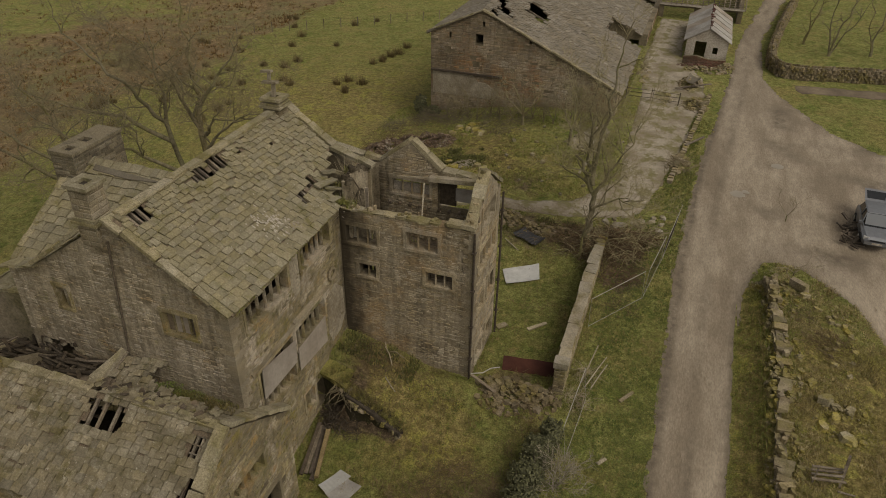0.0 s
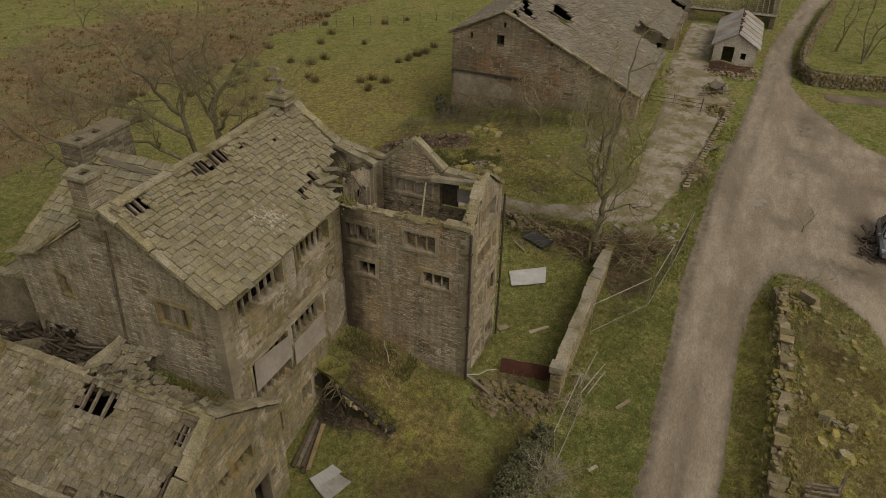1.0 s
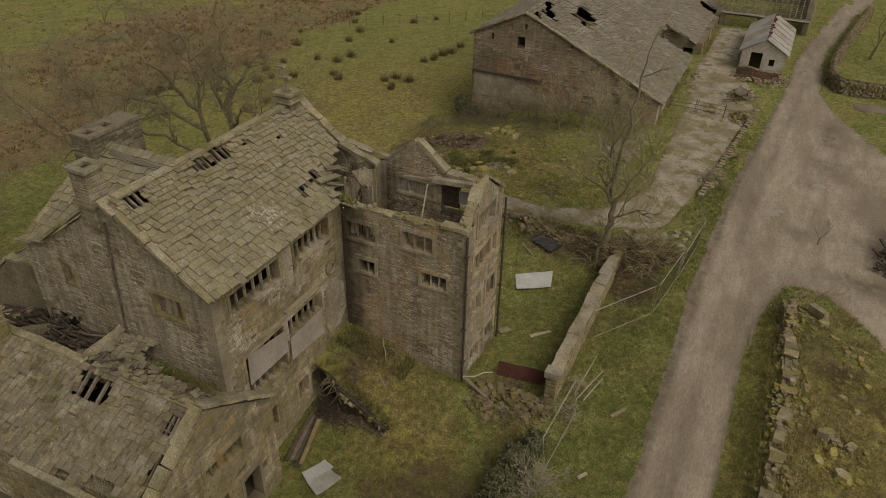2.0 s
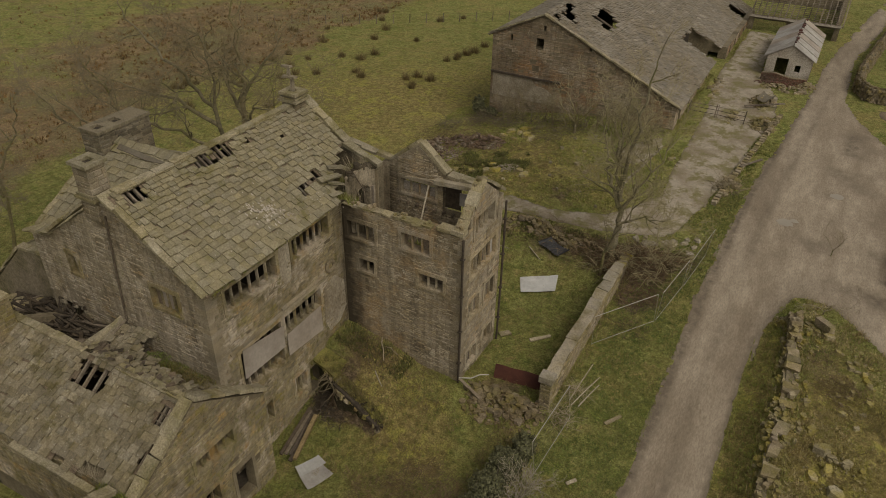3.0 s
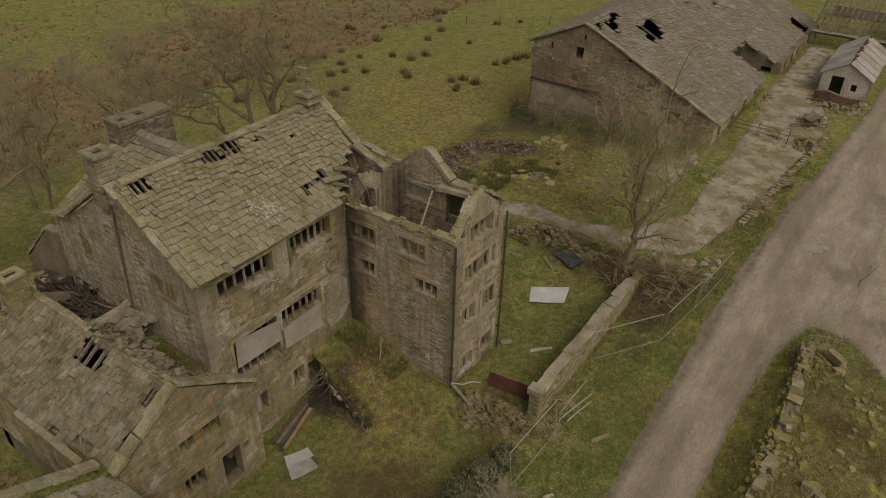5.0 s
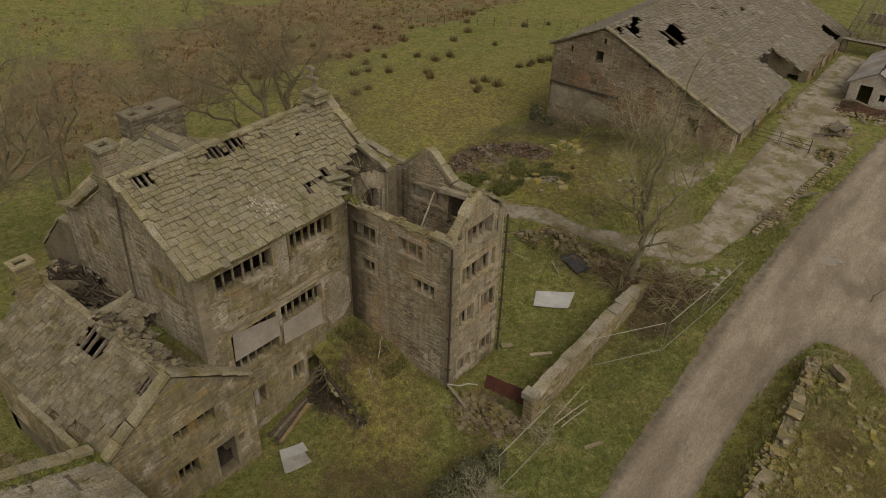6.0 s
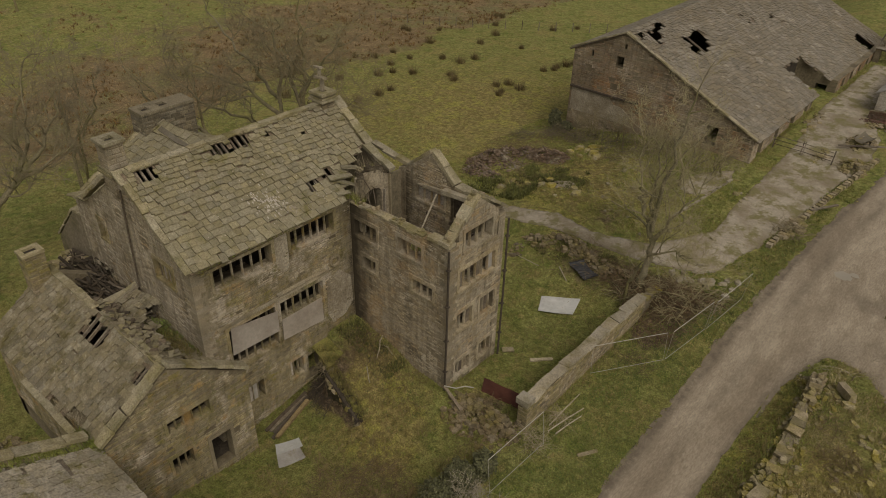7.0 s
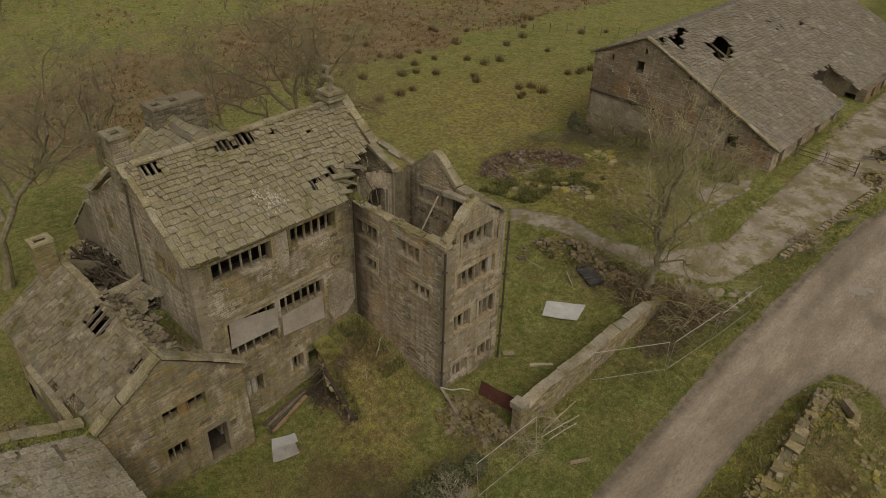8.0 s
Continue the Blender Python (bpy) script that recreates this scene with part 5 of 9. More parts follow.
mullioned(TE, wing, 25.45, 28.1, 5.95, 7.0, 6, blocked=((0, TIMBER), (3, TIMBER), (5, ZINC_DULL)), material=TOWER_STONE)
mullioned(TE, wing, 25.35, 26.55, 3.55, 4.6, 3, blocked=((2, TIMBER),), material=TOWER_STONE)
mullioned(TE, wing, 27.1, 28.3, 3.55, 4.65, 3, blocked=((1, TIMBER),), material=TOWER_STONE)
mullioned(TE, wing, 25.4, 26.5, 0.7, 1.6, 3, blocked=((1, TIMBER), (2, RENDER)), material=TOWER_STONE)
mullioned(TE, wing, 27.2, 28.3, 0.85, 1.75, 3, blocked=((2, RENDER),), material=TOWER_STONE)
coping_run(wing, [(-7.3, 24.75, 8.62), (-7.3, 26.7, 10.45)], 0.5, 0.15, COPING, 0.7, 11)
coping_run(wing, [(-7.3, 26.75, 10.4), (-7.3, 28.8, 9.0)], 0.55, 0.13, SLATE, 0.7, 12)
for y, x in ((24.72, -7.1), (28.82, -6.98)):
    g = G()
    g.tube([(x + 0.05, y, 8.4), (x + 0.07, y, 4.0), (x + 0.05, y, 0.0)], [0.055, 0.055, 0.055], 7)
    p = part("downpipe", g, IRON, wing, "rusty iron downpipe")
    for z in (1.5, 3.4, 5.4, 7.4):
        g = G()
        g.box((x - 0.04, y - 0.09, z), (x + 0.14, y + 0.09, z + 0.07))
        part("pipe_bracket", g, IRON, p)
N2 = [(10.35, 12.3, 7.75, 8.5), (8.2, 9.95, 7.05, 8.75)]
P4 = [(7.05, 8.85), (8.6, 8.95), (9.8, 9.15), (11.35, 10.4), (12.95, 9.15), (13.45, 9.0)]
w = part("wall", wall_core(TN, P4, -1.2, 0.5, N2), RENDER, wing, "rear wall with a small gable")
lay_stones(Face(0, 28.2, 1, 0), [(-12.95, 9.05), (-11.35, 10.3), (-9.8, 9.05), (-7.6, 8.85)], 5.4, [(-12.3, -10.35, 7.75, 8.5), (-9.95, -8.2, 7.05, 8.75)], w, TOWER_STONE, TOWER_STONE_J, near=150, seed=33)
mullioned(Face(0, 28.2, 1, 0), wing, -12.3, -10.35, 7.75, 8.5, 4, deep=0.47, material=TOWER_STONE)
# One pale, two dark and one grey panel fill parts of the rear openings.
for u0, u1, z0, z1, d, m_ in ((10.36, 12.29, 7.76, 8.26, -0.2, PALE_PAINT), (8.22, 9.93, 7.06, 7.4, -0.3, SOOT), (9.1, 9.93, 7.41, 8.74, -0.22, NEAR_BLACK), (8.25, 9.08, 7.8, 8.5, -0.4, ZINC_DULL)):
    g = G()
    g.hexa([TN.at(u0, d - 0.06, z0), TN.at(u1, d - 0.06, z0), TN.at(u1, d, z0), TN.at(u0, d, z0), TN.at(u0, d - 0.06, z1), TN.at(u1, d - 0.06, z1 - 0.05), TN.at(u1, d, z1 - 0.05), TN.at(u0, d, z1)])
    part("blocking", g, m_, wing, "rough blocking in an opening")
coping_run(wing, [(-12.95, 28.45, 9.25), (-11.35, 28.45, 10.5)], 0.5, 0.16, COPING, 0.7, 13)
coping_run(wing, [(-11.3, 28.45, 10.5), (-9.8, 28.45, 9.25)], 0.5, 0.16, COPING, 1.0, 14)
coping_run(wing, [(-9.7, 28.45, 9.2), (-7.2, 28.45, 9.0)], 0.55, 0.14, COPING, 0.7, 15, gone=0.1)
g = G()
g.bar((-10.3, 28.02, 8.86), (-7.5, 28.02, 9.1), 0.3, 0.24, jit=0.02)
part("roof_beam", g, COPING_GREY, wing, "grey weathered beam across the ruin")
g = G()
g.bar((-11.9, 27.95, 8.72), (-10.2, 28.0, 8.92), 0.07, 0.05, jit=0.01)
part("roof_lath", g, PALE_TWIG, wing, "pale lath wedged against the rear wall")
g = G()
g.bar((-10.45, 27.7, 8.75), (-9.8, 25.5, 7.2), 0.06, jit=0.005)
part("leaning_pole", g, PALE_TWIG, wing, "pale fallen pole")
# joist stubs under the inner window
for i in range(9):
    g = G()
    x = -12.4 + i * 0.5
    g.box((x, 28.0, 7.18), (x + 0.12, 28.21, 7.3))
    part("joist_stub", g, OLD_WOOD, wing)
# wall with an arched doorway between house and wing
AW = Face(-12.95, 0, 0, 1)
g = wall_core(AW, [(25.1, 9.55), (25.9, 9.8), (27.1, 9.4)], 5.3, 0.4, [(25.3, 26.5, 5.0, 8.85)])
for k in range(8):
    a0, a1 = math.pi * k / 8, math.pi * (k + 1) / 8
    u0, u1 = 25.9 + 0.6 * math.cos(a0), 25.9 + 0.6 * math.cos(a1)
    z0, z1 = 8.4 + 0.42 * math.sin(a0), 8.4 + 0.42 * math.sin(a1)
    g.hexa([AW.at(u0, -0.4, z0), AW.at(u1, -0.4, z1), AW.at(u1, 0, z1), AW.at(u0, 0, z0), AW.at(u0, -0.4, 8.85), AW.at(u1, -0.4, 8.85), AW.at(u1, 0, 8.85), AW.at(u0, 0, 8.85)])
part("arch_wall", g, RENDER, wing, "pale plastered wall with an arched doorway")
for y0, y1, z1 in ((25.14, 25.34, 8.5), (26.48, 26.72, 8.6), (26.85, 27.1, 9.25)):
    g = G()
    g.bar((-12.93, (y0 + y1) / 2, 5.9), (-12.93, (y0 + y1) / 2, z1), 0.06, y1 - y0, jit=0.012)
    part("door_jamb", g, PALE_PAINT if y0 < 26.8 else DRESSED, wing, "pale plastered jamb")
rw = random.Random(19)
random.seed(19)
for i in range(70):
    k = rw.random()
    if i % 2:
        q = (-13.1 + rw.uniform(-0.2, 0.15), 25.1 + 2.0 * k, lerp(k, (0, 0.4, 1), (9.55, 9.82, 9.4)) + rw.uniform(-0.05, 0.08))
    else:
        q = (-12.6 + 4.6 * k, 25.6 + 2.4 * rw.random(), 5.38 + rw.uniform(0, 0.25))
    g = G()
    g.rock(q, rw.uniform(0.08, 0.24), rw.uniform(0.07, 0.18), rw.uniform(0.05, 0.12), rw.uniform(0, 3))
    part("fallen_stone", g, TOWER_STONE, wing)
for i in range(7):
    g = G()
    a = (-13.25 + rw.uniform(-0.3, 0.5), 25.3 + rw.uniform(-0.4, 1.6), 9.4 + rw.uniform(-0.3, 0.4))
    g.bar(a, (a[0] + rw.uniform(-0.2, 0.8), a[1] + rw.uniform(-0.5, 0.5), a[2] - rw.uniform(0.3, 1.3)), rw.uniform(0.03, 0.06), rw.uniform(0.03, 0.05), jit=0.01)
    part("broken_lath", g, TIMBER if i % 3 else OLD_WOOD, wing)
part("wall", wall_core(Face(-13.3, 0, 0, 1), [(27.1, 9.0), (28.19, 8.9)], 5.3, 0.1, []), SOOT, wing)
coping_run(wing, [(-14.9, 27.4, 10.0), (-12.6, 26.9, 9.6)], 0.42, 0.16, COPING, 0.9, 16)
coping_run(wing, [(-15.4, 28.3, 9.7), (-12.9, 28.5, 9.2)], 0.4, 0.15, COPING, 0.9, 17)
g = G()
g.box((-12.95, 25.4, 5.2), (-7.6, 28.2, 5.35))
part("floor", g, OLD_WOOD, wing, "rotten upper floor under rubble")

rr = random.Random(9)
random.seed(9)
for i in range(46):
    k = rr.random()
    if i % 3 == 0:
        p = (-13.2 + 6.0 * k, 25.0 + rr.uniform(-0.15, 0.15), 8.53)
    elif i % 3 == 1:
        p = (-9.7 + 2.6 * k, 28.4 + rr.uniform(-0.15, 0.15), 9.08)
    else:
        y = 24.9 + 3.7 * k
        p = (-7.35 + rr.uniform(-0.1, 0.1), y, lerp(y, (24.8, 26.7, 28.7), (8.7, 10.5, 9.1)))
    g = G()
    g.rock(p, rr.uniform(0.08, 0.2), rr.uniform(0.07, 0.14), rr.uniform(0.05, 0.1), rr.uniform(0, 3))
    part("loose_stone", g, RUBBLE, wing)

# ---- the low wing ----
low = thing("low_wing", (-17.0, 13.5, ground_z(-14, 12)), "low gritstone wing with a partly collapsed slate roof", "house wing")
LE, LS = Face(-12.3, 0, 0, 1), Face(0, 10.9, 1, 0)
L1 = [(13.35, 15.35, 2.4, 3.1), (13.2, 14.2, 0.1, 1.05), (15.05, 16.05, -1.15, 0.75)]
LP = [(10.9, 3.7), (13.9, 5.7), (17.3, 3.35)]
w = part("wall", wall_core(LE, LP, -1.9, 0.5, L1), MORTAR, low, "rubble stone gable front")
lay_stones(LE, LP, -1.7, L1, w, STONE, STONE_J, seed=41, course=(0.09, 0.21), length=(0.18, 0.6), gone=0.05, pick=lambda c: -c[3])
mullioned(LE, low, 13.35, 15.35, 2.4, 3.1, 5, blocked=((2, STONE),))
mullioned(LE, low, 13.2, 14.2, 0.1, 1.05, 3)
g = G()
g.box((-12.75, 14.9, 0.75), (-12.24, 16.2, 1.0))
g.box((-12.7, 14.9, -1.3), (-12.25, 15.07, 0.745))
g.box((-12.7, 16.03, -1.3), (-12.25, 16.2, 0.745))
part("door_surround", g, DRESSED, low, "dressed stone doorway without a door")
part("wall", wall_core(LS, [(-23.0, 3.2), (-18, 3.1), (-14.5, 3.25), (-12.8, 3.4)], -2.0, 0.5, []), MORTAR, low)
w = part("wall", wall_core(Face(-22.9, 0, 0, -1), [(-16.2, 4.2), (-14.0, 5.4), (-10.9, 3.2)], -2.4, 0.5, []), MORTAR, low)
g2 = part("wall", wall_core(Face(0, 17.3, -1, 0), [(12.8, 3.3), (13.45, 3.3)], -1.9, 0.5, []), MORTAR, low)
lay_stones(LS, [(-23.0, 3.2), (-12.3, 3.3)], -0.5, [], w, STONE, STONE_J, near=100, seed=42)
coping_run(low, [(-12.45, 10.75, 3.85), (-12.45, 13.85, 5.9)], 0.5, 0.15, COPING, 0.8, 18, gone=0.1)
coping_run(low, [(-12.45, 13.95, 5.9), (-12.45, 17.4, 3.5)], 0.5, 0.15, COPING, 0.9, 19)
low_s = Slope((-23.0, 10.7, 3.3), (1, 0, 0), (0, 3.3, 2.25), 0.1, 10.3, 4.0)
hole_l = in_holes([(4.9, 6.4, 2.6, 3.85), (9.4, 9.95, 2.7, 3.6), (7.4, 8.9, -1, 0.75), (6.2, 6.9, -1, 0.4), (9.85, 10.2, -1, 2.2)])
roof = part("roof", roof_deck(low_s, lambda s: 0.0, lambda s: 10.3, 3.98, hole_l), OLD_WOOD, low, "mossy stone slate slope with exposed rafters")
lay_slates(low_s, roof, lambda s: 0.1, lambda s: 10.2, 3.95, LOW_SLATE, LOW_SLATE_J, near=300, size=(0.34, 0.22), width=(0.26, 0.56), holes=hole_l, seed=43, thick=0.04, loose=0.06, pick=lambda c: -c[0])
rafters(low_s, roof, [5.12, 5.55, 6.1, 9.55, 9.8], 0.3, 3.9)
for s in (2.9, 3.2, 3.5):
    g = G()
    g.bar(low_s.at(9.3, s, -0.04), low_s.at(10.1, s, -0.04), 0.05, 0.03)
    part("batten", g, TIMBER, roof)
low_n = Slope((-12.75, 16.35, 3.95), (-1, 0, 0), (0, -2.35, 1.6), 0.1, 5.2, 2.8)
hole_n = in_holes([(1.5, 2.2, 0.5, 1.1), (3.2, 3.9, 0.7, 1.4), (2.9, 4.6, 1.8, 2.4), (1.0, 2.4, 1.9, 2.2), (0.2, 1.4, 1.3, 1.6), (4.2, 5.2, 0.2, 0.9)], 0.25)
roof = part("roof", roof_deck(low_n, lambda s: 0.0, lambda s: 5.0, 2.8, hole_n), OLD_WOOD, low, "sagging rear slope with slipped slates")
lay_slates(low_n, roof, lambda s: 0.0, lambda s: 5.0, 2.75, LOW_SLATE, LOW_SLATE_J, near=80, size=(0.34, 0.26), width=(0.3, 0.6), holes=hole_n, seed=44, thick=0.045, loose=0.4)
for i in range(11):
    if 5 <= i <= 6:
        continue
    g = G()
    a = low_s.at(0.1 + i * 0.93, 4.02, 0.03)
    b = low_s.at(0.1 + i * 0.93 + 0.9, 4.02, 0.03)
    g.bar(a, b, 0.36, 0.1, jit=0.03)
    part("ridge_stone", g, COPING, roof)
# fallen rafters and boards over the collapsed part
rr = random.Random(5)
for i in range(34):
    g = G()
    x, y = rr.uniform(-22.3, -17.4), rr.uniform(14.1, 16.0)
    a = rr.uniform(-0.5, 0.5) + (0 if i % 3 else 1.2)
    ln = rr.uniform(0.8, 2.6)
    z = 4.9 - 0.55 * (y - 14) + rr.uniform(-0.5, 0.1) - (0.9 if x < -19.5 else 0)
    dx, dy = math.cos(a) * ln / 2, math.sin(a) * ln / 2
    g.bar((x - dx, max(14.0, y - dy), z + rr.uniform(-0.3, 0.25)), (x + dx, min(16.1, y + dy), z + rr.uniform(-0.3, 0.25)), rr.uniform(0.06, 0.14), rr.uniform(0.04, 0.1), jit=0.01)
    part("fallen_rafter", g, TIMBER if i % 2 else OLD_WOOD, low)
random.seed(6)
# Near-black rafters put the deep pit's shade into their colour.
for i in range(26):
    g = G()
    x = rr.uniform(-22.4, -18.2)
    y0, y1 = 14.1 + rr.uniform(0, 1.2), 15.9 - rr.uniform(0, 1.2)
    z0, z1 = 4.6 + rr.uniform(-1.0, 0.3), 5.0 + rr.uniform(-1.4, 0.5) if x < -20 else 4.0 + rr.uniform(-0.9, 0.4)
    g.bar((x, y0, z0), (x + rr.uniform(-0.7, 0.7), y1, z1), rr.uniform(0.06, 0.2), 0.05, jit=0.01)
    part("charred_rafter", g, NEAR_BLACK, low)
for i in range(260):
    k = rr.random()
    x, y = -22.6 + 5.4 * k, 14.1 + 1.95 * rr.random() ** 0.8
    if x < -20.4 and y > 15.0:
        continue
    z = 4.9 - 0.5 * (y - 14.0) - (0.45 if x < -20 else 0.1) + rr.uniform(-0.25, 0.15)
    g = G()
    if i % 3:
        g.rock((x, y, z), rr.uniform(0.1, 0.3), rr.uniform(0.1, 0.22), rr.uniform(0.06, 0.15), rr.uniform(0, 3))
        part("fallen_stone", g, RUBBLE, low)
    else:
        a, L = rr.uniform(0, 3.14), rr.uniform(0.3, 0.6)
        g.bar((x - math.cos(a) * L / 2, y - math.sin(a) * L / 2, z + rr.uniform(-0.1, 0.1)), (x + math.cos(a) * L / 2, y + math.sin(a) * L / 2, z + rr.uniform(-0.1, 0.1)), rr.uniform(0.2, 0.4), 0.035, jit=0.01)
        part("fallen_slate", g, SLATE, low)
for i in range(56):
    g = G()
    x, y = rr.uniform(-22.0, -16.2), rr.uniform(14.3, 16.0)
    z = 5.15 - 0.62 * (y - 14.0) - (0.3 if x < -20 else 0.0) + rr.uniform(0.0, 0.35)
    a, L = rr.choice((0.0, 0.5, 1.2, 2.2)) + rr.uniform(-0.4, 0.4), rr.uniform(0.7, 2.2)
    dx, dy = math.cos(a) * L / 2, math.sin(a) * L / 2
    g.bar((x - dx, max(14.0, y - dy), z - rr.uniform(-0.1, 0.25)), (x + dx, min(16.1, y + dy), z + rr.uniform(-0.25, 0.1)), rr.uniform(0.06, 0.16), rr.uniform(0.05, 0.1), jit=0.015)
    part("broken_rafter", g, (NEAR_BLACK, OLD_WOOD, NEAR_BLACK, TIMBER)[i % 4], low)
# stones hanging round the house wall's breach, sooty and near-black for deep shade
for i in range(46):
    k = rr.random()
    p = ((-22.95 + 0.35 * rr.random(), 2.6 + 2.4 * k), (-21.0 + rr.uniform(-0.3, 0.15), 2.6 + 2.4 * k), (-22.9 + 2.0 * k, 4.9 + rr.uniform(-0.3, 0.2)))[i % 3]
    g = G()
    g.rock((p[0], 16.17, p[1]), rr.uniform(0.1, 0.24), rr.uniform(0.06, 0.12), rr.uniform(0.06, 0.13), 0.0)
    part("breach_stone", g, SOOT if i % 2 else NEAR_BLACK, house)
# slabs of roof that slid down against the house, still carrying slates
fall_a = Slope((-18.55, 14.55, 4.82), (1, 0.12, -0.02), (0.12, 1.55, 0.66), 0.05, 1.7, 1.7)
gap_a = in_holes([(1.0, 1.4, 0.55, 0.95), (1.55, 2.2, -1, 0.3)], 0.1)
slab = part("fallen_roof", roof_deck(fall_a, lambda s: 0.2, lambda s: 1.55 + 0.22 * math.sin(5 * s), 1.6, gap_a, 0.2), OLD_WOOD, low, "slab of slated roof slid against the house wall")
lay_slates(fall_a, slab, lambda s: 0.12 * math.sin(7 * s), lambda s: 1.7 + 0.25 * math.sin(5 * s), 1.65, LOW_SLATE, LOW_SLATE_J, near=60, size=(0.3, 0.24), width=(0.24, 0.46), holes=gap_a, seed=47, thick=0.04, loose=0.35, wob=6.0)
for i in range(6):
    g = G()
    k = i / 5
    g.bar((-19.5 + 0.9 * k + rr.uniform(-0.1, 0.1), 14.3 + 0.1 * k, 4.75 + rr.uniform(-0.1, 0.15)), (-18.75 + 0.35 * k, 16.08, 5.35 + 0.1 * i - 0.12 * (i % 3)), rr.uniform(0.14, 0.34), rr.uniform(0.06, 0.1), jit=0.025)
    part("fallen_plank", g, (COPING, LOW_SLATE, TIMBER)[i % 3], low, "mossy plank of roof timber")
perched_growth("valley_grass", [(-16.9 + 0.3 * i, 15.5 + 0.22 * (i % 3), 4.62 - 0.05 * i) for i in range(9)], VERGE, "green moss and grass in the roof valley", 621, (-15.6, 15.7, 4.5), 260, 0.06, 0.36)
# More near-black rafters, coloured as shade, darken the hollow by the breach.
for i in range(130):
    g = G()
    x, y = rr.uniform(-24.6, -19.6), rr.uniform(14.7, 16.1)
    z = 3.95 + 0.25 * (x + 23.2) / 3.6 + rr.uniform(-0.2, 0.55)
    a, L = rr.gauss(0.25, 0.45), rr.uniform(0.7, 2.0)
    dx, dy = math.cos(a) * L / 2, math.sin(a) * L / 2
    g.bar((x - dx, y - dy * 0.6, z + rr.uniform(-0.15, 0.3)), (x + dx, min(16.12, y + dy * 0.6), z + rr.uniform(-0.15, 0.3)), rr.uniform(0.05, 0.13), rr.uniform(0.04, 0.08), jit=0.012)
    part("charred_rafter", g, OLD_WOOD if i % 5 == 0 else NEAR_BLACK, low)
# stone eave beam along the south wall head
for i in range(6):
    g = G()
    g.bar((-18.9 + 0.76 * i, 10.55, 3.18 + 0.012 * i), (-18.9 + 0.76 * i + 0.74, 10.55, 3.19 + 0.012 * i), 0.3, 0.12, jit=0.02)
    part("gutter_stone", g, COPING, low)
for i in range(230):
    x, y = rr.uniform(-18.9, -13.4), 14.1 + 1.9 * rr.random() ** 1.5
    if x > -16.2 and y > 15.2:
        continue
    z = 5.55 - 0.66 * (y - 14.0) + rr.uniform(0.02, 0.2)
    g = G()
    a = rr.uniform(0, 3.14)
    L = rr.uniform(0.15, 0.42)
    g.bar((x - math.cos(a) * L / 2, y - math.sin(a) * L / 2, z + rr.uniform(-0.08, 0.08)), (x + math.cos(a) * L / 2, y + math.sin(a) * L / 2, z + rr.uniform(-0.05, 0.05)), rr.uniform(0.12, 0.28), 0.03, jit=0.008)
    part("fallen_slate", g, (LOW_SLATE, SLATE, LOW_SLATE, OLD_WOOD)[i % 4], low)
# Added floors and wall, near-black as the shade inside the low wing.
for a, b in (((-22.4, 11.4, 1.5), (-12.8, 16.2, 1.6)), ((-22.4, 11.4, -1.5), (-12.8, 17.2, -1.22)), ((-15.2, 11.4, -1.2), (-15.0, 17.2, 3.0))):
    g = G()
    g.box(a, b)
    part("floor" if b[2] < 2 else "partition", g, INTERIOR_SHADE, low)
chimney(low, -22.95, -22.15, 12.9, 13.85, 4.6, 6.95, [(-22.76, -22.36, 13.1, 13.65)], RUBBLE, label="small brown stone chimney stack with a square cap")

# ---- the outbuilding south of it ----
out = thing("south_outbuilding", (-10.3, 8.0, ground_z(-10, 8)), "stone outbuilding with a grey stone slate roof", "outbuilding")
OX0, OX1 = -13.2, -7.3
part("wall", wall_core(Face(0, 10.55, -1, 0), [(-OX1, 3.35), (-OX0, 3.35)], -1.6, 0.45, []), MORTAR, out)
part("wall", wall_core(Face(OX1, 0, 0, 1), [(2.0, 4.2), (5.0, 5.9), (10.1, 3.4)], -1.6, 0.45, []), MORTAR, out)
part("wall", wall_core(Face(OX0, 0, 0, -1), [(-10.1, 3.5), (-5.0, 6.0), (-2.0, 4.2)], -1.6, 0.45, []), MORTAR, out)
part("wall", wall_core(Face(0, 2.0, 1, 0), [(OX0, 4.2), (OX1, 4.2)], -1.6, 0.45, []), MORTAR, out)
out_n = Slope((OX1 + 0.1, 10.85, 3.35), (-1, 0, 0), (0, -5.8, 2.65), 0.05, 5.8, 6.4)
out_s = Slope((OX0 - 0.1, 1.8, 4.1), (1, 0, 0), (0, 3.2, 1.9), 0.03, 5.8, 3.7)
roof = part("roof", roof_deck(out_n, lambda s: 0.0, lambda s: 5.7, 6.35, None, 0.5), OLD_WOOD, out, "grey patchy stone slate slope")
SLATE_G = mat("worn_grey_slate", (0.225, 0.195, 0.143), (0.34, 0.295, 0.222), (0.19, 0.16, 0.1), 2.0, vary=0.16, moss=(0.17, 0.148, 0.07), moss_at=0.58, moss_scale=1.3, lichen=0.07)
lay_slates(out_n, roof, lambda s: 0.0, lambda s: 5.6, 6.3, SLATE_G, BARN_SLATE, near=280, size=(0.36, 0.26), seed=45, loose=0.04, holes=in_holes([(5.0, 5.5, 2.6, 3.0), (4.6, 5.3, 1.5, 1.7), (3.0, 3.3, 2.2, 2.4), (1.6, 2.0, 1.2, 1.35), (4.2, 4.5, 3.6, 3.8)]), wob=4.5)
roof = part("roof", roof_deck(out_s, lambda s: 0.0, lambda s: 5.8, 3.7, None, 0.5), OLD_WOOD, out)
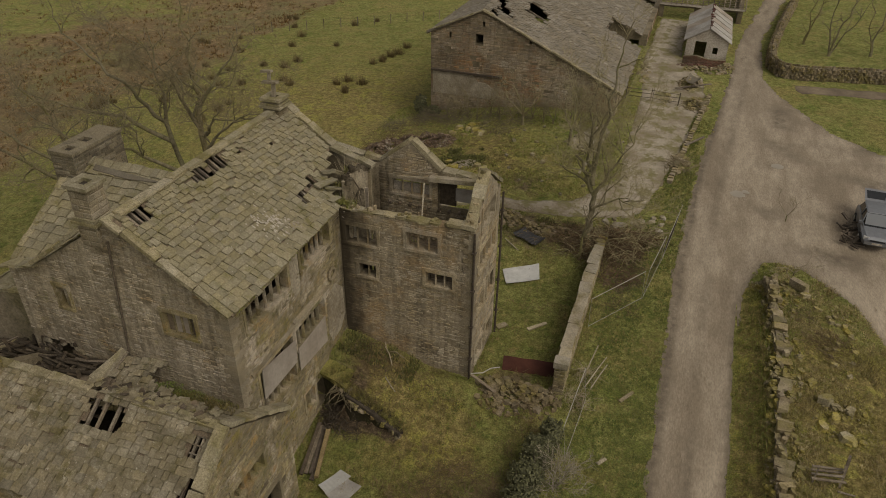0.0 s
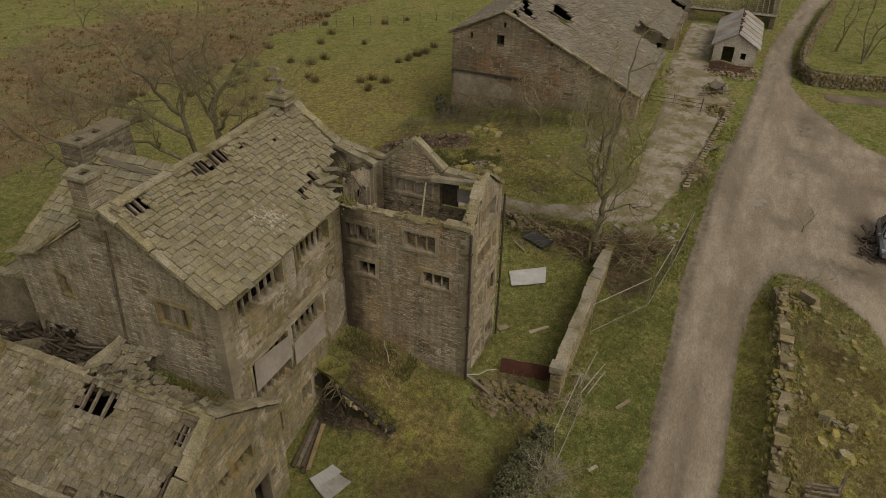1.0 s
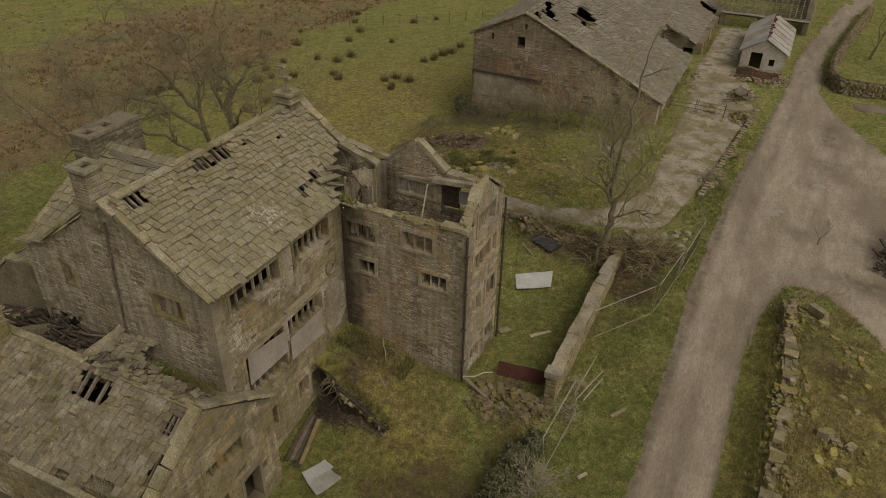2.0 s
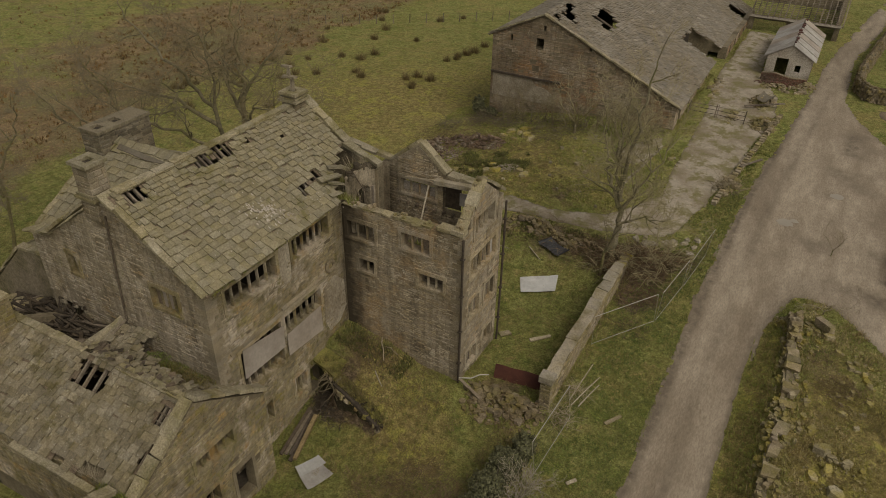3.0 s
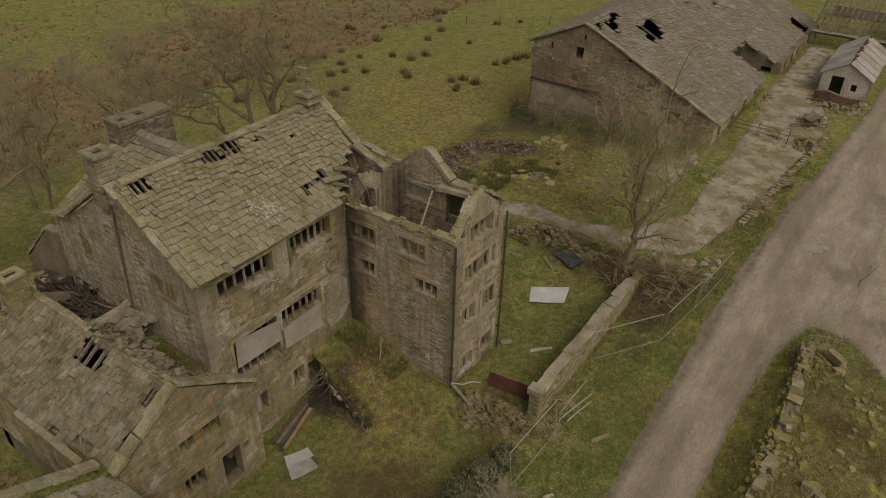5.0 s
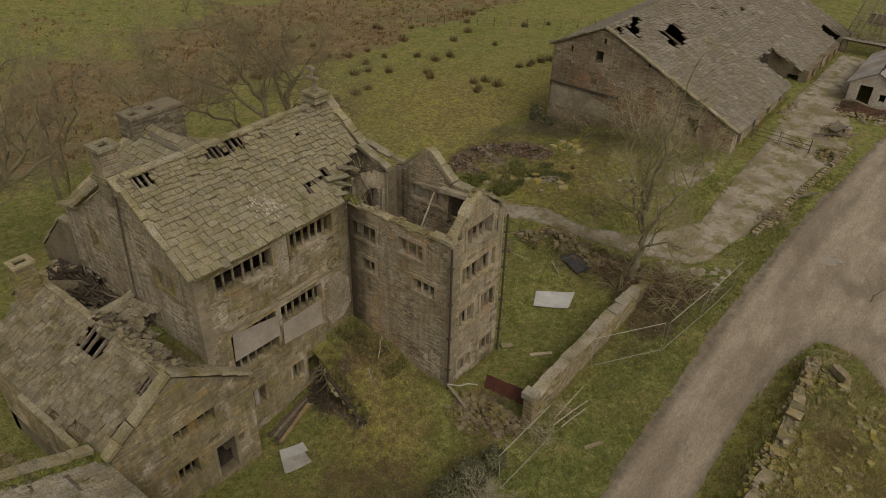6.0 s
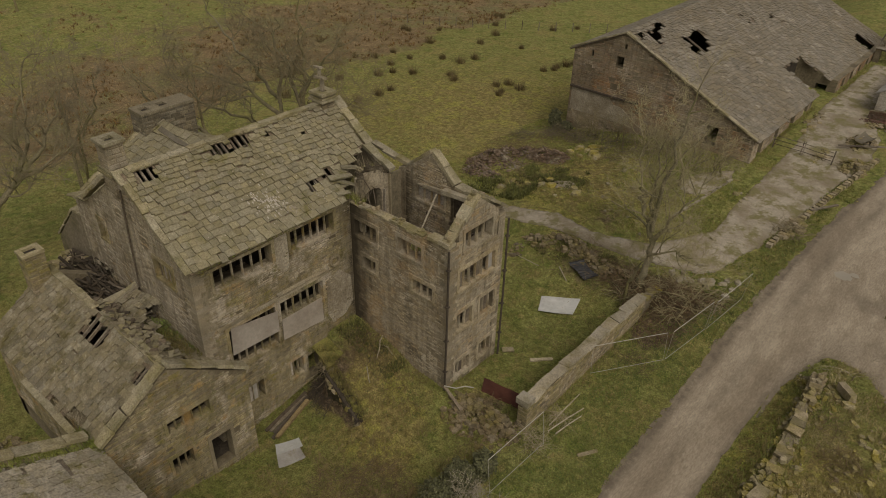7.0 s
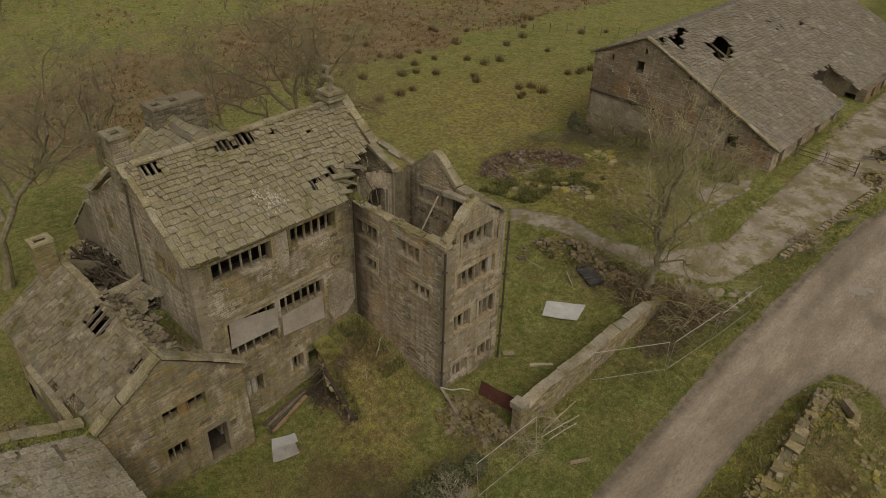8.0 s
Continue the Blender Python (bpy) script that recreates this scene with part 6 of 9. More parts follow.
lay_slates(out_s, roof, lambda s: 0.0, lambda s: 5.8, 3.7, SLATE_G, BARN_SLATE, near=0, seed=46)
coping_run(out, [(-13.35, 10.7, 3.75), (-13.35, 5.0, 6.3)], 0.45, 0.16, COPING, 0.9, 20)

# ---- the barn ----
barn = thing("stone_barn", (-12.5, 72.0, ground_z(-12.5, 72)), "long stone barn with a low-pitched holed slate roof", "barn")
BS, BE = Face(0, 56.0, 1, 0), Face(-4.75, 0, 0, 1)
B1 = [(-16.65, -16.0, 6.75, 7.55), (-18.9, -18.72, 7.0, 7.5), (-12.15, -11.95, 7.25, 7.85), (-10.9, -10.6, 6.9, 7.1), (-16.1, -15.9, 8.2, 8.6), (-8.4, -7.5, 2.8, 4.2)]
BP = [(-20.5, 7.35), (-16.05, 9.4), (-4.75, 4.1)]
w = part("wall", wall_core(BS, BP, 0.6, 0.6, B1), MORTAR, barn, "brown stone gable wall with small openings")
lay_stones(BS, BP, 0.8, B1, w, BARN_BLOCK, BARN_STONE, near=150, seed=51, course=(0.12, 0.24), length=(0.22, 0.65), gone=0.1)
g = G()
g.box((-20.45, 55.82, 4.15), (-14.2, 55.99, 4.3))
part("ledge", g, IRON, barn, "dark projecting timber ledge")
g = G()
ring = [(-20.3, 2.2), (-15.2, 2.2), (-14.6, 2.9), (-15.5, 3.5), (-16.3, 3.6), (-16.8, 4.1), (-20.3, 4.1)]
n = len(ring)
g.v = [BS.at(u, 0.0, z) for u, z in ring] + [BS.at(u, 0.045, z) for u, z in ring]
g.f = [tuple(range(n, 2 * n))] + [(k, (k + 1) % n, n + (k + 1) % n, n + k) for k in range(n)]
part("limewash_panel", g, FLAKING, barn, "flaking limewash on the lower wall")
BEH = [(57.2, 58.1, 2.2, 3.5), (60.5, 61.4, 2.6, 3.5), (64.0, 65.0, 1.6, 3.5), (67.2, 68.2, 1.8, 3.5)]
w = part("wall", wall_core(BE, [(56.6, 3.95), (69.2, 3.95)], 0.6, 0.55, BEH), MORTAR, barn)
lay_stones(BE, [(56.0, 3.9), (69.2, 3.9)], 1.4, BEH, w, BARN_BLOCK, BARN_STONE, near=40, seed=52, course=(0.22, 0.36), length=(0.4, 0.9))
BE2 = Face(-4.2, 0, 0, 1)
B2 = [(y, y + 0.8, 3.1, 4.0) for y in (75, 77.5, 80, 82.5, 85.5)]
w = part("wall", wall_core(BE2, [(73.5, 4.2), (88.5, 4.2)], 1.0, 0.55, B2), MORTAR, barn)
lay_stones(BE2, [(73.5, 4.15), (88.5, 4.15)], 2.0, B2, w, BARN_BLOCK, BARN_STONE, near=0, seed=53, course=(0.22, 0.36), length=(0.4, 0.9))
w = part("wall", wall_core(Face(0, 73.5, 1, 0), [(-7.9, 5.6), (-4.75, 4.15)], 1.0, 0.5, [(-5.9, -4.95, 1.0, 3.6)]), MORTAR, barn)
part("wall", wall_core(Face(0, 69.2, -1, 0), [(4.75, 4.0), (7.9, 5.5)], 1.0, 0.5, []), MORTAR, barn)
# Back wall of the open bay, coloured near-black as its shade.
part("wall", wall_core(Face(-7.9, 0, 0, 1), [(69.2, 5.5), (73.5, 5.5)], 1.0, 0.4, []), INTERIOR_SHADE, barn)
part("wall", wall_core(Face(-20.5, 0, 0, -1), [(-90.0, 7.3), (-56.6, 7.3)], -0.5, 0.55, []), MORTAR, barn)
part("wall", wall_core(Face(0, 90.0, -1, 0), [(4.2, 4.1), (16.05, 9.35), (20.5, 7.3)], 0.5, 0.55, []), MORTAR, barn)
roof_be = Slope((-4.4, 55.85, 4.0), (0, 1, 0), (-11.65, 0, 5.45), 0.12, 34.5, 12.86)
hole_b = in_holes([(0.7, 1.6, 11.7, 12.5), (1.9, 3.5, 11.2, 12.3), (3.7, 4.9, 12.0, 12.7), (2.0, 2.7, 10.7, 11.0), (5.3, 8.3, 9.2, 10.6), (4.9, 7.7, 8.5, 9.35), (13.4, 17.6, -1, 3.75), (29.3, 31.2, -1, 2.5), (16.0, 17.0, 9.9, 10.3), (16.6, 17.8, 9.0, 9.25), (20.4, 21.3, 8.4, 8.8), (21.0, 21.9, 7.4, 7.7), (12.0, 12.5, 11.6, 11.9)], 0.3)
roof = part("roof", roof_deck(roof_be, lambda s: 0.0, lambda s: 34.4, 12.86, hole_b, 0.3), OLD_WOOD, barn, "wide grey slate roof slope with holes")
lay_slates(roof_be, roof, lambda s: 0.0, lambda s: 34.3, 12.8, BARN_SLATE, BARN_SLATE, near=0, size=(0.36, 0.26), width=(0.3, 0.6), holes=hole_b, seed=54, thick=0.05, loose=0.08, wob=2.0)
rafters(roof_be, roof, [0.75, 1.15, 2.3, 6.4], 8.2, 12.8, 0.08, 0.12)
roof_bw = Slope((-20.85, 55.85, 7.2), (0, 1, 0), (4.8, 0, 2.25), 0.05, 34.5, 5.3)
roof = part("roof", roof_deck(roof_bw, lambda s: 0.0, lambda s: 34.4, 5.3, None, 0.6), OLD_WOOD, barn)
lay_slates(roof_bw, roof, lambda s: 0.0, lambda s: 34.3, 5.25, BARN_SLATE, BARN_SLATE, near=0, size=(0.36, 0.26), width=(0.35, 0.7), seed=55, wob=1.0)
coping_run(barn, [(-16.05, 55.95, 9.55), (-4.5, 55.95, 4.15)], 0.35, 0.1, COPING, 0.9, 21)
coping_run(barn, [(-20.8, 55.95, 7.4), (-16.05, 55.95, 9.55)], 0.35, 0.1, COPING, 0.9, 22)

# ---- the open lath-roofed building behind ----
lath = thing("lath_roofed_shed", (0.2, 88.0, ground_z(0, 88)), "open-fronted stone shed with bare roof laths", "shed")
part("wall", wall_core(Face(0, 84.6, 1, 0), [(-4.1, 4.85), (4.6, 4.85)], 1.8, 0.5, [(-3.6, -0.4, 1.8, 4.5), (0.6, 4.1, 1.8, 4.5)]), MORTAR, lath)
part("wall", wall_core(Face(4.6, 0, 0, 1), [(85.1, 4.85), (91.0, 7.4), (97, 4.85)], 1.8, 0.5, []), MORTAR, lath)
part("wall", wall_core(Face(0, 97.0, -1, 0), [(-4.6, 4.8), (4.1, 4.8)], 1.8, 0.5, []), MORTAR, lath)
lath_s = Slope((-4.1, 84.3, 4.75), (1, 0, 0), (0, 6.6, 2.85), 0.05, 8.8, 7.2)
g = roof_deck(lath_s, lambda s: 0.0, lambda s: 8.8, 0.35, None, 0.4)
roof = part("roof", g, BARN_SLATE, lath, "strip of slates left at the eave")
rafters(lath_s, roof, [i * 0.55 + 0.1 for i in range(17)], 0.2, 7.2, 0.1, 0.14, drop=0.05)
for k in range(23):
    g = G()
    s = 0.4 + k * 0.3
    g.bar(lath_s.at(0, s, 0.03), lath_s.at(8.8, s, 0.03), 0.07, 0.03)
    part("batten", g, TIMBER, roof)
# A near-black floor stands for the shade under the laths.
g = G()
g.box((-4.0, 85.2, 2.9), (4.0, 96.8, 2.95))
part("floor", g, INTERIOR_SHADE, lath)

# ---- the pale shed ----
shed = thing("pale_shed", (1.4, 76.0, ground_z(1.4, 76)), "small pale-washed gabled shed with a patched sheet roof", "shed")
SH = [(0.35, 1.35, 2.6, 4.65), (2.0, 2.45, 3.6, 4.2)]
part("wall", wall_core(Face(0, 71.4, 1, 0), [(-0.45, 4.75), (1.4, 5.85), (3.3, 4.75)], 2.3, 0.2, SH), PALE_PAINT, shed, "pale limewashed gable with an open doorway")
part("wall", wall_core(Face(3.3, 0, 0, 1), [(71.6, 4.72), (81.2, 4.72)], 2.2, 0.2, []), TIMBER, shed)
part("wall", wall_core(Face(-0.45, 0, 0, -1), [(-81.2, 4.72), (-71.6, 4.72)], 2.2, 0.2, []), PALE_PAINT, shed)
part("wall", wall_core(Face(0, 81.2, -1, 0), [(-3.1, 4.75), (-1.4, 5.85), (0.25, 4.75)], 2.2, 0.2, []), PALE_PAINT, shed)
for nm, sl in (("a", Slope((3.55, 71.2, 4.65), (0, 1, 0), (-2.15, 0, 1.28), 0.02, 10, 2.5)), ("b", Slope((-0.7, 81.4, 4.65), (0, -1, 0), (2.1, 0, 1.28), 0.02, 10, 2.45))):
    for i in range(6):
        g = G()
        u0, u1 = i * 1.7, i * 1.7 + 1.66
        for k in range(11):
            ua, ub = u0 + (u1 - u0) * k / 11, u0 + (u1 - u0) * (k + 1) / 11
            da, db = (0.02, 0.05) if k % 2 else (0.05, 0.02)
            q = lambda u, s, d: tuple(sl.at(u, s, d))
            g.hexa([q(ua, 0, da), q(ub, 0, db), q(ub, 2.46, db), q(ua, 2.46, da), q(ua, 0, da + 0.02), q(ub, 0, db + 0.02), q(ub, 2.46, db + 0.02), q(ua, 2.46, da + 0.02)])
        part("roof_sheet", g.weld(), (ZINC_DULL, BOARD)[(i * 5 + (nm == "b")) % 3 == 1], shed)
rr = random.Random(8)
for i in range(14):
    g = G()
    y = 71.5 + i * 0.7
    g.box((1.35 + rr.uniform(-0.1, 0.1), y, 5.93), (1.55 + rr.uniform(0, 0.2), y + rr.uniform(0.2, 0.5), 5.99))
    if i % 4:
        part("ridge_gap", g, RUST, shed)
brick = thing("brick_pier_wall", (1.5, 70.2, ground_z(1.5, 70.2)), "broken low red brick wall in front of a shed", "wall")
g = wall_core(Face(0, 70.0, 1, 0), [(-0.5, 3.55), (0.6, 3.7), (1.8, 3.45), (3.3, 3.5)], 2.2, 0.3, [])
w = part("wall", g, MORTAR, brick)
lay_stones(Face(0, 70.0, 1, 0), [(-0.5, 3.55), (0.6, 3.7), (1.8, 3.45), (3.3, 3.5)], 2.4, [], w, RED_BRICK, RED_BRICK, near=200, seed=61, course=(0.075, 0.08), length=(0.22, 0.23), name="brick")

# ---- walls, fences and loose things ----


def rubble(name, spots, material, label, seed, category="rubble", kind="stuff", size=(0.1, 0.32), flat=0.5):
    """A heap of loose stones. spots: x, y, spread in x and y, height, count."""
    r = random.Random(seed)
    g = G()
    random.seed(seed)
    cx = sum(s[0] for s in spots) / len(spots)
    cy = sum(s[1] for s in spots) / len(spots)
    for x, y, sx, sy, h, n in spots:
        for _ in range(n):
            a, k = r.uniform(0, 6.283), math.sqrt(r.random())
            px, py = x + math.cos(a) * k * sx, y + math.sin(a) * k * sy
            s = size[0] + (size[1] - size[0]) * r.random() ** 2.0
            z = ground_z(px, py) + h * (1 - k) * r.uniform(0.5, 1.0) + s * flat * 0.1
            g.rock((px, py, z), s, s * r.uniform(0.55, 0.9), s * flat * r.uniform(0.5, 0.9), r.uniform(0, 3.14))
    return solid(name, g, material, (cx, cy, ground_z(cx, cy)), label, category, kind=kind)


def twig_heap(name, spots, material, label, seed, category="brushwood", loc=None, thick=(0.006, 0.02), droop=0.3):
    """A tangle of bent sticks. spots: x, y, spread, height, count, length."""
    r = random.Random(seed)
    g = G()
    for x, y, sp, h, n, ln in spots:
        for _ in range(n):
            a, k = r.uniform(0, 6.283), math.sqrt(r.random())
            px, py = x + math.cos(a) * k * sp, y + math.sin(a) * k * sp
            z = ground_z(px, py) + 0.03 + h * (1 - k * k) * r.random()
            b = r.uniform(0, 6.283)
            el = r.uniform(-0.15, 0.9)
            L = ln * r.uniform(0.4, 1.1)
            pts = [Vector((px, py, z))]
            d = Vector((math.cos(b) * math.cos(el), math.sin(b) * math.cos(el), math.sin(el)))
            for i in range(3):
                d = (d + Vector((r.uniform(-0.3, 0.3), r.uniform(-0.3, 0.3), r.uniform(-0.3, 0.15) - droop * 0.3))).normalized()
                q = pts[-1] + d * (L / 3)
                q.z = max(q.z, ground_z(q.x, q.y) + 0.02)
                pts.append(q)
            t = r.uniform(*thick)
            g.tube(pts, [t, t * 0.85, t * 0.65, t * 0.35], 3)
    x, y = spots[0][:2]
    loc = loc or (x, y, ground_z(x, y))
    return solid(name, g, material, loc, label, category, kind="stuff")


# rendered garden wall
gw = thing("garden_wall", (-2.9, 31.0, ground_z(-2.9, 31)), "tall stone garden wall with pale flat coping slabs", "wall")
GWF = Face(-2.62, 0, 0, 1)
gprof = [(25.3, 1.75), (30.0, 1.72), (36.4, 1.7)]
w = part("wall", wall_core(GWF, gprof, [(25.3, -0.6), (36.4, -0.4)], 0.5, []), MORTAR, gw)
lay_stones(GWF, gprof, [(25.3, -0.2), (30, -0.1), (36.4, 0.2)], [], w, RUBBLE, RUBBLE_J, near=220, seed=71, course=(0.12, 0.22))
lay_stones(Face(0, 25.3, 1, 0), [(-3.12, 1.7), (-2.62, 1.7)], -0.4, [], w, RUBBLE, RUBBLE_J, near=40, seed=72)
lay_stones(Face(-3.12, 0, 0, -1), [(-36.4, 1.7), (-25.3, 1.7)], -0.6, [], w, RUBBLE, RUBBLE_J, near=0, seed=73)
coping_run(gw, [(-2.87, 25.75, 1.82), (-2.87, 36.4, 1.78)], 0.58, 0.11, COPING_GREY, 0.95, 23, worn=0.055)
coping_run(gw, [(-2.87, 25.15, 1.95), (-2.87, 25.75, 1.95)], 0.7, 0.3, COPING_GREY, 0.6, 24)
gw2 = thing("garden_wall", (-2.6, 38.2, ground_z(-2.6, 38.2)), "low broken end of a stone garden wall under brushwood", "wall")
part("wall", wall_core(GWF, [(36.45, 1.55), (38, 1.35), (39.6, 1.0)], -0.2, 0.45, []), MORTAR, gw2)
coping_run(gw2, [(-2.87, 36.5, 1.6), (-2.85, 39.6, 1.05)], 0.55, 0.14, MOSSY, 0.5, 25, gone=0.1)

rubble("fallen_stones", [(-17.2, 9.4, 2.4, 0.9, 0.5, 150), (-15.0, 9.9, 1.2, 0.5, 0.4, 70), (-20.2, 9.0, 2.0, 0.9, 0.4, 90)], EARTHY_J, "fallen stones and slates below the low wing's eave", 182, size=(0.08, 0.32), flat=0.35)
# fallen end of the wall and the rusty sheet
rubble("fallen_stones", [(-4.7, 24.7, 1.7, 0.8, 0.4, 170), (-3.4, 24.7, 0.9, 0.8, 0.5, 80), (-5.9, 24.8, 0.9, 0.6, 0.35, 60), (-4.6, 23.8, 1.8, 0.6, 0.1, 60)], EARTHY_J, "heap of fallen wall stones by the ruin's corner", 81, size=(0.06, 0.3))
g = G()
a, b = Vector((-5.75, 25.95, 0.0)), Vector((-3.2, 26.25, 0.05))
n = 10
for i in range(n):
    p, q = a + (b - a) * (i / n), a + (b - a) * ((i + 1) / n)
    o = 0.02 * math.sin(i * 1.3)
    o2 = 0.02 * math.sin((i + 1) * 1.3)
    g.hexa([(p.x, p.y + o, p.z), (q.x, q.y + o2, q.z), (q.x, q.y + o2 + 0.012, q.z), (p.x, p.y + o + 0.012, p.z), (p.x, p.y + o + 0.22, p.z + 0.95), (q.x, q.y + o2 + 0.22, q.z + 0.95), (q.x, q.y + o2 + 0.232, q.z + 0.95), (p.x, p.y + o + 0.232, p.z + 0.95)])
solid("steel_sheet", g.weld(), RUST, (-4.6, 26.3, ground_z(-4.6, 26.3)), "rust-red steel sheet leaning across a gap", "metal sheet")
g = G()
g.bar((-6.9, 24.55, 0.75), (-5.6, 24.3, 0.25), 0.16, 0.07, jit=0.02)
solid("timber_rail", g, TIMBER, (-6.2, 24.4, ground_z(-6.2, 24.4)), "grey timber leaning on fallen stones", "timber")
g = G()
g.tube([(-6.9, 24.5, 0.85), (-6.4, 24.8, 0.8), (-6.1, 25.1, 0.92), (-5.7, 25.3, 0.95)], [0.03] * 4, 5)
solid("bent_pipe", g, STEEL, (-6.3, 24.9, 0.4), "bent white pipe on fallen stones", "pipe")


def flat_sheet(name, corners, material, label, category, ripple=0.0, nu=10, nv=4, lift=0.05, curl=0.06):
    """A thin sheet lying on the ground between four corners, a little buckled."""
    g = G()
    P = [Vector((x, y, 0)) for x, y in corners]
    top = []
    for j in range(nv + 1):
        for i in range(nu + 1):
            u, v = i / nu, j / nv
            p = (P[0] * (1 - u) + P[1] * u) * (1 - v) + (P[3] * (1 - u) + P[2] * u) * v
            z = ground_z(p.x, p.y) + lift + ripple * (i % 2) + curl * noise.noise((p.x * 1.3, p.y * 1.3, 2.0)) + curl * (abs(u - 0.5) * 2) ** 4
            top.append((p.x, p.y, z))
    o = len(top)
    g.v = top + [(x, y, z - 0.012) for x, y, z in top]
    nx = nu + 1
    for j in range(nv):
        for i in range(nu):
            q = (j * nx + i, j * nx + i + 1, (j + 1) * nx + i + 1, (j + 1) * nx + i)
            g.f.append(q)
            g.f.append(tuple(k + o for k in reversed(q)))
    cx, cy = sum(c[0] for c in corners) / 4, sum(c[1] for c in corners) / 4
    return solid(name, g, material, (cx, cy, ground_z(cx, cy)), label, category)


flat_sheet("roofing_sheet", [(-8.05, 34.5), (-7.5, 33.35), (-5.75, 34.25), (-6.1, 35.6)], ZINC, "pale grey flat roofing sheet lying on the lawn", "roofing sheet", lift=0.09)
flat_sheet("corrugated_sheet", [(-11.62, 17.78), (-10.98, 18.7), (-10.35, 18.45), (-11.05, 17.42)], ZINC, "whitish corrugated roofing sheet dropped on the grass", "roofing sheet", 0.006, 14, 5, lift=0.2, curl=0.03)
flat_sheet("corrugated_sheet", [(-11.18, 17.5), (-10.62, 18.4), (-9.66, 18.05), (-10.25, 16.95)], ZINC_DULL, "dull grey corrugated sheet overlapping a paler one", "roofing sheet", 0.006, 14, 5, lift=0.13, curl=0.05)
for nm, a, b, wd, m, lab in (("plank", (-5.3, 29.5), (-4.5, 30.4), 0.2, PALE_TWIG, "short pale plank lying on the lawn"), ("stone_slab", (-6.9, 29.2), (-6.5, 29.7), 0.35, RUBBLE, "flat stone slab in the grass"), ("stone_block", (0.0, 25.7), (0.5, 26.5), 0.16, RUBBLE, "loose pale blocks in the verge"), ("timber_offcut", (-0.4, 21.9), (-0.1, 22.3), 0.12, PALE_TWIG, "short timber offcut in the verge")):
    g = G()
    g.bar((*a, ground_z(*a) + 0.08), (*b, ground_z(*b) + 0.08), wd, 0.07, jit=0.015)
    solid(nm, g, m, (a[0], a[1], ground_z(*a)), lab, nm.split("_")[0])


def mesh_fence(p, q, h, lean, label):
    """A welded-mesh temporary fence panel: tube frame, fine wires, a foot block at each end."""
    p, q = Vector(p), Vector(q)
    ob = thing("mesh_fence", tuple((p + q) / 2), label, "fence", "temporary mesh fences")
    up = Vector(lean).normalized() * h
    for nm, a, b in (("bottom_rail", p + up * 0.05, q + up * 0.05), ("top_rail", p + up, q + up), ("upright", p, p + up), ("upright", q, q + up)):
        g = G()
        g.tube([tuple(a), tuple((a + b) / 2), tuple(b)], [{"top_rail": 0.017, "bottom_rail": 0.013}.get(nm, 0.007)] * 3, 6)
        part(nm, g, STEEL, ob)
    g = G()
    n = int((q - p).length / 0.12)
    for i in range(1, n):
        a = p + (q - p) * (i / n) + up * 0.05
        b = p + (q - p) * (i / n) + up
        g.tube([tuple(a), tuple(b)], [0.0025, 0.0025], 3)
    for k in range(1, 8):
        g.tube([tuple(p + up * (0.05 + 0.95 * k / 8)), tuple(q + up * (0.05 + 0.95 * k / 8))], [0.0025, 0.0025], 3)
    part("wire_mesh", g, IRON, ob, kind="stuff")
    return ob


gz = lambda x, y, d=0.0: (x, y, ground_z(x, y) + d)
mesh_fence(gz(-1.75, 21.6, 0.1), gz(-1.5, 25.2, 0.1), 1.95, (-0.12, 0.0, 1), "galvanised mesh fence panel leaning towards bushes")
mesh_fence(gz(-2.3, 30.5, 0.08), gz(0.05, 33.6, 0.08), 1.95, (-0.02, -0.08, 1), "galvanised mesh fence panel set across the verge")
mesh_fence(gz(0.1, 33.7, 0.08), gz(0.65, 37.1, 0.08), 1.95, (0.05, 0.0, 1), "galvanised mesh fence panel along the lane verge")
mesh_fence(gz(0.7, 37.2, 0.08), gz(1.15, 40.6, 0.08), 1.95, (0.1, 0.0, 1), "galvanised mesh fence panel at the yard entrance")
for i, (a, b) in enumerate((((-1.7, 25.8, 0.5), (-1.0, 27.6, 1.1)), ((-1.9, 26.2, 0.4), (-1.5, 28.0, 1.4)), ((-1.4, 26.0, 0.4), (-0.9, 27.3, 0.9)))):
    g = G()
    g.tube([a, tuple((Vector(a) + Vector(b)) / 2 + Vector((0, 0, 0.04))), b], [0.03, 0.03, 0.025], 5)
    solid("fence_pole", g, PALE_TWIG, (a[0], a[1], ground_z(a[0], a[1])), "pale loose pole leaning in dead stems by the wall", "pole", "loose poles")

# dry stone wall along the lane
dw = thing("dry_stone_wall", (6.8, 30.0, ground_z(6.8, 30)), "low mossy dry stone wall with large cope stones", "wall")
DWX = lambda y: lerp(y, (21, 23, 30, 36.8), (6.85, 6.8, 7.0, 6.55))
dtop = lambda y: lerp(y, (20, 23, 30.6, 36.3, 36.9), (1.15, 1.15, 1.62, 1.98, 1.75))
r_ = random.Random(91)
core = G()
y = 20.5
while y < 36.7:
    e = min(y + 0.8, 36.7)
    x0, x1 = DWX(y), DWX(e)
    core.hexa([(x0 - 0.27, y, -0.3), (x0 + 0.27, y, -0.3), (x1 + 0.27, e, -0.3), (x1 - 0.27, e, -0.3), (x0 - 0.2, y, dtop(y) - 0.14), (x0 + 0.2, y, dtop(y) - 0.14), (x1 + 0.2, e, dtop(e) - 0.14), (x1 - 0.2, e, dtop(e) - 0.14)])
    y = e
body = part("wall", core, MORTAR, dw)
made = 0
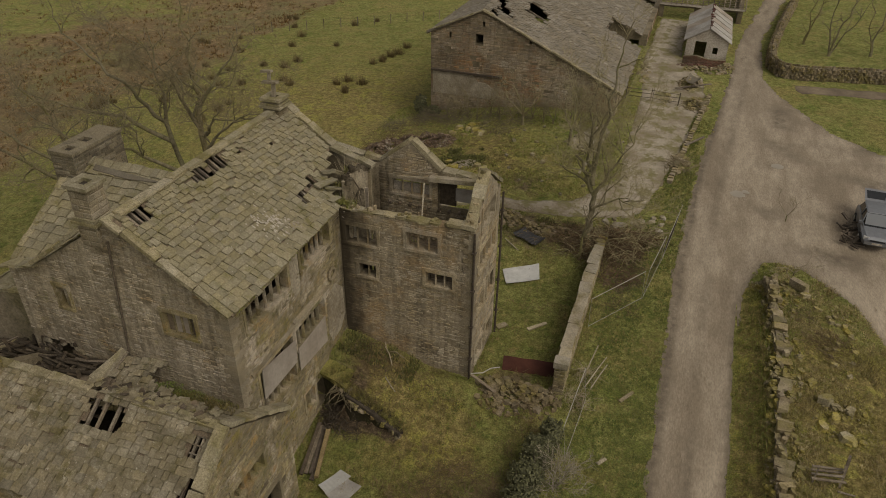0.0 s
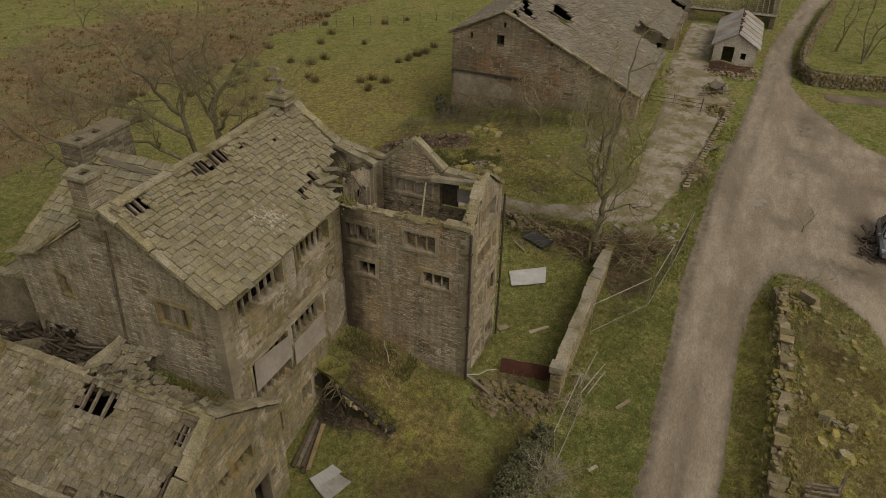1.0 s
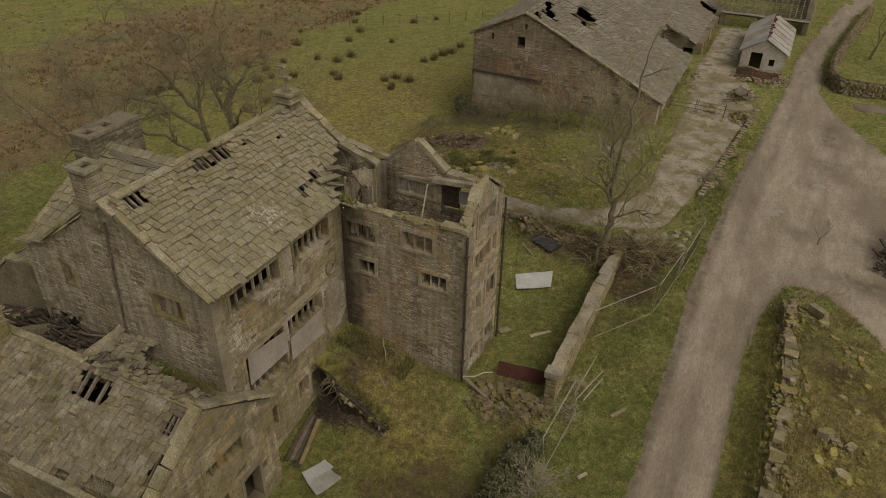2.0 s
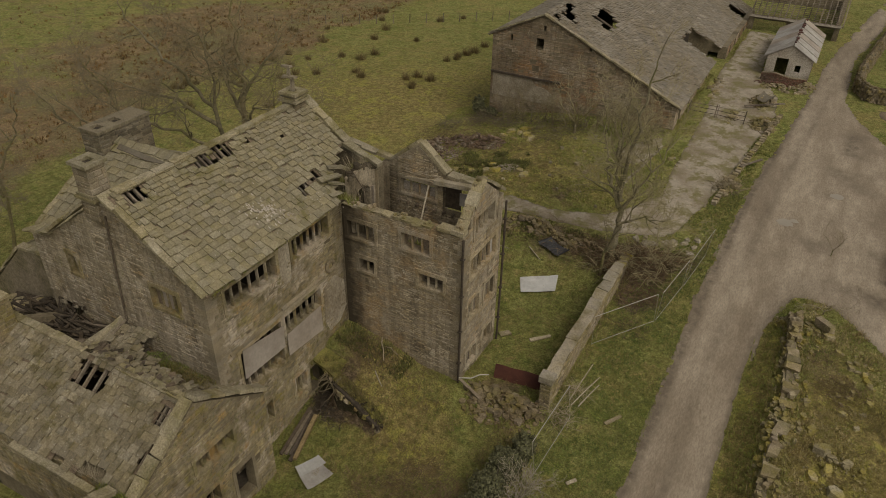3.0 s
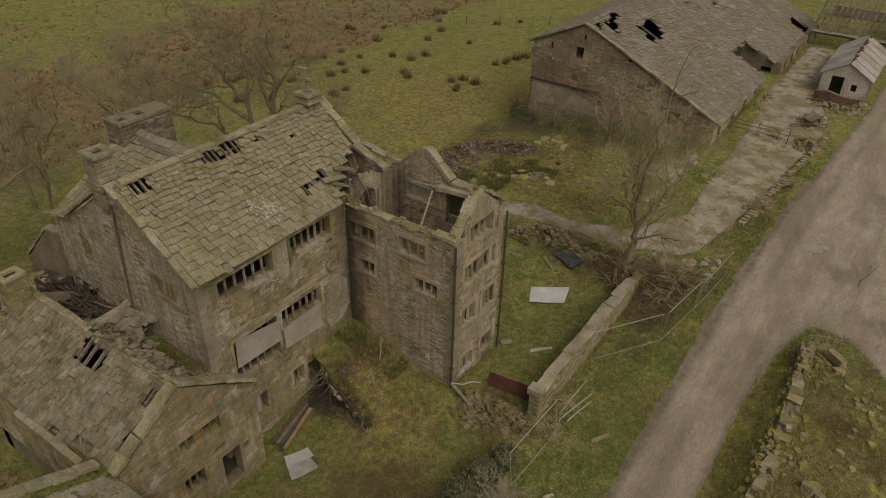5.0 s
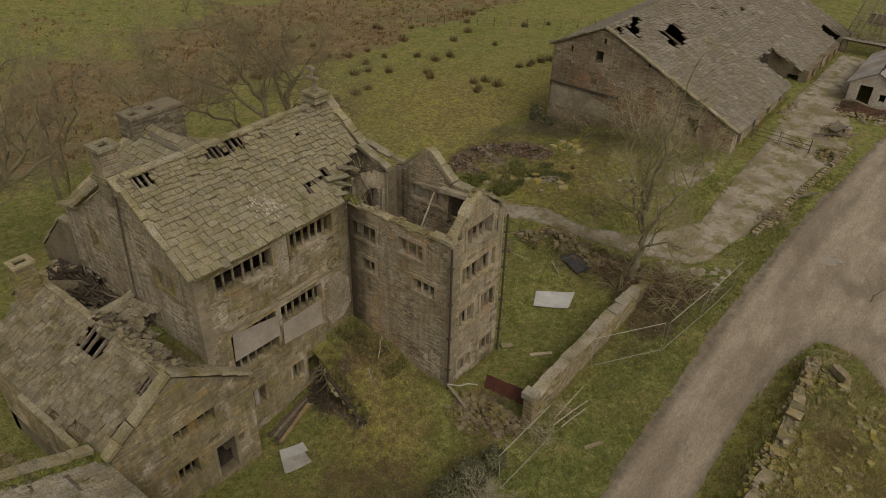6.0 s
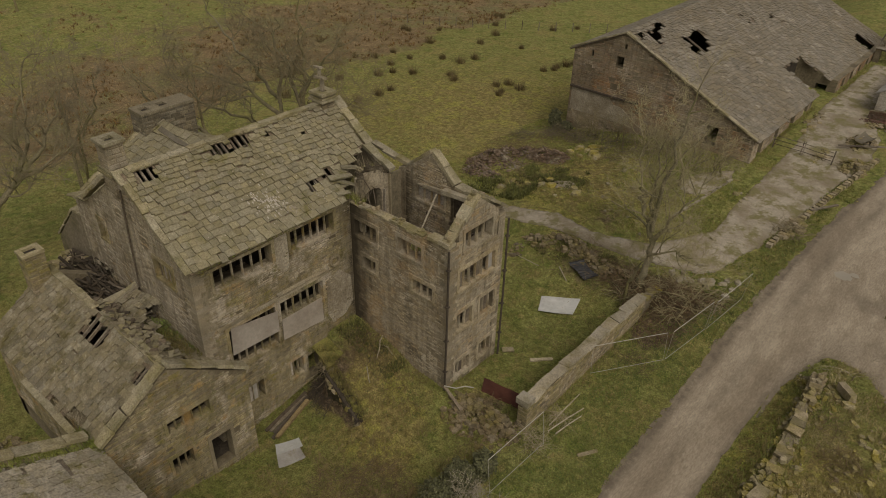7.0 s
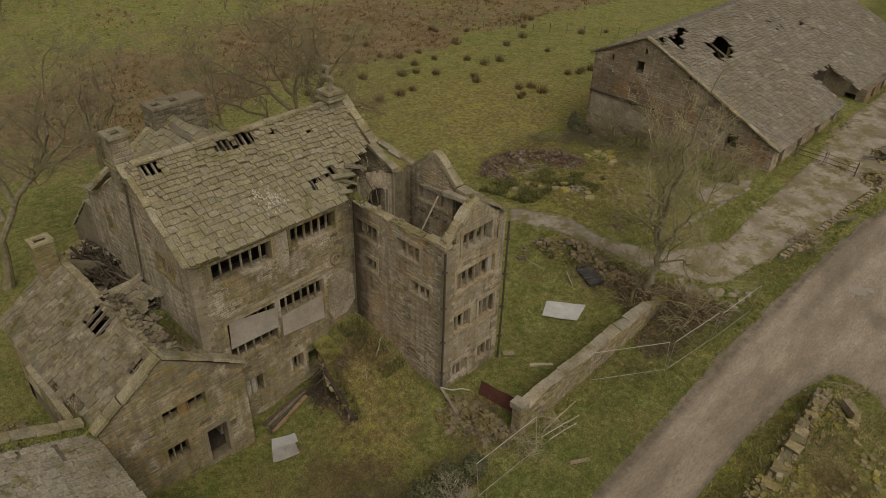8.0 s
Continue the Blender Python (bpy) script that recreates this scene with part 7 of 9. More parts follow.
for side in (-1, 1):
    zrow = 0.0
    while zrow < 1.9:
        h = r_.uniform(0.1, 0.19)
        y = 20.5 + r_.uniform(0, 0.3)
        while y < 36.7:
            L = r_.uniform(0.18, 0.45)
            g0 = ground_z(DWX(y) + side * 0.4, y)
            if g0 - 0.1 < zrow and zrow + h < dtop(y) - 0.06:
                batter = 0.3 - 0.07 * (zrow - g0)
                k = r_.randrange(8)
                m = Matrix.Translation((DWX(y + L / 2) + side * (batter - 0.07 + r_.uniform(-0.03, 0.03)), y + L / 2, zrow + h / 2)) @ pose(0, 0, 0, r_.uniform(-5, 5), r_.uniform(-5, 5), -90 * side + r_.uniform(-7, 7)) @ Matrix.Diagonal((L - 0.015, 0.24, h - 0.01, 1))
                m = m @ Matrix.Rotation(math.pi, 4, "Z")
                if made < 190:
                    piece("stone", shared_mesh("rubble_block_%d" % k, STONE_SHAPES[k], RUBBLE), m, body)
                else:
                    if side not in BASE:
                        BASE[side] = G()
                    BASE[side].add([tuple(m @ Vector(q)) for q in STONE_SHAPES[k][0]], STONE_SHAPES[k][1])
                made += 1
            y += L
        zrow += h
for side in (-1, 1):
    if side in BASE:
        part("stonework", BASE.pop(side), RUBBLE_J, body, kind="stuff")
y = 20.6
random.seed(12)
while y < 36.5:
    L = r_.uniform(0.22, 0.6)
    if r_.random() > 0.05:
        g = G()
        if r_.random() < 0.42:
            for _ in range(2):
                g.rock((DWX(y) + r_.uniform(-0.22, 0.22), y + L * r_.random(), dtop(y) + r_.uniform(-0.06, 0.06)), r_.uniform(0.14, 0.24), r_.uniform(0.12, 0.2), r_.uniform(0.08, 0.15), r_.uniform(0, 3))
        else:
            g.bar((DWX(y) + r_.uniform(-0.06, 0.06), y, dtop(y) - 0.02), (DWX(y + L) + r_.uniform(-0.06, 0.06), y + L - 0.03, dtop(y + L) - 0.02), r_.uniform(0.46, 0.74), r_.uniform(0.12, 0.24), jit=0.06)
        part("cope_stone", g, RUBBLE, dw)
    y += L
for i, (x, y, s) in enumerate(((8.2, 35.3, 0.38), (8.6, 27.6, 0.5), (8.9, 26.6, 0.42), (8.4, 26.0, 0.36), (9.3, 25.6, 0.45), (9.6, 27.4, 0.3), (8.1, 28.6, 0.32), (9.9, 33.2, 0.25), (10.2, 31.4, 0.22), (9.2, 30.2, 0.25), (9.8, 29.6, 0.2), (5.75, 36.9, 0.12), (5.95, 36.5, 0.14), (8.7, 34.4, 0.2))):
    g = G()
    g.rock((x, y, ground_z(x, y) + s * 0.22), s, s * 0.7, s * 0.4, i * 0.7)
    solid("boulder", g, MOSSY, (x, y, ground_z(x, y)), "mossy yellow-brown boulder half sunk in rough grass", "boulder", "boulders behind the dry stone wall")

rubble("tumbled_stones", [(6.45, 34.0, 0.25, 2.6, 0.35, 70), (6.5, 28.5, 0.25, 3.4, 0.35, 90), (6.4, 22.8, 0.25, 2.6, 0.3, 60), (7.35, 34.5, 0.5, 2.2, 0.15, 60), (7.4, 29.0, 0.5, 3.0, 0.12, 60), (7.3, 23.5, 0.4, 2.5, 0.1, 40), (6.2, 36.4, 0.5, 0.6, 0.15, 26), (9.4, 32.4, 1.0, 2.6, 0.1, 50), (9.2, 26.6, 1.2, 1.4, 0.3, 60)], MOSSY, "mossy stones tumbled along the dry stone wall", 190, size=(0.06, 0.24))
g = G()
g.bar(gz(7.55, 36.3, 0.35), gz(8.25, 35.6, 0.35), 0.32, 0.42, jit=0.03)
solid("stone_trough", g, RUBBLE, gz(7.9, 35.95), "squared stone block tipped on the mossy bank", "stone block")
# broken timber bench by the wall
bench = thing("broken_bench", (8.4, 23.2, ground_z(8.4, 23.2)), "collapsed grey timber bench in the grass", "bench")
z0 = ground_z(8.4, 23.2)
for nm, a, b, wd in (("slat", (7.7, 23.0, 0.35), (8.9, 23.2, 0.4), 0.1), ("slat", (7.7, 23.2, 0.37), (8.9, 23.4, 0.42), 0.1), ("slat", (7.75, 23.4, 0.38), (8.9, 23.55, 0.43), 0.1), ("slat", (7.7, 22.8, 0.3), (8.95, 22.95, 0.36), 0.1), ("leg", (7.8, 22.9, 0.0), (7.85, 22.95, 0.9), 0.08), ("leg", (8.8, 22.95, 0.0), (9.0, 23.7, 0.95), 0.08), ("leg", (8.7, 22.7, 0.05), (9.3, 22.6, 0.12), 0.08), ("back_rail", (8.85, 23.3, 0.55), (9.05, 23.9, 0.95), 0.1)):
    g = G()
    g.bar((a[0], a[1], a[2] + z0), (b[0], b[1], b[2] + z0), wd, 0.05, jit=0.01)
    part(nm, g, TIMBER, bench)

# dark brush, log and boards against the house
# Litter coloured near-black for the shade of the hollow.
twig_heap("brushwood_heap", [(-12.9, 21.6, 0.45, 0.3, 160, 0.6), (-12.6, 21.3, 0.5, 0.25, 120, 0.6), (-11.6, 20.8, 0.7, 0.12, 90, 0.6)], NEAR_BLACK, "dark litter of rotten brushwood under the broken bank", 82, thick=(0.008, 0.024))
g = G()
lip = [(-13.44, 21.75, 1.12), (-13.0, 21.72, 1.08), (-12.5, 21.62, 0.95), (-12.0, 21.55, 0.8), (-11.9, 22.2, 0.75), (-11.9, 23.0, 0.8), (-12.7, 23.1, 1.05), (-13.44, 23.1, 1.15)]
n = len(lip)
g.v = [(x, y, z + 0.06 + 0.05 * math.sin(7 * x + 5 * y)) for x, y, z in lip] + [(x, y + 0.12, z - 0.28 - 0.08 * math.sin(9 * x)) for x, y, z in lip]
g.f = [tuple(range(n))] + [tuple(range(2 * n - 1, n - 1, -1))] + [(k, n + k, n + (k + 1) % n, (k + 1) % n) for k in range(n)]
solid("turf_overhang", g, TURF, gz(-12.7, 23.0), "mossy turf overhanging a dark undercut beside the house wall", "turf")
perched_growth("overhang_grass", [(-13.3 + 0.2 * i, 21.75 + 0.3 * (i % 4), 1.15 - 0.045 * i) for i in range(8)], MOSS, "rank grass on the overhanging turf", 620, (-12.7, 22.3, 1.1), 160, 0.13, 0.3)
# The earth face is near-black to carry the undercut's shade.
g = G()
rr = random.Random(284)
top = [(-13.46 + 0.26 * i, lerp(i, (0, 4, 5.5, 17), (22.25, 22.2, 21.5, 20.95)), lerp(i, (0, 5, 9, 13, 17), (1.1, 0.72, 0.5, 0.15, -0.3))) for i in range(18)]
for x, y, z in top:
    for h in range(5):
        k = h / 4
        q = (x + rr.uniform(-0.06, 0.06), y - 0.3 * k + rr.uniform(-0.06, 0.06), z + (ground_z(x, y - 0.75) - 0.08 - z) * k)
        g.v.append(q)
g.f = [(i * 5 + h, i * 5 + h + 1, i * 5 + h + 6, i * 5 + h + 5) for i in range(17) for h in range(4)]
back = len(g.v)
g.v += [(x, y + 0.5, z - 0.1) for x, y, z in top]
g.f += [(i * 5, i * 5 + 5, back + i + 1, back + i) for i in range(17)]
solid("earth_face", g, SHADED_SOIL, gz(-10.6, 21.2), "bare dark earth of a broken turf bank", "earth", kind="structure")
g = G()
rr = random.Random(84)
for i in range(44):
    a = rr.uniform(2.6, 5.6)
    L = rr.uniform(0.5, 1.3)
    p = Vector((-12.05 + rr.uniform(-0.5, 0.45), 21.65 + rr.uniform(-0.1, 0.15), 0.72 + rr.uniform(-0.3, 0.15)))
    d = Vector((math.cos(a), math.sin(a), rr.uniform(-0.6, 0.3))).normalized()
    pts = [p]
    for k in range(4):
        d = (d + Vector((rr.uniform(-0.6, 0.6), rr.uniform(-0.5, 0.5), rr.uniform(-0.55, 0.2)))).normalized()
        pts.append(pts[-1] + d * (L / 4))
    t = rr.uniform(0.009, 0.024)
    g.tube(pts, [t * 1.6, t * 1.2, t, t * 0.7, t * 0.4], 4)
solid("root_tangle", g, TWIG, (-11.95, 21.75, 0.8), "torn root fanning out over a dark hollow", "root", kind="stuff")
g = G()
P = [(-11.95, 21.4, 0.6), (-11.2, 21.25, 0.42), (-10.4, 21.1, 0.2), (-9.7, 20.95, -0.1), (-9.15, 20.85, -0.3)]
g.tube(P, [0.1, 0.13, 0.15, 0.14, 0.1], 8)
g.tube([P[2], (P[2][0] + 0.35, P[2][1] + 0.3, P[2][2] + 0.15)], [0.08, 0.03], 6)
g.tube([P[4], (P[4][0] + 0.15, P[4][1] - 0.3, P[4][2] + 0.1)], [0.09, 0.04], 6)
solid("fallen_log", g, NEAR_BLACK, gz(-10.6, 21.4), "dark rotten log along the broken edge of the bank", "log")
rc = random.Random(85)
random.seed(85)
for i in range(54):
    k = rc.random()
    x, y = -12.3 + 3.3 * k, 21.55 - 0.6 * k + rc.uniform(-0.35, 0.25)
    z = lerp(k, (0, 0.4, 0.75, 1), (0.72, 0.42, 0.08, -0.3)) - 0.9 * max(0.0, 21.5 - 0.55 * k - y)
    g = G()
    g.rock((x, y, z), rc.uniform(0.07, 0.22), rc.uniform(0.07, 0.18), rc.uniform(0.05, 0.13), rc.uniform(0, 3))
    solid("turf_clod", g, TURF if i % 3 == 0 else (SHADED_SOIL if i % 3 == 1 else RUBBLE), (x, y, z), "crumbled clod of earth on the broken bank edge", "clod", "clods along the bank edge")
perched_growth("bank_grass", [(-12.1 + 0.25 * i, 21.75 - 0.05 * i, lerp(i, (0, 5, 9, 12), (0.8, 0.5, 0.15, -0.2))) for i in range(13)], MOSS, "ragged grass along the broken bank edge", 622, (-10.6, 21.5, 0.4), 110, 0.22, 0.32)
for i in range(5):
    g = G()
    a, b = (-13.2 + i * 0.17, 20.95 - 0.1 * i), (-12.55 + i * 0.17, 17.95 + 0.12 * (i % 3))
    lift = 0.34 - 0.05 * i if i < 4 else 0.24
    g.bar(gz(*a, lift), gz(*b, lift), 0.165, 0.06 if i < 4 else 0.16, jit=0.02)
    solid("weathered_board", g, (OLD_WOOD, TIMBER, OLD_WOOD, OLD_WOOD, BEAM_WOOD)[i], gz(-12.7, 19.4), "yellow-brown squared beam beside a board stack" if i == 4 else "dark weathered board stacked along the foot of the house wall", "board", "boards by the house wall")
for pts, rad in (([(-11.5, 25.0, 0.7), (-11.2, 24.4, 0.55), (-10.9, 24.1, 0.45), (-10.5, 23.5, 0.25)], 0.045), ([(-11.1, 24.3, 0.55), (-10.7, 24.45, 0.5), (-10.2, 24.3, 0.4)], 0.03), ([(-10.6, 22.9, 0.3), (-10.2, 22.6, 0.25), (-9.9, 22.4, 0.2)], 0.03)):
    g = G()
    pts = [(x, y, ground_z(x, y) + 0.06 + 0.05 * i) for i, (x, y, z) in enumerate(pts)]
    g.tube(pts, [rad * (1 - 0.15 * i) for i in range(len(pts))], 5)
    solid("fallen_stick", g, PALE_TWIG, pts[0], "bleached fallen branch on the rough grass", "branch", "fallen branches")

# ruined wall line, brush and plastic north of the lawn
rubble("ruined_wall_stones", [(-9.3, 39.2, 1.8, 0.8, 0.45, 120), (-7.4, 38.6, 1.5, 0.8, 0.4, 90), (-5.4, 38.6, 1.6, 0.7, 0.4, 100), (-11.3, 38.6, 1.0, 0.7, 0.4, 50), (-11.8, 37.0, 0.6, 0.8, 0.3, 30)], EARTHY_J, "tumbled line of wall stones under weeds", 84, size=(0.05, 0.28))
twig_heap("brush_pile", [(-1.8, 38.4, 1.5, 0.9, 420, 1.5), (-3.4, 37.8, 1.4, 0.8, 340, 1.3), (-0.4, 39.2, 0.9, 0.5, 140, 1.2), (-4.8, 38.3, 1.2, 0.6, 220, 1.1), (-1.4, 35.4, 1.1, 0.12, 160, 0.6)], BRAMBLE, "dark brown pile of cut branches round the tree's foot", 85, thick=(0.008, 0.024))
twig_heap("brush_pile", [(-1.9, 38.3, 1.6, 1.1, 150, 1.7), (-3.6, 37.7, 1.3, 0.9, 110, 1.5), (-0.2, 39.4, 1.2, 0.7, 70, 1.6)], ASH_TWIG, "pale bare branches thrown over a brush pile", 185, thick=(0.01, 0.034))
twig_heap("weed_stems", [(-8.8, 38.6, 2.2, 0.3, 260, 0.8), (-5.8, 38.3, 1.8, 0.35, 240, 0.9), (-1.2, 35.6, 1.3, 0.25, 200, 0.7), (-0.9, 32.6, 1.0, 0.2, 120, 0.6)], BRAMBLE, "dead weed stems over rubble", 86, category="weeds", thick=(0.004, 0.012))
flat_sheet("plastic_sheet", [(-8.3, 37.6), (-6.7, 36.9), (-6.2, 37.6), (-7.7, 38.3)], PLASTIC, "crumpled black plastic sheet on rubble", "plastic sheet", lift=0.16, ripple=0.07, nu=16, nv=10, curl=0.16)
g = G()
g.tube([(-8.6, 37.1, ground_z(-8.6, 37.1) + 0.1), (-7.6, 36.4, ground_z(-7.6, 36.4) + 0.08)], [0.04, 0.035], 6)
solid("fallen_pole", g, PALE_TWIG, gz(-8.1, 36.7), "pale pole lying at the lawn's edge", "pole")
g = G()
g.tube([(-11.6, 36.6, ground_z(-11.6, 36.6) + 0.06), (-9.7, 36.5, ground_z(-9.7, 36.5) + 0.06)], [0.03, 0.03], 6)
solid("fallen_pole", g, PALE_TWIG, gz(-10.6, 36.5), "thin pale pole lying behind the ruin", "pole")

twig_heap("weed_stems", [(-4.6, 24.6, 1.8, 0.45, 260, 0.6), (-19.5, 52.6, 2.6, 0.2, 300, 0.8), (-14.0, 48.5, 3.0, 0.3, 420, 0.7), (-17.5, 45.2, 2.0, 0.3, 260, 0.7), (-22.5, 50.0, 2.0, 0.4, 240, 0.9), (-10, 45, 3.0, 0.12, 260, 0.5)], BRAMBLE, "dead stems and bramble over rubble", 286, category="weeds", thick=(0.004, 0.012))
# spoil heap and boulders towards the barn
ring = [(-21.7, 45.4), (-22.4, 46.6), (-22.2, 48.0), (-21.4, 49.0), (-20.0, 49.6), (-18.6, 49.8), (-17.3, 49.6)]
rubble("spoil_heap", [(x, y, 1.25, 0.95, 0.9, 190) for x, y in ring] + [(-20.3, 45.2, 1.0, 0.6, 0.5, 120), (-20.2, 47.4, 1.6, 1.2, 0.15, 130)], BRICKDUST, "red-brown ring of brick and earth spoil", 87, size=(0.05, 0.2))
rubble("grey_rubble", [(-16.9, 49.3, 0.8, 0.6, 0.4, 90), (-14.0, 45.9, 1.1, 0.7, 0.25, 190), (-21.1, 48.1, 0.7, 0.6, 0.4, 60)], COPING_GREY, "pale grey rubble spilled beside the spoil heap", 88, size=(0.04, 0.15))
twig_heap("weed_stems", [(x, y, 1.3, 1.0, 240, 0.6) for x, y in ring], BRAMBLE, "rusty dead stems over the spoil heap", 287, category="weeds", thick=(0.004, 0.012))
rr = random.Random(14)
for i in range(26):
    x, y = (-15.6 + rr.gauss(0, 1.2), 51.0 + rr.gauss(0, 0.9)) if i % 2 else (-15.2 + rr.gauss(0, 1.8), 44.8 + rr.gauss(0, 0.8))
    s = rr.uniform(0.15, 0.55)
    g = G()
    random.seed(500 + i)
    g.rock((x, y, ground_z(x, y) + s * 0.2), s, s * 0.7, s * 0.25, rr.uniform(0, 3))
    solid("mossy_boulder", g, MOSSY, (x, y, ground_z(x, y)), "mossy yellow-green boulder in rough grass", "boulder", "boulders below the barn")
for i in range(26):
    x, y = rr.uniform(-12, -2.5), rr.uniform(42.8, 53)
    s = rr.uniform(0.1, 0.3)
    g = G()
    random.seed(700 + i)
    g.rock((x, y, ground_z(x, y) + s * 0.2), s, s * 0.7, s * 0.4, rr.uniform(0, 3))
    solid("loose_stone", g, COPING, (x, y, ground_z(x, y)), "pale loose stone on the grass", "stone", "loose stones on the green")
# kerb stones and debris along the concrete
for i in range(40):
    k = i / 39
    x, y = 0.35 + 1.9 * k, 46.5 + 15.5 * k
    if rr.random() < 0.1:
        continue
    g = G()
    g.bar((x + rr.uniform(-0.05, 0.05), y, ground_z(x, y) + 0.14), (x + 0.04, y + 0.3, ground_z(x, y) + 0.16), 0.34, 0.3, jit=0.04)
    solid("kerb_stone", g, RUBBLE, (x, y, ground_z(x, y)), "upright kerb stone edging the concrete track", "kerb stone", "kerb stones")
hurdle = thing("hurdle_fence", gz(-2.2, 59.6), "rusty iron hurdle fence across the concrete track", "fence")
for x0, x1 in ((-4.4, -2.3), (-2.3, -0.1)):
    for h in (0.35, 0.7, 1.0):
        g = G()
        g.tube([gz(x0, 59.6, h), gz((x0 + x1) / 2, 59.6, h - 0.02), gz(x1, 59.65, h - 0.03)], [0.022] * 3, 5)
        part("rail", g, IRON if h < 0.9 else TIMBER, hurdle)
for x in (-4.4, -2.35, -2.2, -0.1):
    g = G()
    g.bar(gz(x, 59.6, -0.1), gz(x + 0.05, 59.62, 1.15), 0.07, jit=0.01)
    part("post", g, TIMBER, hurdle)
flat_sheet("roofing_felt", [(0.1, 63.6), (1.0, 63.2), (1.4, 64.8), (0.4, 65.4)], LEAD, "dark flat sheet dumped on debris", "roofing sheet", lift=0.5, curl=0.2)
rubble("demolition_debris", [(1.3, 60.2, 1.0, 1.6, 0.7, 90), (0.8, 49.5, 0.6, 1.6, 0.35, 70), (0.5, 64.6, 1.0, 1.6, 0.6, 150), (-1.2, 60.5, 0.5, 1.5, 0.1, 40), (-3.6, 66.0, 0.5, 3.0, 0.1, 50), (1.8, 68.6, 2.2, 0.8, 0.35, 110), (3.2, 69.8, 0.8, 0.8, 0.5, 50)], RUBBLE_J, "broken stone and timber debris beside the track", 89, size=(0.1, 0.34))
rubble("fallen_bricks", [(1.2, 69.4, 2.2, 0.6, 0.35, 160), (3.2, 70.2, 0.7, 0.8, 0.4, 60)], RED_BRICK, "tumbled red bricks in front of the shed", 189, size=(0.08, 0.16))
twig_heap("debris_sticks", [(0.7, 49.0, 1.0, 0.6, 140, 1.3), (1.2, 60.0, 1.0, 0.6, 60, 1.2)], TWIG, "broken branches dumped along the kerb", 90)
for a, b in (((-0.6, 62.6), (2.3, 64.0)), ((1.0, 52.0), (2.2, 53.4))):
    g = G()
    g.bar((*a, ground_z(*a) + 0.3), (*b, ground_z(*b) + 0.45), 0.16, 0.08, jit=0.01)
    solid("timber_beam", g, TIMBER, gz(*a), "grey salvaged beam lying across debris", "beam", "beams by the concrete track")
# low kerb and broken slab on the green
for i in range(11):
    k = i / 11
    x, y = -5.75 + 1.1 * k, 45.8 + 7.2 * k
    g = G()
    g.bar(gz(x, y, 0.02), gz(x + 0.09, y + 0.5, 0.02), 0.15, 0.2, jit=0.04)
    solid("kerb_stone", g, COPING_GREY, gz(x, y), "pale kerb stone set across the green", "kerb stone", "kerb stones on the green")
sheet("concrete_floor", [(-7.7, 50.4), (-6.4, 49.2), (-5.3, 50.0), (-4.7, 53.0), (-5.1, 54.2), (-6.4, 53.2)], YARD_MAT, 0.2, 0.05, 0.4, "patch of broken pale concrete floor in grass", "floor")
ry = random.Random(44)
random.seed(44)
for i in range(16):
    x, y = -3.2 + 3.6 * ry.random(), 40.4 + 2.4 * ry.random()
    g = G()
    g.rock((x, y, ground_z(x, y) + 0.07), ry.uniform(0.2, 0.55), ry.uniform(0.15, 0.35), 0.07, ry.uniform(0, 3))
    solid("concrete_slab", g, COPING_GREY, gz(x, y), "broken pale concrete slab at the yard's mouth", "slab", "broken concrete slabs")
# puddle in the turning area
for px, py, s in ((4.8, 46.45, 0.42), (5.3, 46.9, 0.2), (7.4, 51.3, 0.36)):
    g = G()
    wet = lambda x, y: ground_z(x, y) + 0.052 + lane_rut(x, y)
    ring = []
    for k in range(24):
        a = k * math.pi / 12
        q = s * (1 + 0.25 * noise.noise((math.cos(a) * 1.4 + px, math.sin(a) * 1.4, 3.0)) + 0.2 * noise.noise((math.cos(a) * 4, math.sin(a) * 4, px)))
        ring.append((px + 1.2 * q * math.cos(a), py + q * math.sin(a), wet(px + 1.2 * q * math.cos(a), py + q * math.sin(a))))
    g.v = [(px, py, wet(px, py))] + ring
    g.f = [(0, 1 + k, 1 + (k + 1) % 24) for k in range(24)]
    solid("puddle", g, WATER, gz(px, py), "shallow muddy puddle in a pothole", "puddle", kind="structure")

# ---- car ----


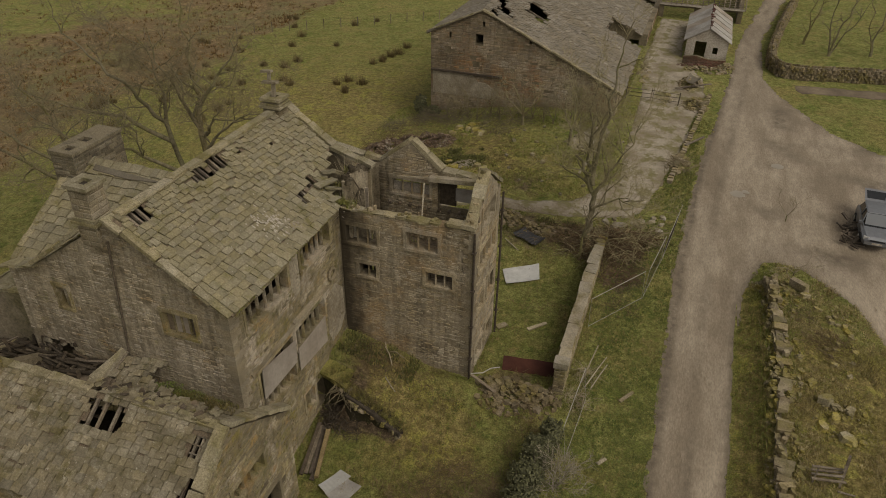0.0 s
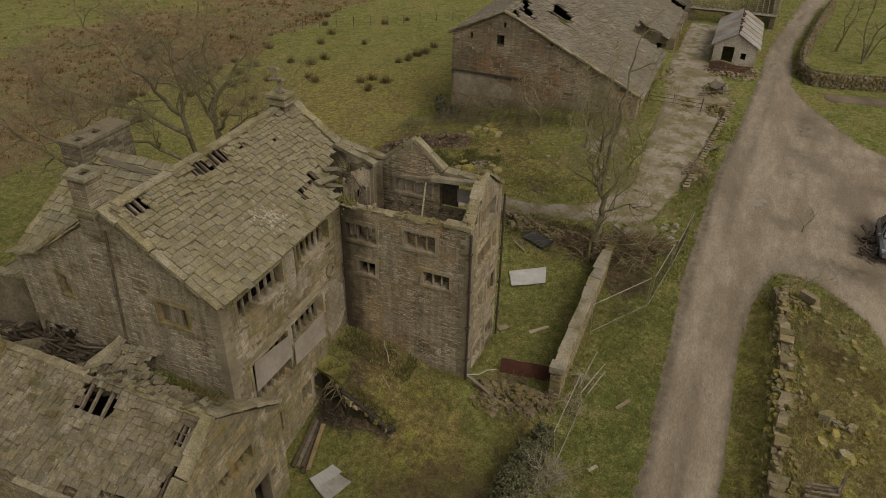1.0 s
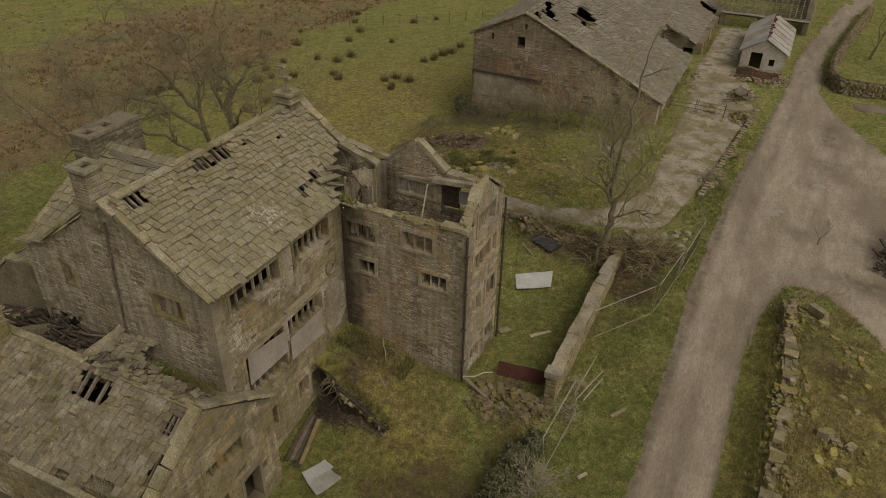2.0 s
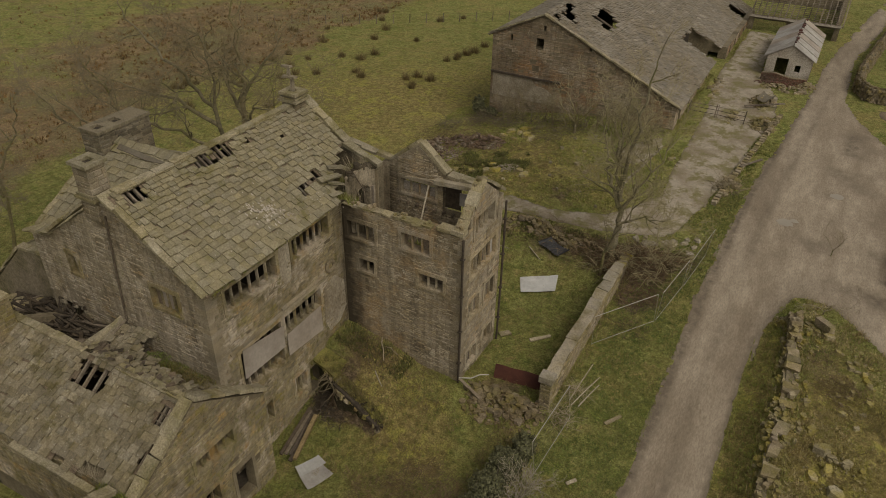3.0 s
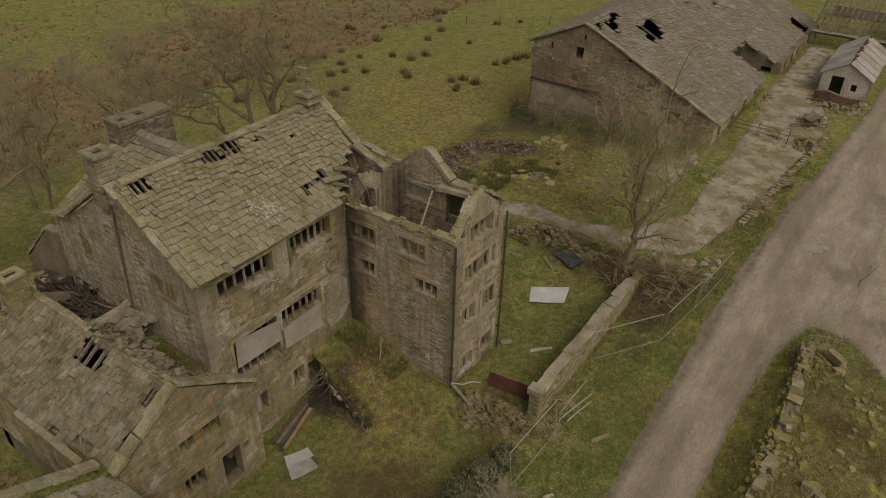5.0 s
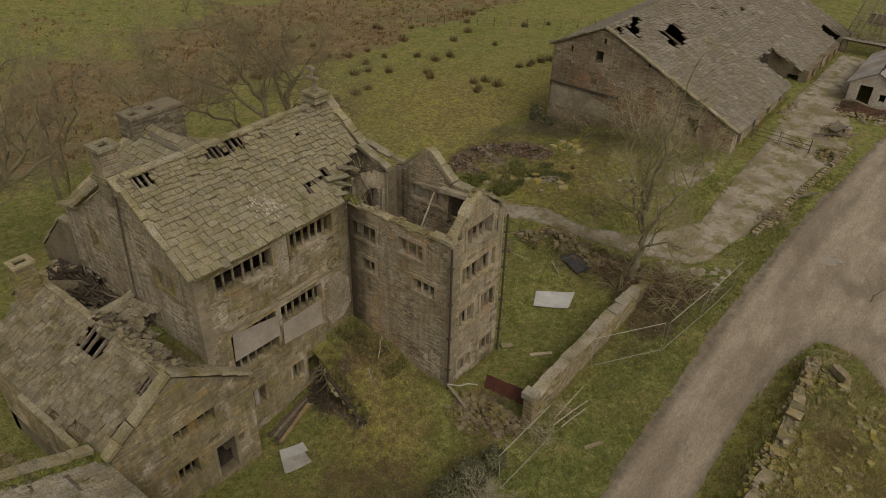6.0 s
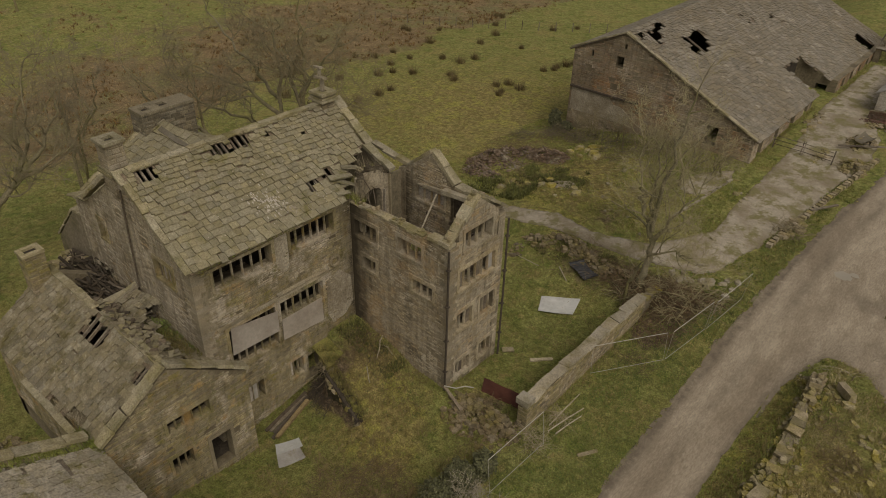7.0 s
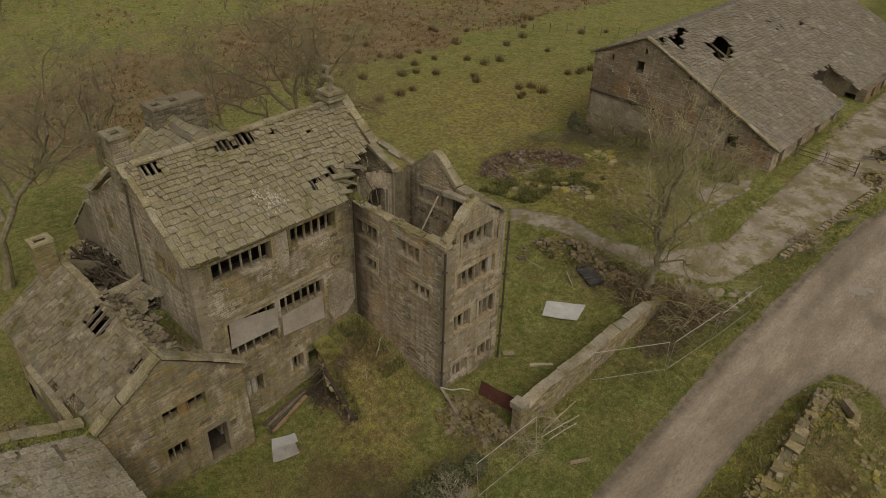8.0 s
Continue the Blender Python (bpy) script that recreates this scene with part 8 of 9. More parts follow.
def make_car(x, y, rz):
    """A small hatchback: body shell, glasshouse, bumpers, lamps, wheels. Local y forward."""
    z = ground_z(x, y) + 0.03
    ob = new("parked_car")
    tagged(ob, "silver-grey hatchback parked on gravel with junk beside it", "car")
    M = pose(x, y, z, 0, 0, rz)

    def put(nm, g, m, par, label="", smooth=False):
        me = g.mesh(nm, (0, 0, 0), smooth)
        me.materials.append(m)
        o = new(nm, me)
        o.parent = par
        return tagged(o, label)

    def loft(sections, closed=True):
        g = G()
        n = len(sections[0])
        for s in sections:
            g.v.extend(s)
        for i in range(len(sections) - 1):
            for k in range(n if closed else n - 1):
                a, b = i * n + k, i * n + (k + 1) % n
                g.f.append((a, b, b + n, a + n))
        g.f.append(tuple(range(n)))
        g.f.append(tuple(len(g.v) - n + k for k in range(n)))
        return g

    def sec(yy, w, zb, zt, top_w):
        return [(-w * 0.92, yy, zb), (w * 0.92, yy, zb), (w, yy, zb + 0.2), (w, yy, zt - 0.16), (top_w, yy, zt), (-top_w, yy, zt), (-w, yy, zt - 0.16), (-w, yy, zb + 0.2)]

    body = put("body", loft([sec(-2.0, 0.74, 0.3, 0.85, 0.6), sec(-1.85, 0.84, 0.22, 0.95, 0.74), sec(-0.9, 0.87, 0.2, 0.98, 0.8), sec(0.6, 0.87, 0.2, 0.98, 0.8), sec(1.3, 0.85, 0.22, 0.88, 0.72), sec(1.85, 0.8, 0.25, 0.74, 0.6), sec(2.02, 0.68, 0.32, 0.62, 0.5)]), CARPAINT, ob)
    put("glasshouse", loft([[(-0.72, -1.75, 0.97), (0.72, -1.75, 0.97), (0.6, -1.45, 1.40), (-0.6, -1.45, 1.40)], [(-0.76, -0.5, 0.98), (0.76, -0.5, 0.98), (0.62, -0.5, 1.46), (-0.62, -0.5, 1.46)], [(-0.76, 0.4, 0.98), (0.76, 0.4, 0.98), (0.6, 0.05, 1.42), (-0.6, 0.05, 1.42)], [(-0.72, 0.95, 0.93), (0.72, 0.95, 0.93), (0.68, 0.9, 0.96), (-0.68, 0.9, 0.96)]]), CAR_GLASS, ob, "dark windows")
    put("roof", loft([[(-0.6, -1.5, 1.41), (0.6, -1.5, 1.41), (0.56, -1.5, 1.45), (-0.56, -1.5, 1.45)], [(-0.63, -0.5, 1.465), (0.63, -0.5, 1.465), (0.58, -0.5, 1.51), (-0.58, -0.5, 1.51)], [(-0.6, 0.08, 1.42), (0.6, 0.08, 1.42), (0.56, 0.05, 1.46), (-0.56, 0.05, 1.46)]]), CARPAINT, ob)
    for sx in (-1, 1):
        for yy in (-1.25, 1.25):
            g = G()
            g.tube([(sx * 0.72, yy, 0.3), (sx * 0.9, yy, 0.3)], [0.31, 0.31], 18)
            t = put("tyre", g, RUBBER, ob)
            g = G()
            g.tube([(sx * 0.89, yy, 0.3), (sx * 0.915, yy, 0.3)], [0.19, 0.18], 12)
            put("rim", g, STEEL, t)
        g = G()
        g.box((sx * 0.6 - 0.16, 1.78, 0.58), (sx * 0.6 + 0.16, 1.93, 0.72))
        put("headlight", g, ZINC, ob, "clear headlight")
        g = G()
        g.box((sx * 0.68 - 0.1, -2.0, 0.62), (sx * 0.68 + 0.1, -1.9, 0.85))
        put("tail_light", g, RUST, ob, "red tail light")
        g = G()
        g.box((sx * 0.93 - 0.08, 0.55, 0.95), (sx * 0.93 + 0.08, 0.68, 1.07))
        put("wing_mirror", g, CARPAINT, ob)
        for a, b in (((sx * 0.77, 0.5, 0.98), (sx * 0.62, 0.1, 1.43)), ((sx * 0.78, -0.45, 0.99), (sx * 0.64, -0.45, 1.47))):
            g = G()
            g.bar(a, b, 0.06, 0.05)
            put("pillar", g, CARPAINT, ob)
    g = G()
    g.box((-0.68, 1.9, 0.3), (0.68, 2.08, 0.5))
    put("front_bumper", g, CARPAINT, ob)
    g = G()
    g.box((-0.4, 1.98, 0.52), (0.4, 2.04, 0.6))
    put("grille", g, RUBBER, ob)
    g = G()
    g.box((-0.55, -1.72, 1.4), (0.55, -1.5, 1.45))
    put("spoiler", g, CARPAINT, ob)
    g = G()
    g.hexa([(-0.62, -1.52, 1.47), (0.62, -1.52, 1.47), (0.66, -2.35, 1.86), (-0.66, -2.35, 1.86), (-0.62, -1.55, 1.52), (0.62, -1.55, 1.52), (0.66, -2.38, 1.91), (-0.66, -2.38, 1.91)])
    gate = put("tailgate", g, CARPAINT, ob, "raised rear tailgate")
    g = G()
    g.hexa([(-0.5, -1.66, 1.575), (0.5, -1.66, 1.575), (0.54, -2.2, 1.83), (-0.54, -2.2, 1.83), (-0.5, -1.67, 1.59), (0.5, -1.67, 1.59), (0.54, -2.21, 1.845), (-0.54, -2.21, 1.845)])
    put("rear_window", g, CAR_GLASS, gate)
    g = G()
    g.hexa([(-0.62, 0.12, 1.405), (0.62, 0.12, 1.405), (0.7, 0.86, 0.995), (-0.7, 0.86, 0.995), (-0.62, 0.13, 1.42), (0.62, 0.13, 1.42), (0.7, 0.87, 1.01), (-0.7, 0.87, 1.01)])
    put("windscreen", g, SCREEN_GLASS, ob, "windscreen reflecting grey sky")
    g = G()
    g.box((-0.27, 2.08, 0.36), (0.27, 2.1, 0.47))
    put("plate", g, PALE_PAINT, ob, "blank white plate")
    ob.matrix_basis = M
    return ob


make_car(12.6, 44.3, 178)
junk = G()
rr = random.Random(22)
for i in range(30):
    x, y = 11.25 + rr.uniform(-0.45, 0.25), 43.6 + rr.uniform(-1.3, 1.6)
    a = rr.uniform(0, 6.28)
    L = rr.uniform(0.2, 0.7)
    z = ground_z(x, y) + rr.uniform(0.05, 0.6)
    junk.bar((x, y, z), (x + math.cos(a) * L, y + math.sin(a) * L, z + rr.uniform(-0.1, 0.3)), rr.uniform(0.04, 0.16), rr.uniform(0.03, 0.1), jit=0.02)
solid("scrap_heap", junk, IRON, gz(11.2, 43.6), "dark scrap parts heaped against the car's side", "scrap", kind="stuff")

# ---- field wall and posts ----
fw = thing("field_wall", (11.0, 69.0, ground_z(11, 69)), "grey dry stone field wall curving along the lane", "wall")
pts = [(10.5, 95), (8.6, 84), (7.4, 75), (7.3, 71), (8.2, 69.2), (10, 69.2), (14, 70.0), (20, 71.2), (32, 74)]
g = G()
for a, b in zip(pts, pts[1:]):
    a, b = Vector(a), Vector(b)
    d = (b - a).normalized()
    s = Vector((d.y, -d.x)) * 0.28
    za, zb = ground_z(*a), ground_z(*b)
    q = lambda p, z: (p.x, p.y, z)
    g.hexa([q(a - s, za - 0.4), q(a + s, za - 0.4), q(b + s, zb - 0.4), q(b - s, zb - 0.4), q(a - s * 0.7, za + 1.15), q(a + s * 0.7, za + 1.15), q(b + s * 0.7, zb + 1.15), q(b - s * 0.7, zb + 1.15)])
w = part("wall", g, MORTAR, fw)
st = G()
rr = random.Random(31)
random.seed(31)
for a, b in zip(pts, pts[1:]):
    a, b = Vector(a), Vector(b)
    d = (b - a)
    n = int(d.length / 0.3)
    for i in range(n):
        for h in (0.1, 0.26, 0.42, 0.58, 0.74, 0.9, 1.06, 1.22):
            p = a + d * ((i + rr.random()) / n)
            for sd in (-1, 1):
                s = Vector((d.y, -d.x)).normalized() * sd * (0.3 - 0.08 * h) if h < 1.1 else Vector((0, 0))
                st.rock((p.x + s.x + rr.uniform(-0.08, 0.08), p.y + s.y, ground_z(p.x, p.y) + h), rr.uniform(0.13, 0.25), rr.uniform(0.1, 0.16), rr.uniform(0.06, 0.1), rr.uniform(-0.4, 0.4) + math.atan2(d.y, d.x))
part("stonework", st, EARTHY_J, w, kind="stuff")
pa, pb = Vector((-66, 74)), Vector((-26, 100))
for i in range(22):
    p = pa + (pb - pa) * (i / 21)
    g = G()
    g.tube([gz(p.x, p.y, -0.1), gz(p.x + 0.03, p.y, 1.25)], [0.06, 0.05], 6)
    solid("fence_post", g, TIMBER, gz(p.x, p.y), "weathered round timber fence post in pasture", "fence post", "field fence posts")
g = G()
for h in (0.45, 0.8, 1.15):
    for i in range(21):
        a, b = pa + (pb - pa) * (i / 21), pa + (pb - pa) * ((i + 1) / 21)
        g.tube([gz(a.x, a.y, h), gz(b.x, b.y, h)], [0.006, 0.006], 3)
solid("fence_wire", g, IRON, gz(-46, 87), "sagging wires between field fence posts", "wire", kind="stuff")

# ---- trees and growth ----


def grow(g_big, g_small, p, d, length, rad, depth, r, lean, bend=0.25):
    """A limb that tapers, bends and forks into thinner ones."""
    n = 6 if depth > 2 else (4 if depth > 1 else 3)
    pts, rads = [p.copy()], [rad]
    for i in range(n):
        d = (d + Vector((r.gauss(0, bend), r.gauss(0, bend), r.gauss(0.03, bend * 0.7))) * 0.75 + lean * 0.05).normalized()
        p = p + d * (length / n)
        pts.append(p.copy())
        rads.append(rad * (1 - 0.5 * (i + 1) / n))
    big = rad > 0.035
    (g_big if big else g_small).tube(pts, rads, 7 if rad > 0.1 else (5 if big else 3))
    if depth <= 0:
        return
    kids = r.randint(3, 4) if depth > 1 else r.randint(3, 5)
    for k in range(kids):
        f = 0.35 + 0.65 * (k + r.random()) / kids
        i = min(n - 1, int(f * n))
        q = pts[i] + (pts[i + 1] - pts[i]) * (f * n - i)
        base = (pts[i + 1] - pts[i]).normalized()
        side = base.cross(Vector((r.uniform(-1, 1), r.uniform(-1, 1), r.uniform(-1, 1)))).normalized()
        nd = (base * r.uniform(0.5, 0.9) + side * r.uniform(0.6, 1.1) + Vector((0, 0, 0.12))).normalized()
        grow(g_big, g_small, q, nd, length * r.uniform(0.48, 0.74), max(0.009, rads[i] * r.uniform(0.42, 0.62)), depth - 1, r, lean, bend)


def tree(x, y, limbs, seed, label, trunk_h, trunk_r, depth=4, lean=(0, 0, 0), trunk_lean=(0, 0), name="bare_tree", group="", bend=0.3, twig=None):
    """limbs: direction x, y, z, length, thickness share."""
    r = random.Random(seed)
    z = ground_z(x, y)
    ob = thing(name, (x, y, z), label, "tree", group)
    gb, gs = G(), G()
    top = Vector((x + trunk_lean[0], y + trunk_lean[1], z + trunk_h))
    mid = Vector((x + trunk_lean[0] * 0.35, y + trunk_lean[1] * 0.35, z + trunk_h * 0.5))
    gt = G()
    gt.tube([(x, y, z - 0.2), (x, y, z + 0.15), tuple(mid), tuple(top)], [trunk_r * 1.5, trunk_r * 1.15, trunk_r, trunk_r * 0.85], 10)
    for dx, dy, dz, ln, sh in limbs:
        grow(gb, gs, top - Vector((0, 0, 0.1)), Vector((dx, dy, dz)).normalized(), ln, trunk_r * sh, depth, r, Vector(lean), bend)
    part("trunk", gt, BARK, ob)
    part("branchwork", gb, BARK, ob, "bare spreading limbs")
    part("crown", gs, twig or TWIG, ob, "crown of fine bare twigs", kind="stuff")
    return ob


def sprout(gb, gs, p, d, length, rad, depth, r, bend, droop):
    """A crooked limb with shoots all along it, down to fine twigs."""
    n = (3, 4, 5, 6, 7)[min(depth, 4)]
    pts, rads = [p.copy()], [rad]
    for i in range(n):
        d = (d + Vector((r.gauss(0, bend), r.gauss(0, bend), r.gauss(droop, bend * 0.8)))).normalized()
        p = p + d * (length / n)
        pts.append(p.copy())
        rads.append(max(0.006, rad * (1 - 0.62 * (i + 1) / n)))
    (gb if rad > 0.03 else gs).tube(pts, rads, 6 if rad > 0.07 else (4 if rad > 0.03 else 3))
    if depth <= 0:
        return
    kids = (0, 3, 4, 5, 5)[depth] + r.randint(0, 1)
    for k in range(kids):
        f = 0.22 + 0.76 * (k + r.random()) / kids
        i = min(n - 1, int(f * n))
        q = pts[i] + (pts[i + 1] - pts[i]) * (f * n - i)
        along = (pts[i + 1] - pts[i]).normalized()
        side = along.cross(Vector((r.uniform(-1, 1), r.uniform(-1, 1), r.uniform(-1, 1)))).normalized()
        nd = (along * r.uniform(0.45, 0.9) + side * r.uniform(0.55, 1.0) + Vector((0, 0, 0.15))).normalized()
        sprout(gb, gs, q, nd, length * r.uniform(0.42, 0.68), max(0.009, rads[i] * r.uniform(0.45, 0.62)), depth - 1, r, bend, droop)


def gnarled(x, y, stems, seed, label, twig=None, bend=0.2, limbs=8, reach=3.2, depth=3, bark=None, droop=0.02):
    """A tree of crooked stems. stems: thickness, then a few places that the stem passes, as steps from the root."""
    r = random.Random(seed)
    z = ground_z(x, y)
    ob = thing("bare_tree", (x, y, z), label, "tree")
    gt, gb, gs = G(), G(), G()
    for num, (rad, *way) in enumerate(stems):
        way = [Vector((x + a, y + b, z + c)) for a, b, c in way]
        pts = []
        for a, b in zip(way, way[1:]):
            for i in range(4):
                pts.append(a.lerp(b, i / 4) + Vector((r.gauss(0, 0.13), r.gauss(0, 0.13), 0)) * (min(1.0, 0.4 * len(pts))))
        pts.append(way[-1])
        n = len(pts)
        rads = [rad * (1.0 - 0.85 * (i / (n - 1)) ** 0.8) for i in range(n)]
        if num == 0:
            rads[0] *= 1.45
        (gt if num == 0 else gb).tube(pts, rads, 9)
        lo = int(n * (0.42 if num == 0 else 0.2))
        for k in range(limbs):
            i = min(n - 2, lo + int((n - 1 - lo) * (k + r.random()) / limbs))
            along = (pts[i + 1] - pts[i]).normalized()
            side = along.cross(Vector((r.uniform(-1, 1), r.uniform(-1, 1), r.uniform(-1, 1)))).normalized()
            d = (along * r.uniform(0.3, 0.8) + side + Vector((0, 0, 0.2))).normalized()
            sprout(gb, gs, pts[i], d, reach * r.uniform(0.6, 1.1) * (1.15 - 0.5 * i / n), max(0.038, rads[i] * r.uniform(0.42, 0.62)), depth, r, bend, droop)
        sprout(gb, gs, pts[-1], (pts[-1] - pts[-2]).normalized(), reach * 0.8, rads[-1], depth, r, bend, droop)
    part("trunk", gt, bark or BARK, ob)
    part("branchwork", gb, bark or BARK, ob, "bare crooked limbs")
    part("crown", gs, twig or TWIG, ob, "crown of fine bare twigs", kind="stuff")
    return ob


gnarled(-3.75, 38.1, [(0.27, (0, 0, -0.2), (-0.02, 0.1, 1.6), (-0.22, 0.4, 3.6), (0.1, 0.35, 8.2), (0.4, 1.0, 11.6)), (0.13, (-0.2, 0.35, 3.4), (-0.9, 0.5, 5.2), (-1.35, 0.3, 6.4), (-1.7, 0.4, 9.0)), (0.12, (-0.15, 0.4, 3.8), (-0.8, 0.9, 6.6), (-0.7, 1.4, 9.6)), (0.11, (-0.1, 0.35, 3.2), (1.2, 0.5, 5.4), (1.9, 0.9, 7.8)), (0.09, (0.0, 0.2, 2.4), (1.4, 0.2, 3.3), (3.0, 0.3, 2.9))], 101, "slender bare ash tree among brush by the yard", ASH_TWIG, 0.18, 8, 2.5, 3)
tree(-7.2, 50.0, [(-0.5, 0.1, 1, 3.0, 0.6), (0.5, 0.2, 1, 3.0, 0.6), (0.9, -0.2, 0.6, 2.6, 0.5)], 132, "low bare thorn tree on the green below the barn", 1.3, 0.13, bend=0.22, depth=3, twig=ASH_TWIG)
tree(-11.5, 52.6, [(-0.6, 0.1, 1, 2.4, 0.6), (0.6, 0.1, 1, 2.4, 0.6), (0.1, -0.5, 0.9, 2.2, 0.5), (-0.2, 0.3, 1, 2.6, 0.6)], 133, "tangled bare thorn bush before the barn gable", 0.8, 0.1, bend=0.24, depth=3, twig=ASH_TWIG)
tree(-3.9, 36.6, [(0.1, 0.0, 1, 2.2, 0.8), (0.5, -0.2, 0.8, 1.4, 0.6)], 102, "bare young tree beside the garden wall's end", 1.6, 0.08, 3, bend=0.2)
gnarled(-26.1, 32.0, [(0.31, (0, 0, -0.2), (0.1, 0.2, 4.0), (-0.15, 0.35, 9.2), (-0.35, 1.1, 11.3), (-0.5, 1.0, 15.0)), (0.15, (-0.2, 0.5, 9.4), (1.0, 1.2, 11.4), (2.2, 1.8, 13.2)), (0.15, (-0.1, 0.3, 8.4), (-1.6, 0.4, 10.6), (-2.4, 0.2, 13.6)), (0.12, (0.05, 0.3, 7.0), (1.6, 0.4, 8.6), (3.0, 1.2, 9.6))], 103, "large bare spreading tree behind the house", None, 0.3, 8, 3.4)
gnarled(-27.6, 32.2, [(0.22, (0, 0, -0.2), (-0.3, 0.1, 4.0), (-0.9, 0.05, 8.4), (-2.2, -0.9, 10.6), (-3.9, -1.6, 12.6), (-5.2, -1.8, 14.2)), (0.16, (-0.7, 0.1, 7.2), (-3.2, -0.8, 8.8), (-6.5, -1.7, 9.3), (-8.6, -2.4, 10.2)), (0.13, (-0.9, 0.0, 8.2), (-1.2, 0.6, 10.6), (-2.2, 0.4, 13.4)), (0.14, (-0.4, 0.0, 5.2), (-2.4, -1.8, 7.2), (-4.6, -3.4, 8.2), (-6.0, -4.6, 10.0))], 104, "bare twisted tree leaning away from the house", None, 0.3, 8, 3.4)
gnarled(-30.6, 28.6, [(0.2, (0, 0, -0.2), (-0.8, 0.1, 3.6), (-2.2, 0.3, 6.4), (-3.4, 0.5, 9.6), (-5.0, 0.2, 11.4)), (0.17, (-1.2, 0.1, 4.6), (-3.6, -1.2, 6.8), (-5.8, -1.8, 8.2), (-7.6, -2.0, 10.4)), (0.15, (-1.8, 0.3, 5.8), (-2.6, -1.6, 8.2), (-4.2, -3.0, 10.4))], 105, "bare gnarled tree in the back pasture", None, 0.3, 7, 2.8)
gnarled(-34.2, 13.4, [(0.3, (0, 0, -0.2), (0.2, 1.0, 4.6), (0.8, 3.6, 7.4), (0.2, 4.4, 10.4), (0.6, 5.6, 13.6)), (0.22, (0.4, 1.8, 5.4), (-0.4, 1.4, 8.0), (0.2, 2.4, 10.6), (-1.0, 2.6, 13.4)), (0.2, (0.8, 3.5, 7.3), (1.8, 5.0, 9.2), (1.6, 6.4, 11.6)), (0.18, (0.5, 2.4, 6.2), (1.4, 3.4, 7.6), (2.0, 5.2, 8.2)), (0.2, (0.2, 1.0, 4.6), (-0.9, 0.6, 7.4), (-1.2, 1.4, 10.6), (-0.8, 2.2, 13.0)), (0.16, (0.8, 3.6, 7.4), (1.7, 4.2, 9.8), (1.3, 5.0, 12.8))], 106, "tall bare tree at the pasture's edge", None, 0.28, 7, 3.0)
gnarled(-34.6, 20.6, [(0.15, (0, 0, -0.2), (0.4, 0.2, 4.4), (1.2, 0.5, 9.0), (1.6, 0.7, 13.2)), (0.09, (0.7, 0.3, 6.6), (-0.2, 0.2, 9.4), (-0.4, 0.6, 12.0)), (0.08, (1.1, 0.5, 8.4), (2.0, 1.2, 10.4), (2.6, 1.4, 12.6))], 136, "slim bare tree behind the house", None, 0.22, 5, 1.5)
tree(-44.0, 24.0, [(0.2, 0.2, 1, 4.8, 0.7), (-0.4, 0.4, 0.9, 4.6, 0.65)], 107, "bare slim tree in the back pasture", 3.0, 0.15, 4)
gnarled(12.6, 76.5, [(0.13, (0, 0, -0.2), (0.3, 0.2, 2.5), (1.0, 0.4, 5.0), (1.6, 0.6, 7.6)), (0.1, (0, 0, 0.2), (-0.4, 0.3, 3.0), (-0.5, 0.6, 6.6)), (0.09, (0.1, 0, 0.2), (1.4, 0.2, 3.0), (3.0, 0.6, 6.0))], 108, "bare many-stemmed tree behind the field wall", ASH_TWIG, 0.16, 6, 1.6, 2)
gnarled(16.4, 77.8, [(0.12, (0, 0, -0.2), (0.2, 0.2, 3.0), (0.5, 0.4, 7.2)), (0.08, (0, 0, 0.3), (-0.8, 0.3, 3.2), (-1.2, 0.6, 6.2))], 109, "bare thin tree behind the field wall", ASH_TWIG, 0.16, 6, 1.6, 2)
gnarled(10.6, 79.5, [(0.1, (0, 0, -0.2), (0.1, 0.2, 3.0), (0.2, 0.4, 6.6)), (0.08, (0, 0, 0.3), (0.7, 0.3, 3.2), (1.0, 0.6, 6.0))], 139, "slim bare tree inside the field wall's bend", ASH_TWIG, 0.16, 6, 1.6, 2)
tree(7.7, 44.1, [(0.4, 0.2, 1, 1.3, 0.8), (-0.5, 0.1, 0.9, 1.2, 0.7), (0.1, -0.6, 0.8, 1.1, 0.6)], 110, "spindly bare sapling at the turning area's edge", 0.5, 0.03, 2, name="sapling")
tree(7.8, 37.6, [(0.2, -0.5, 0.8, 1.6, 0.8), (-0.6, -0.2, 0.7, 1.5, 0.7), (0.6, 0.3, 0.6, 1.3, 0.6)], 111, "pale bare shrub on the bank", 0.3, 0.025, 2, name="shrub", twig=PALE_TWIG)
rr = random.Random(77)
for i in range(15):
    x = -18.5 + i * 0.95 + rr.uniform(-0.3, 0.3)
    y = 54.6 - rr.uniform(0, 1.6) - (0.8 if i > 8 else 0)
    tree(x, y, [(rr.uniform(-0.5, 0.5), rr.uniform(-0.5, 0.3), 1, rr.uniform(1.1, 1.9), 0.8) for _ in range(3)], 200 + i, "bare brown scrub bush against the barn wall", 0.3, 0.05, 3, name="scrub_bush", bend=0.28, group="scrub along the barn")
for i, (x, y) in enumerate(((-104, 36), (-100, 42), (-108, 46), (-97, 34), (-112, 40), (-106, 52), (-116, 50), (-94, 30))):
    tree(x, y, [(rr.uniform(-0.4, 0.4), rr.uniform(-0.4, 0.4), 1, 4.0, 0.8) for _ in range(3)], 300 + i, "pale bare tree in a distant copse", 2.0, 0.16, 3, name="copse_tree", group="distant copse")


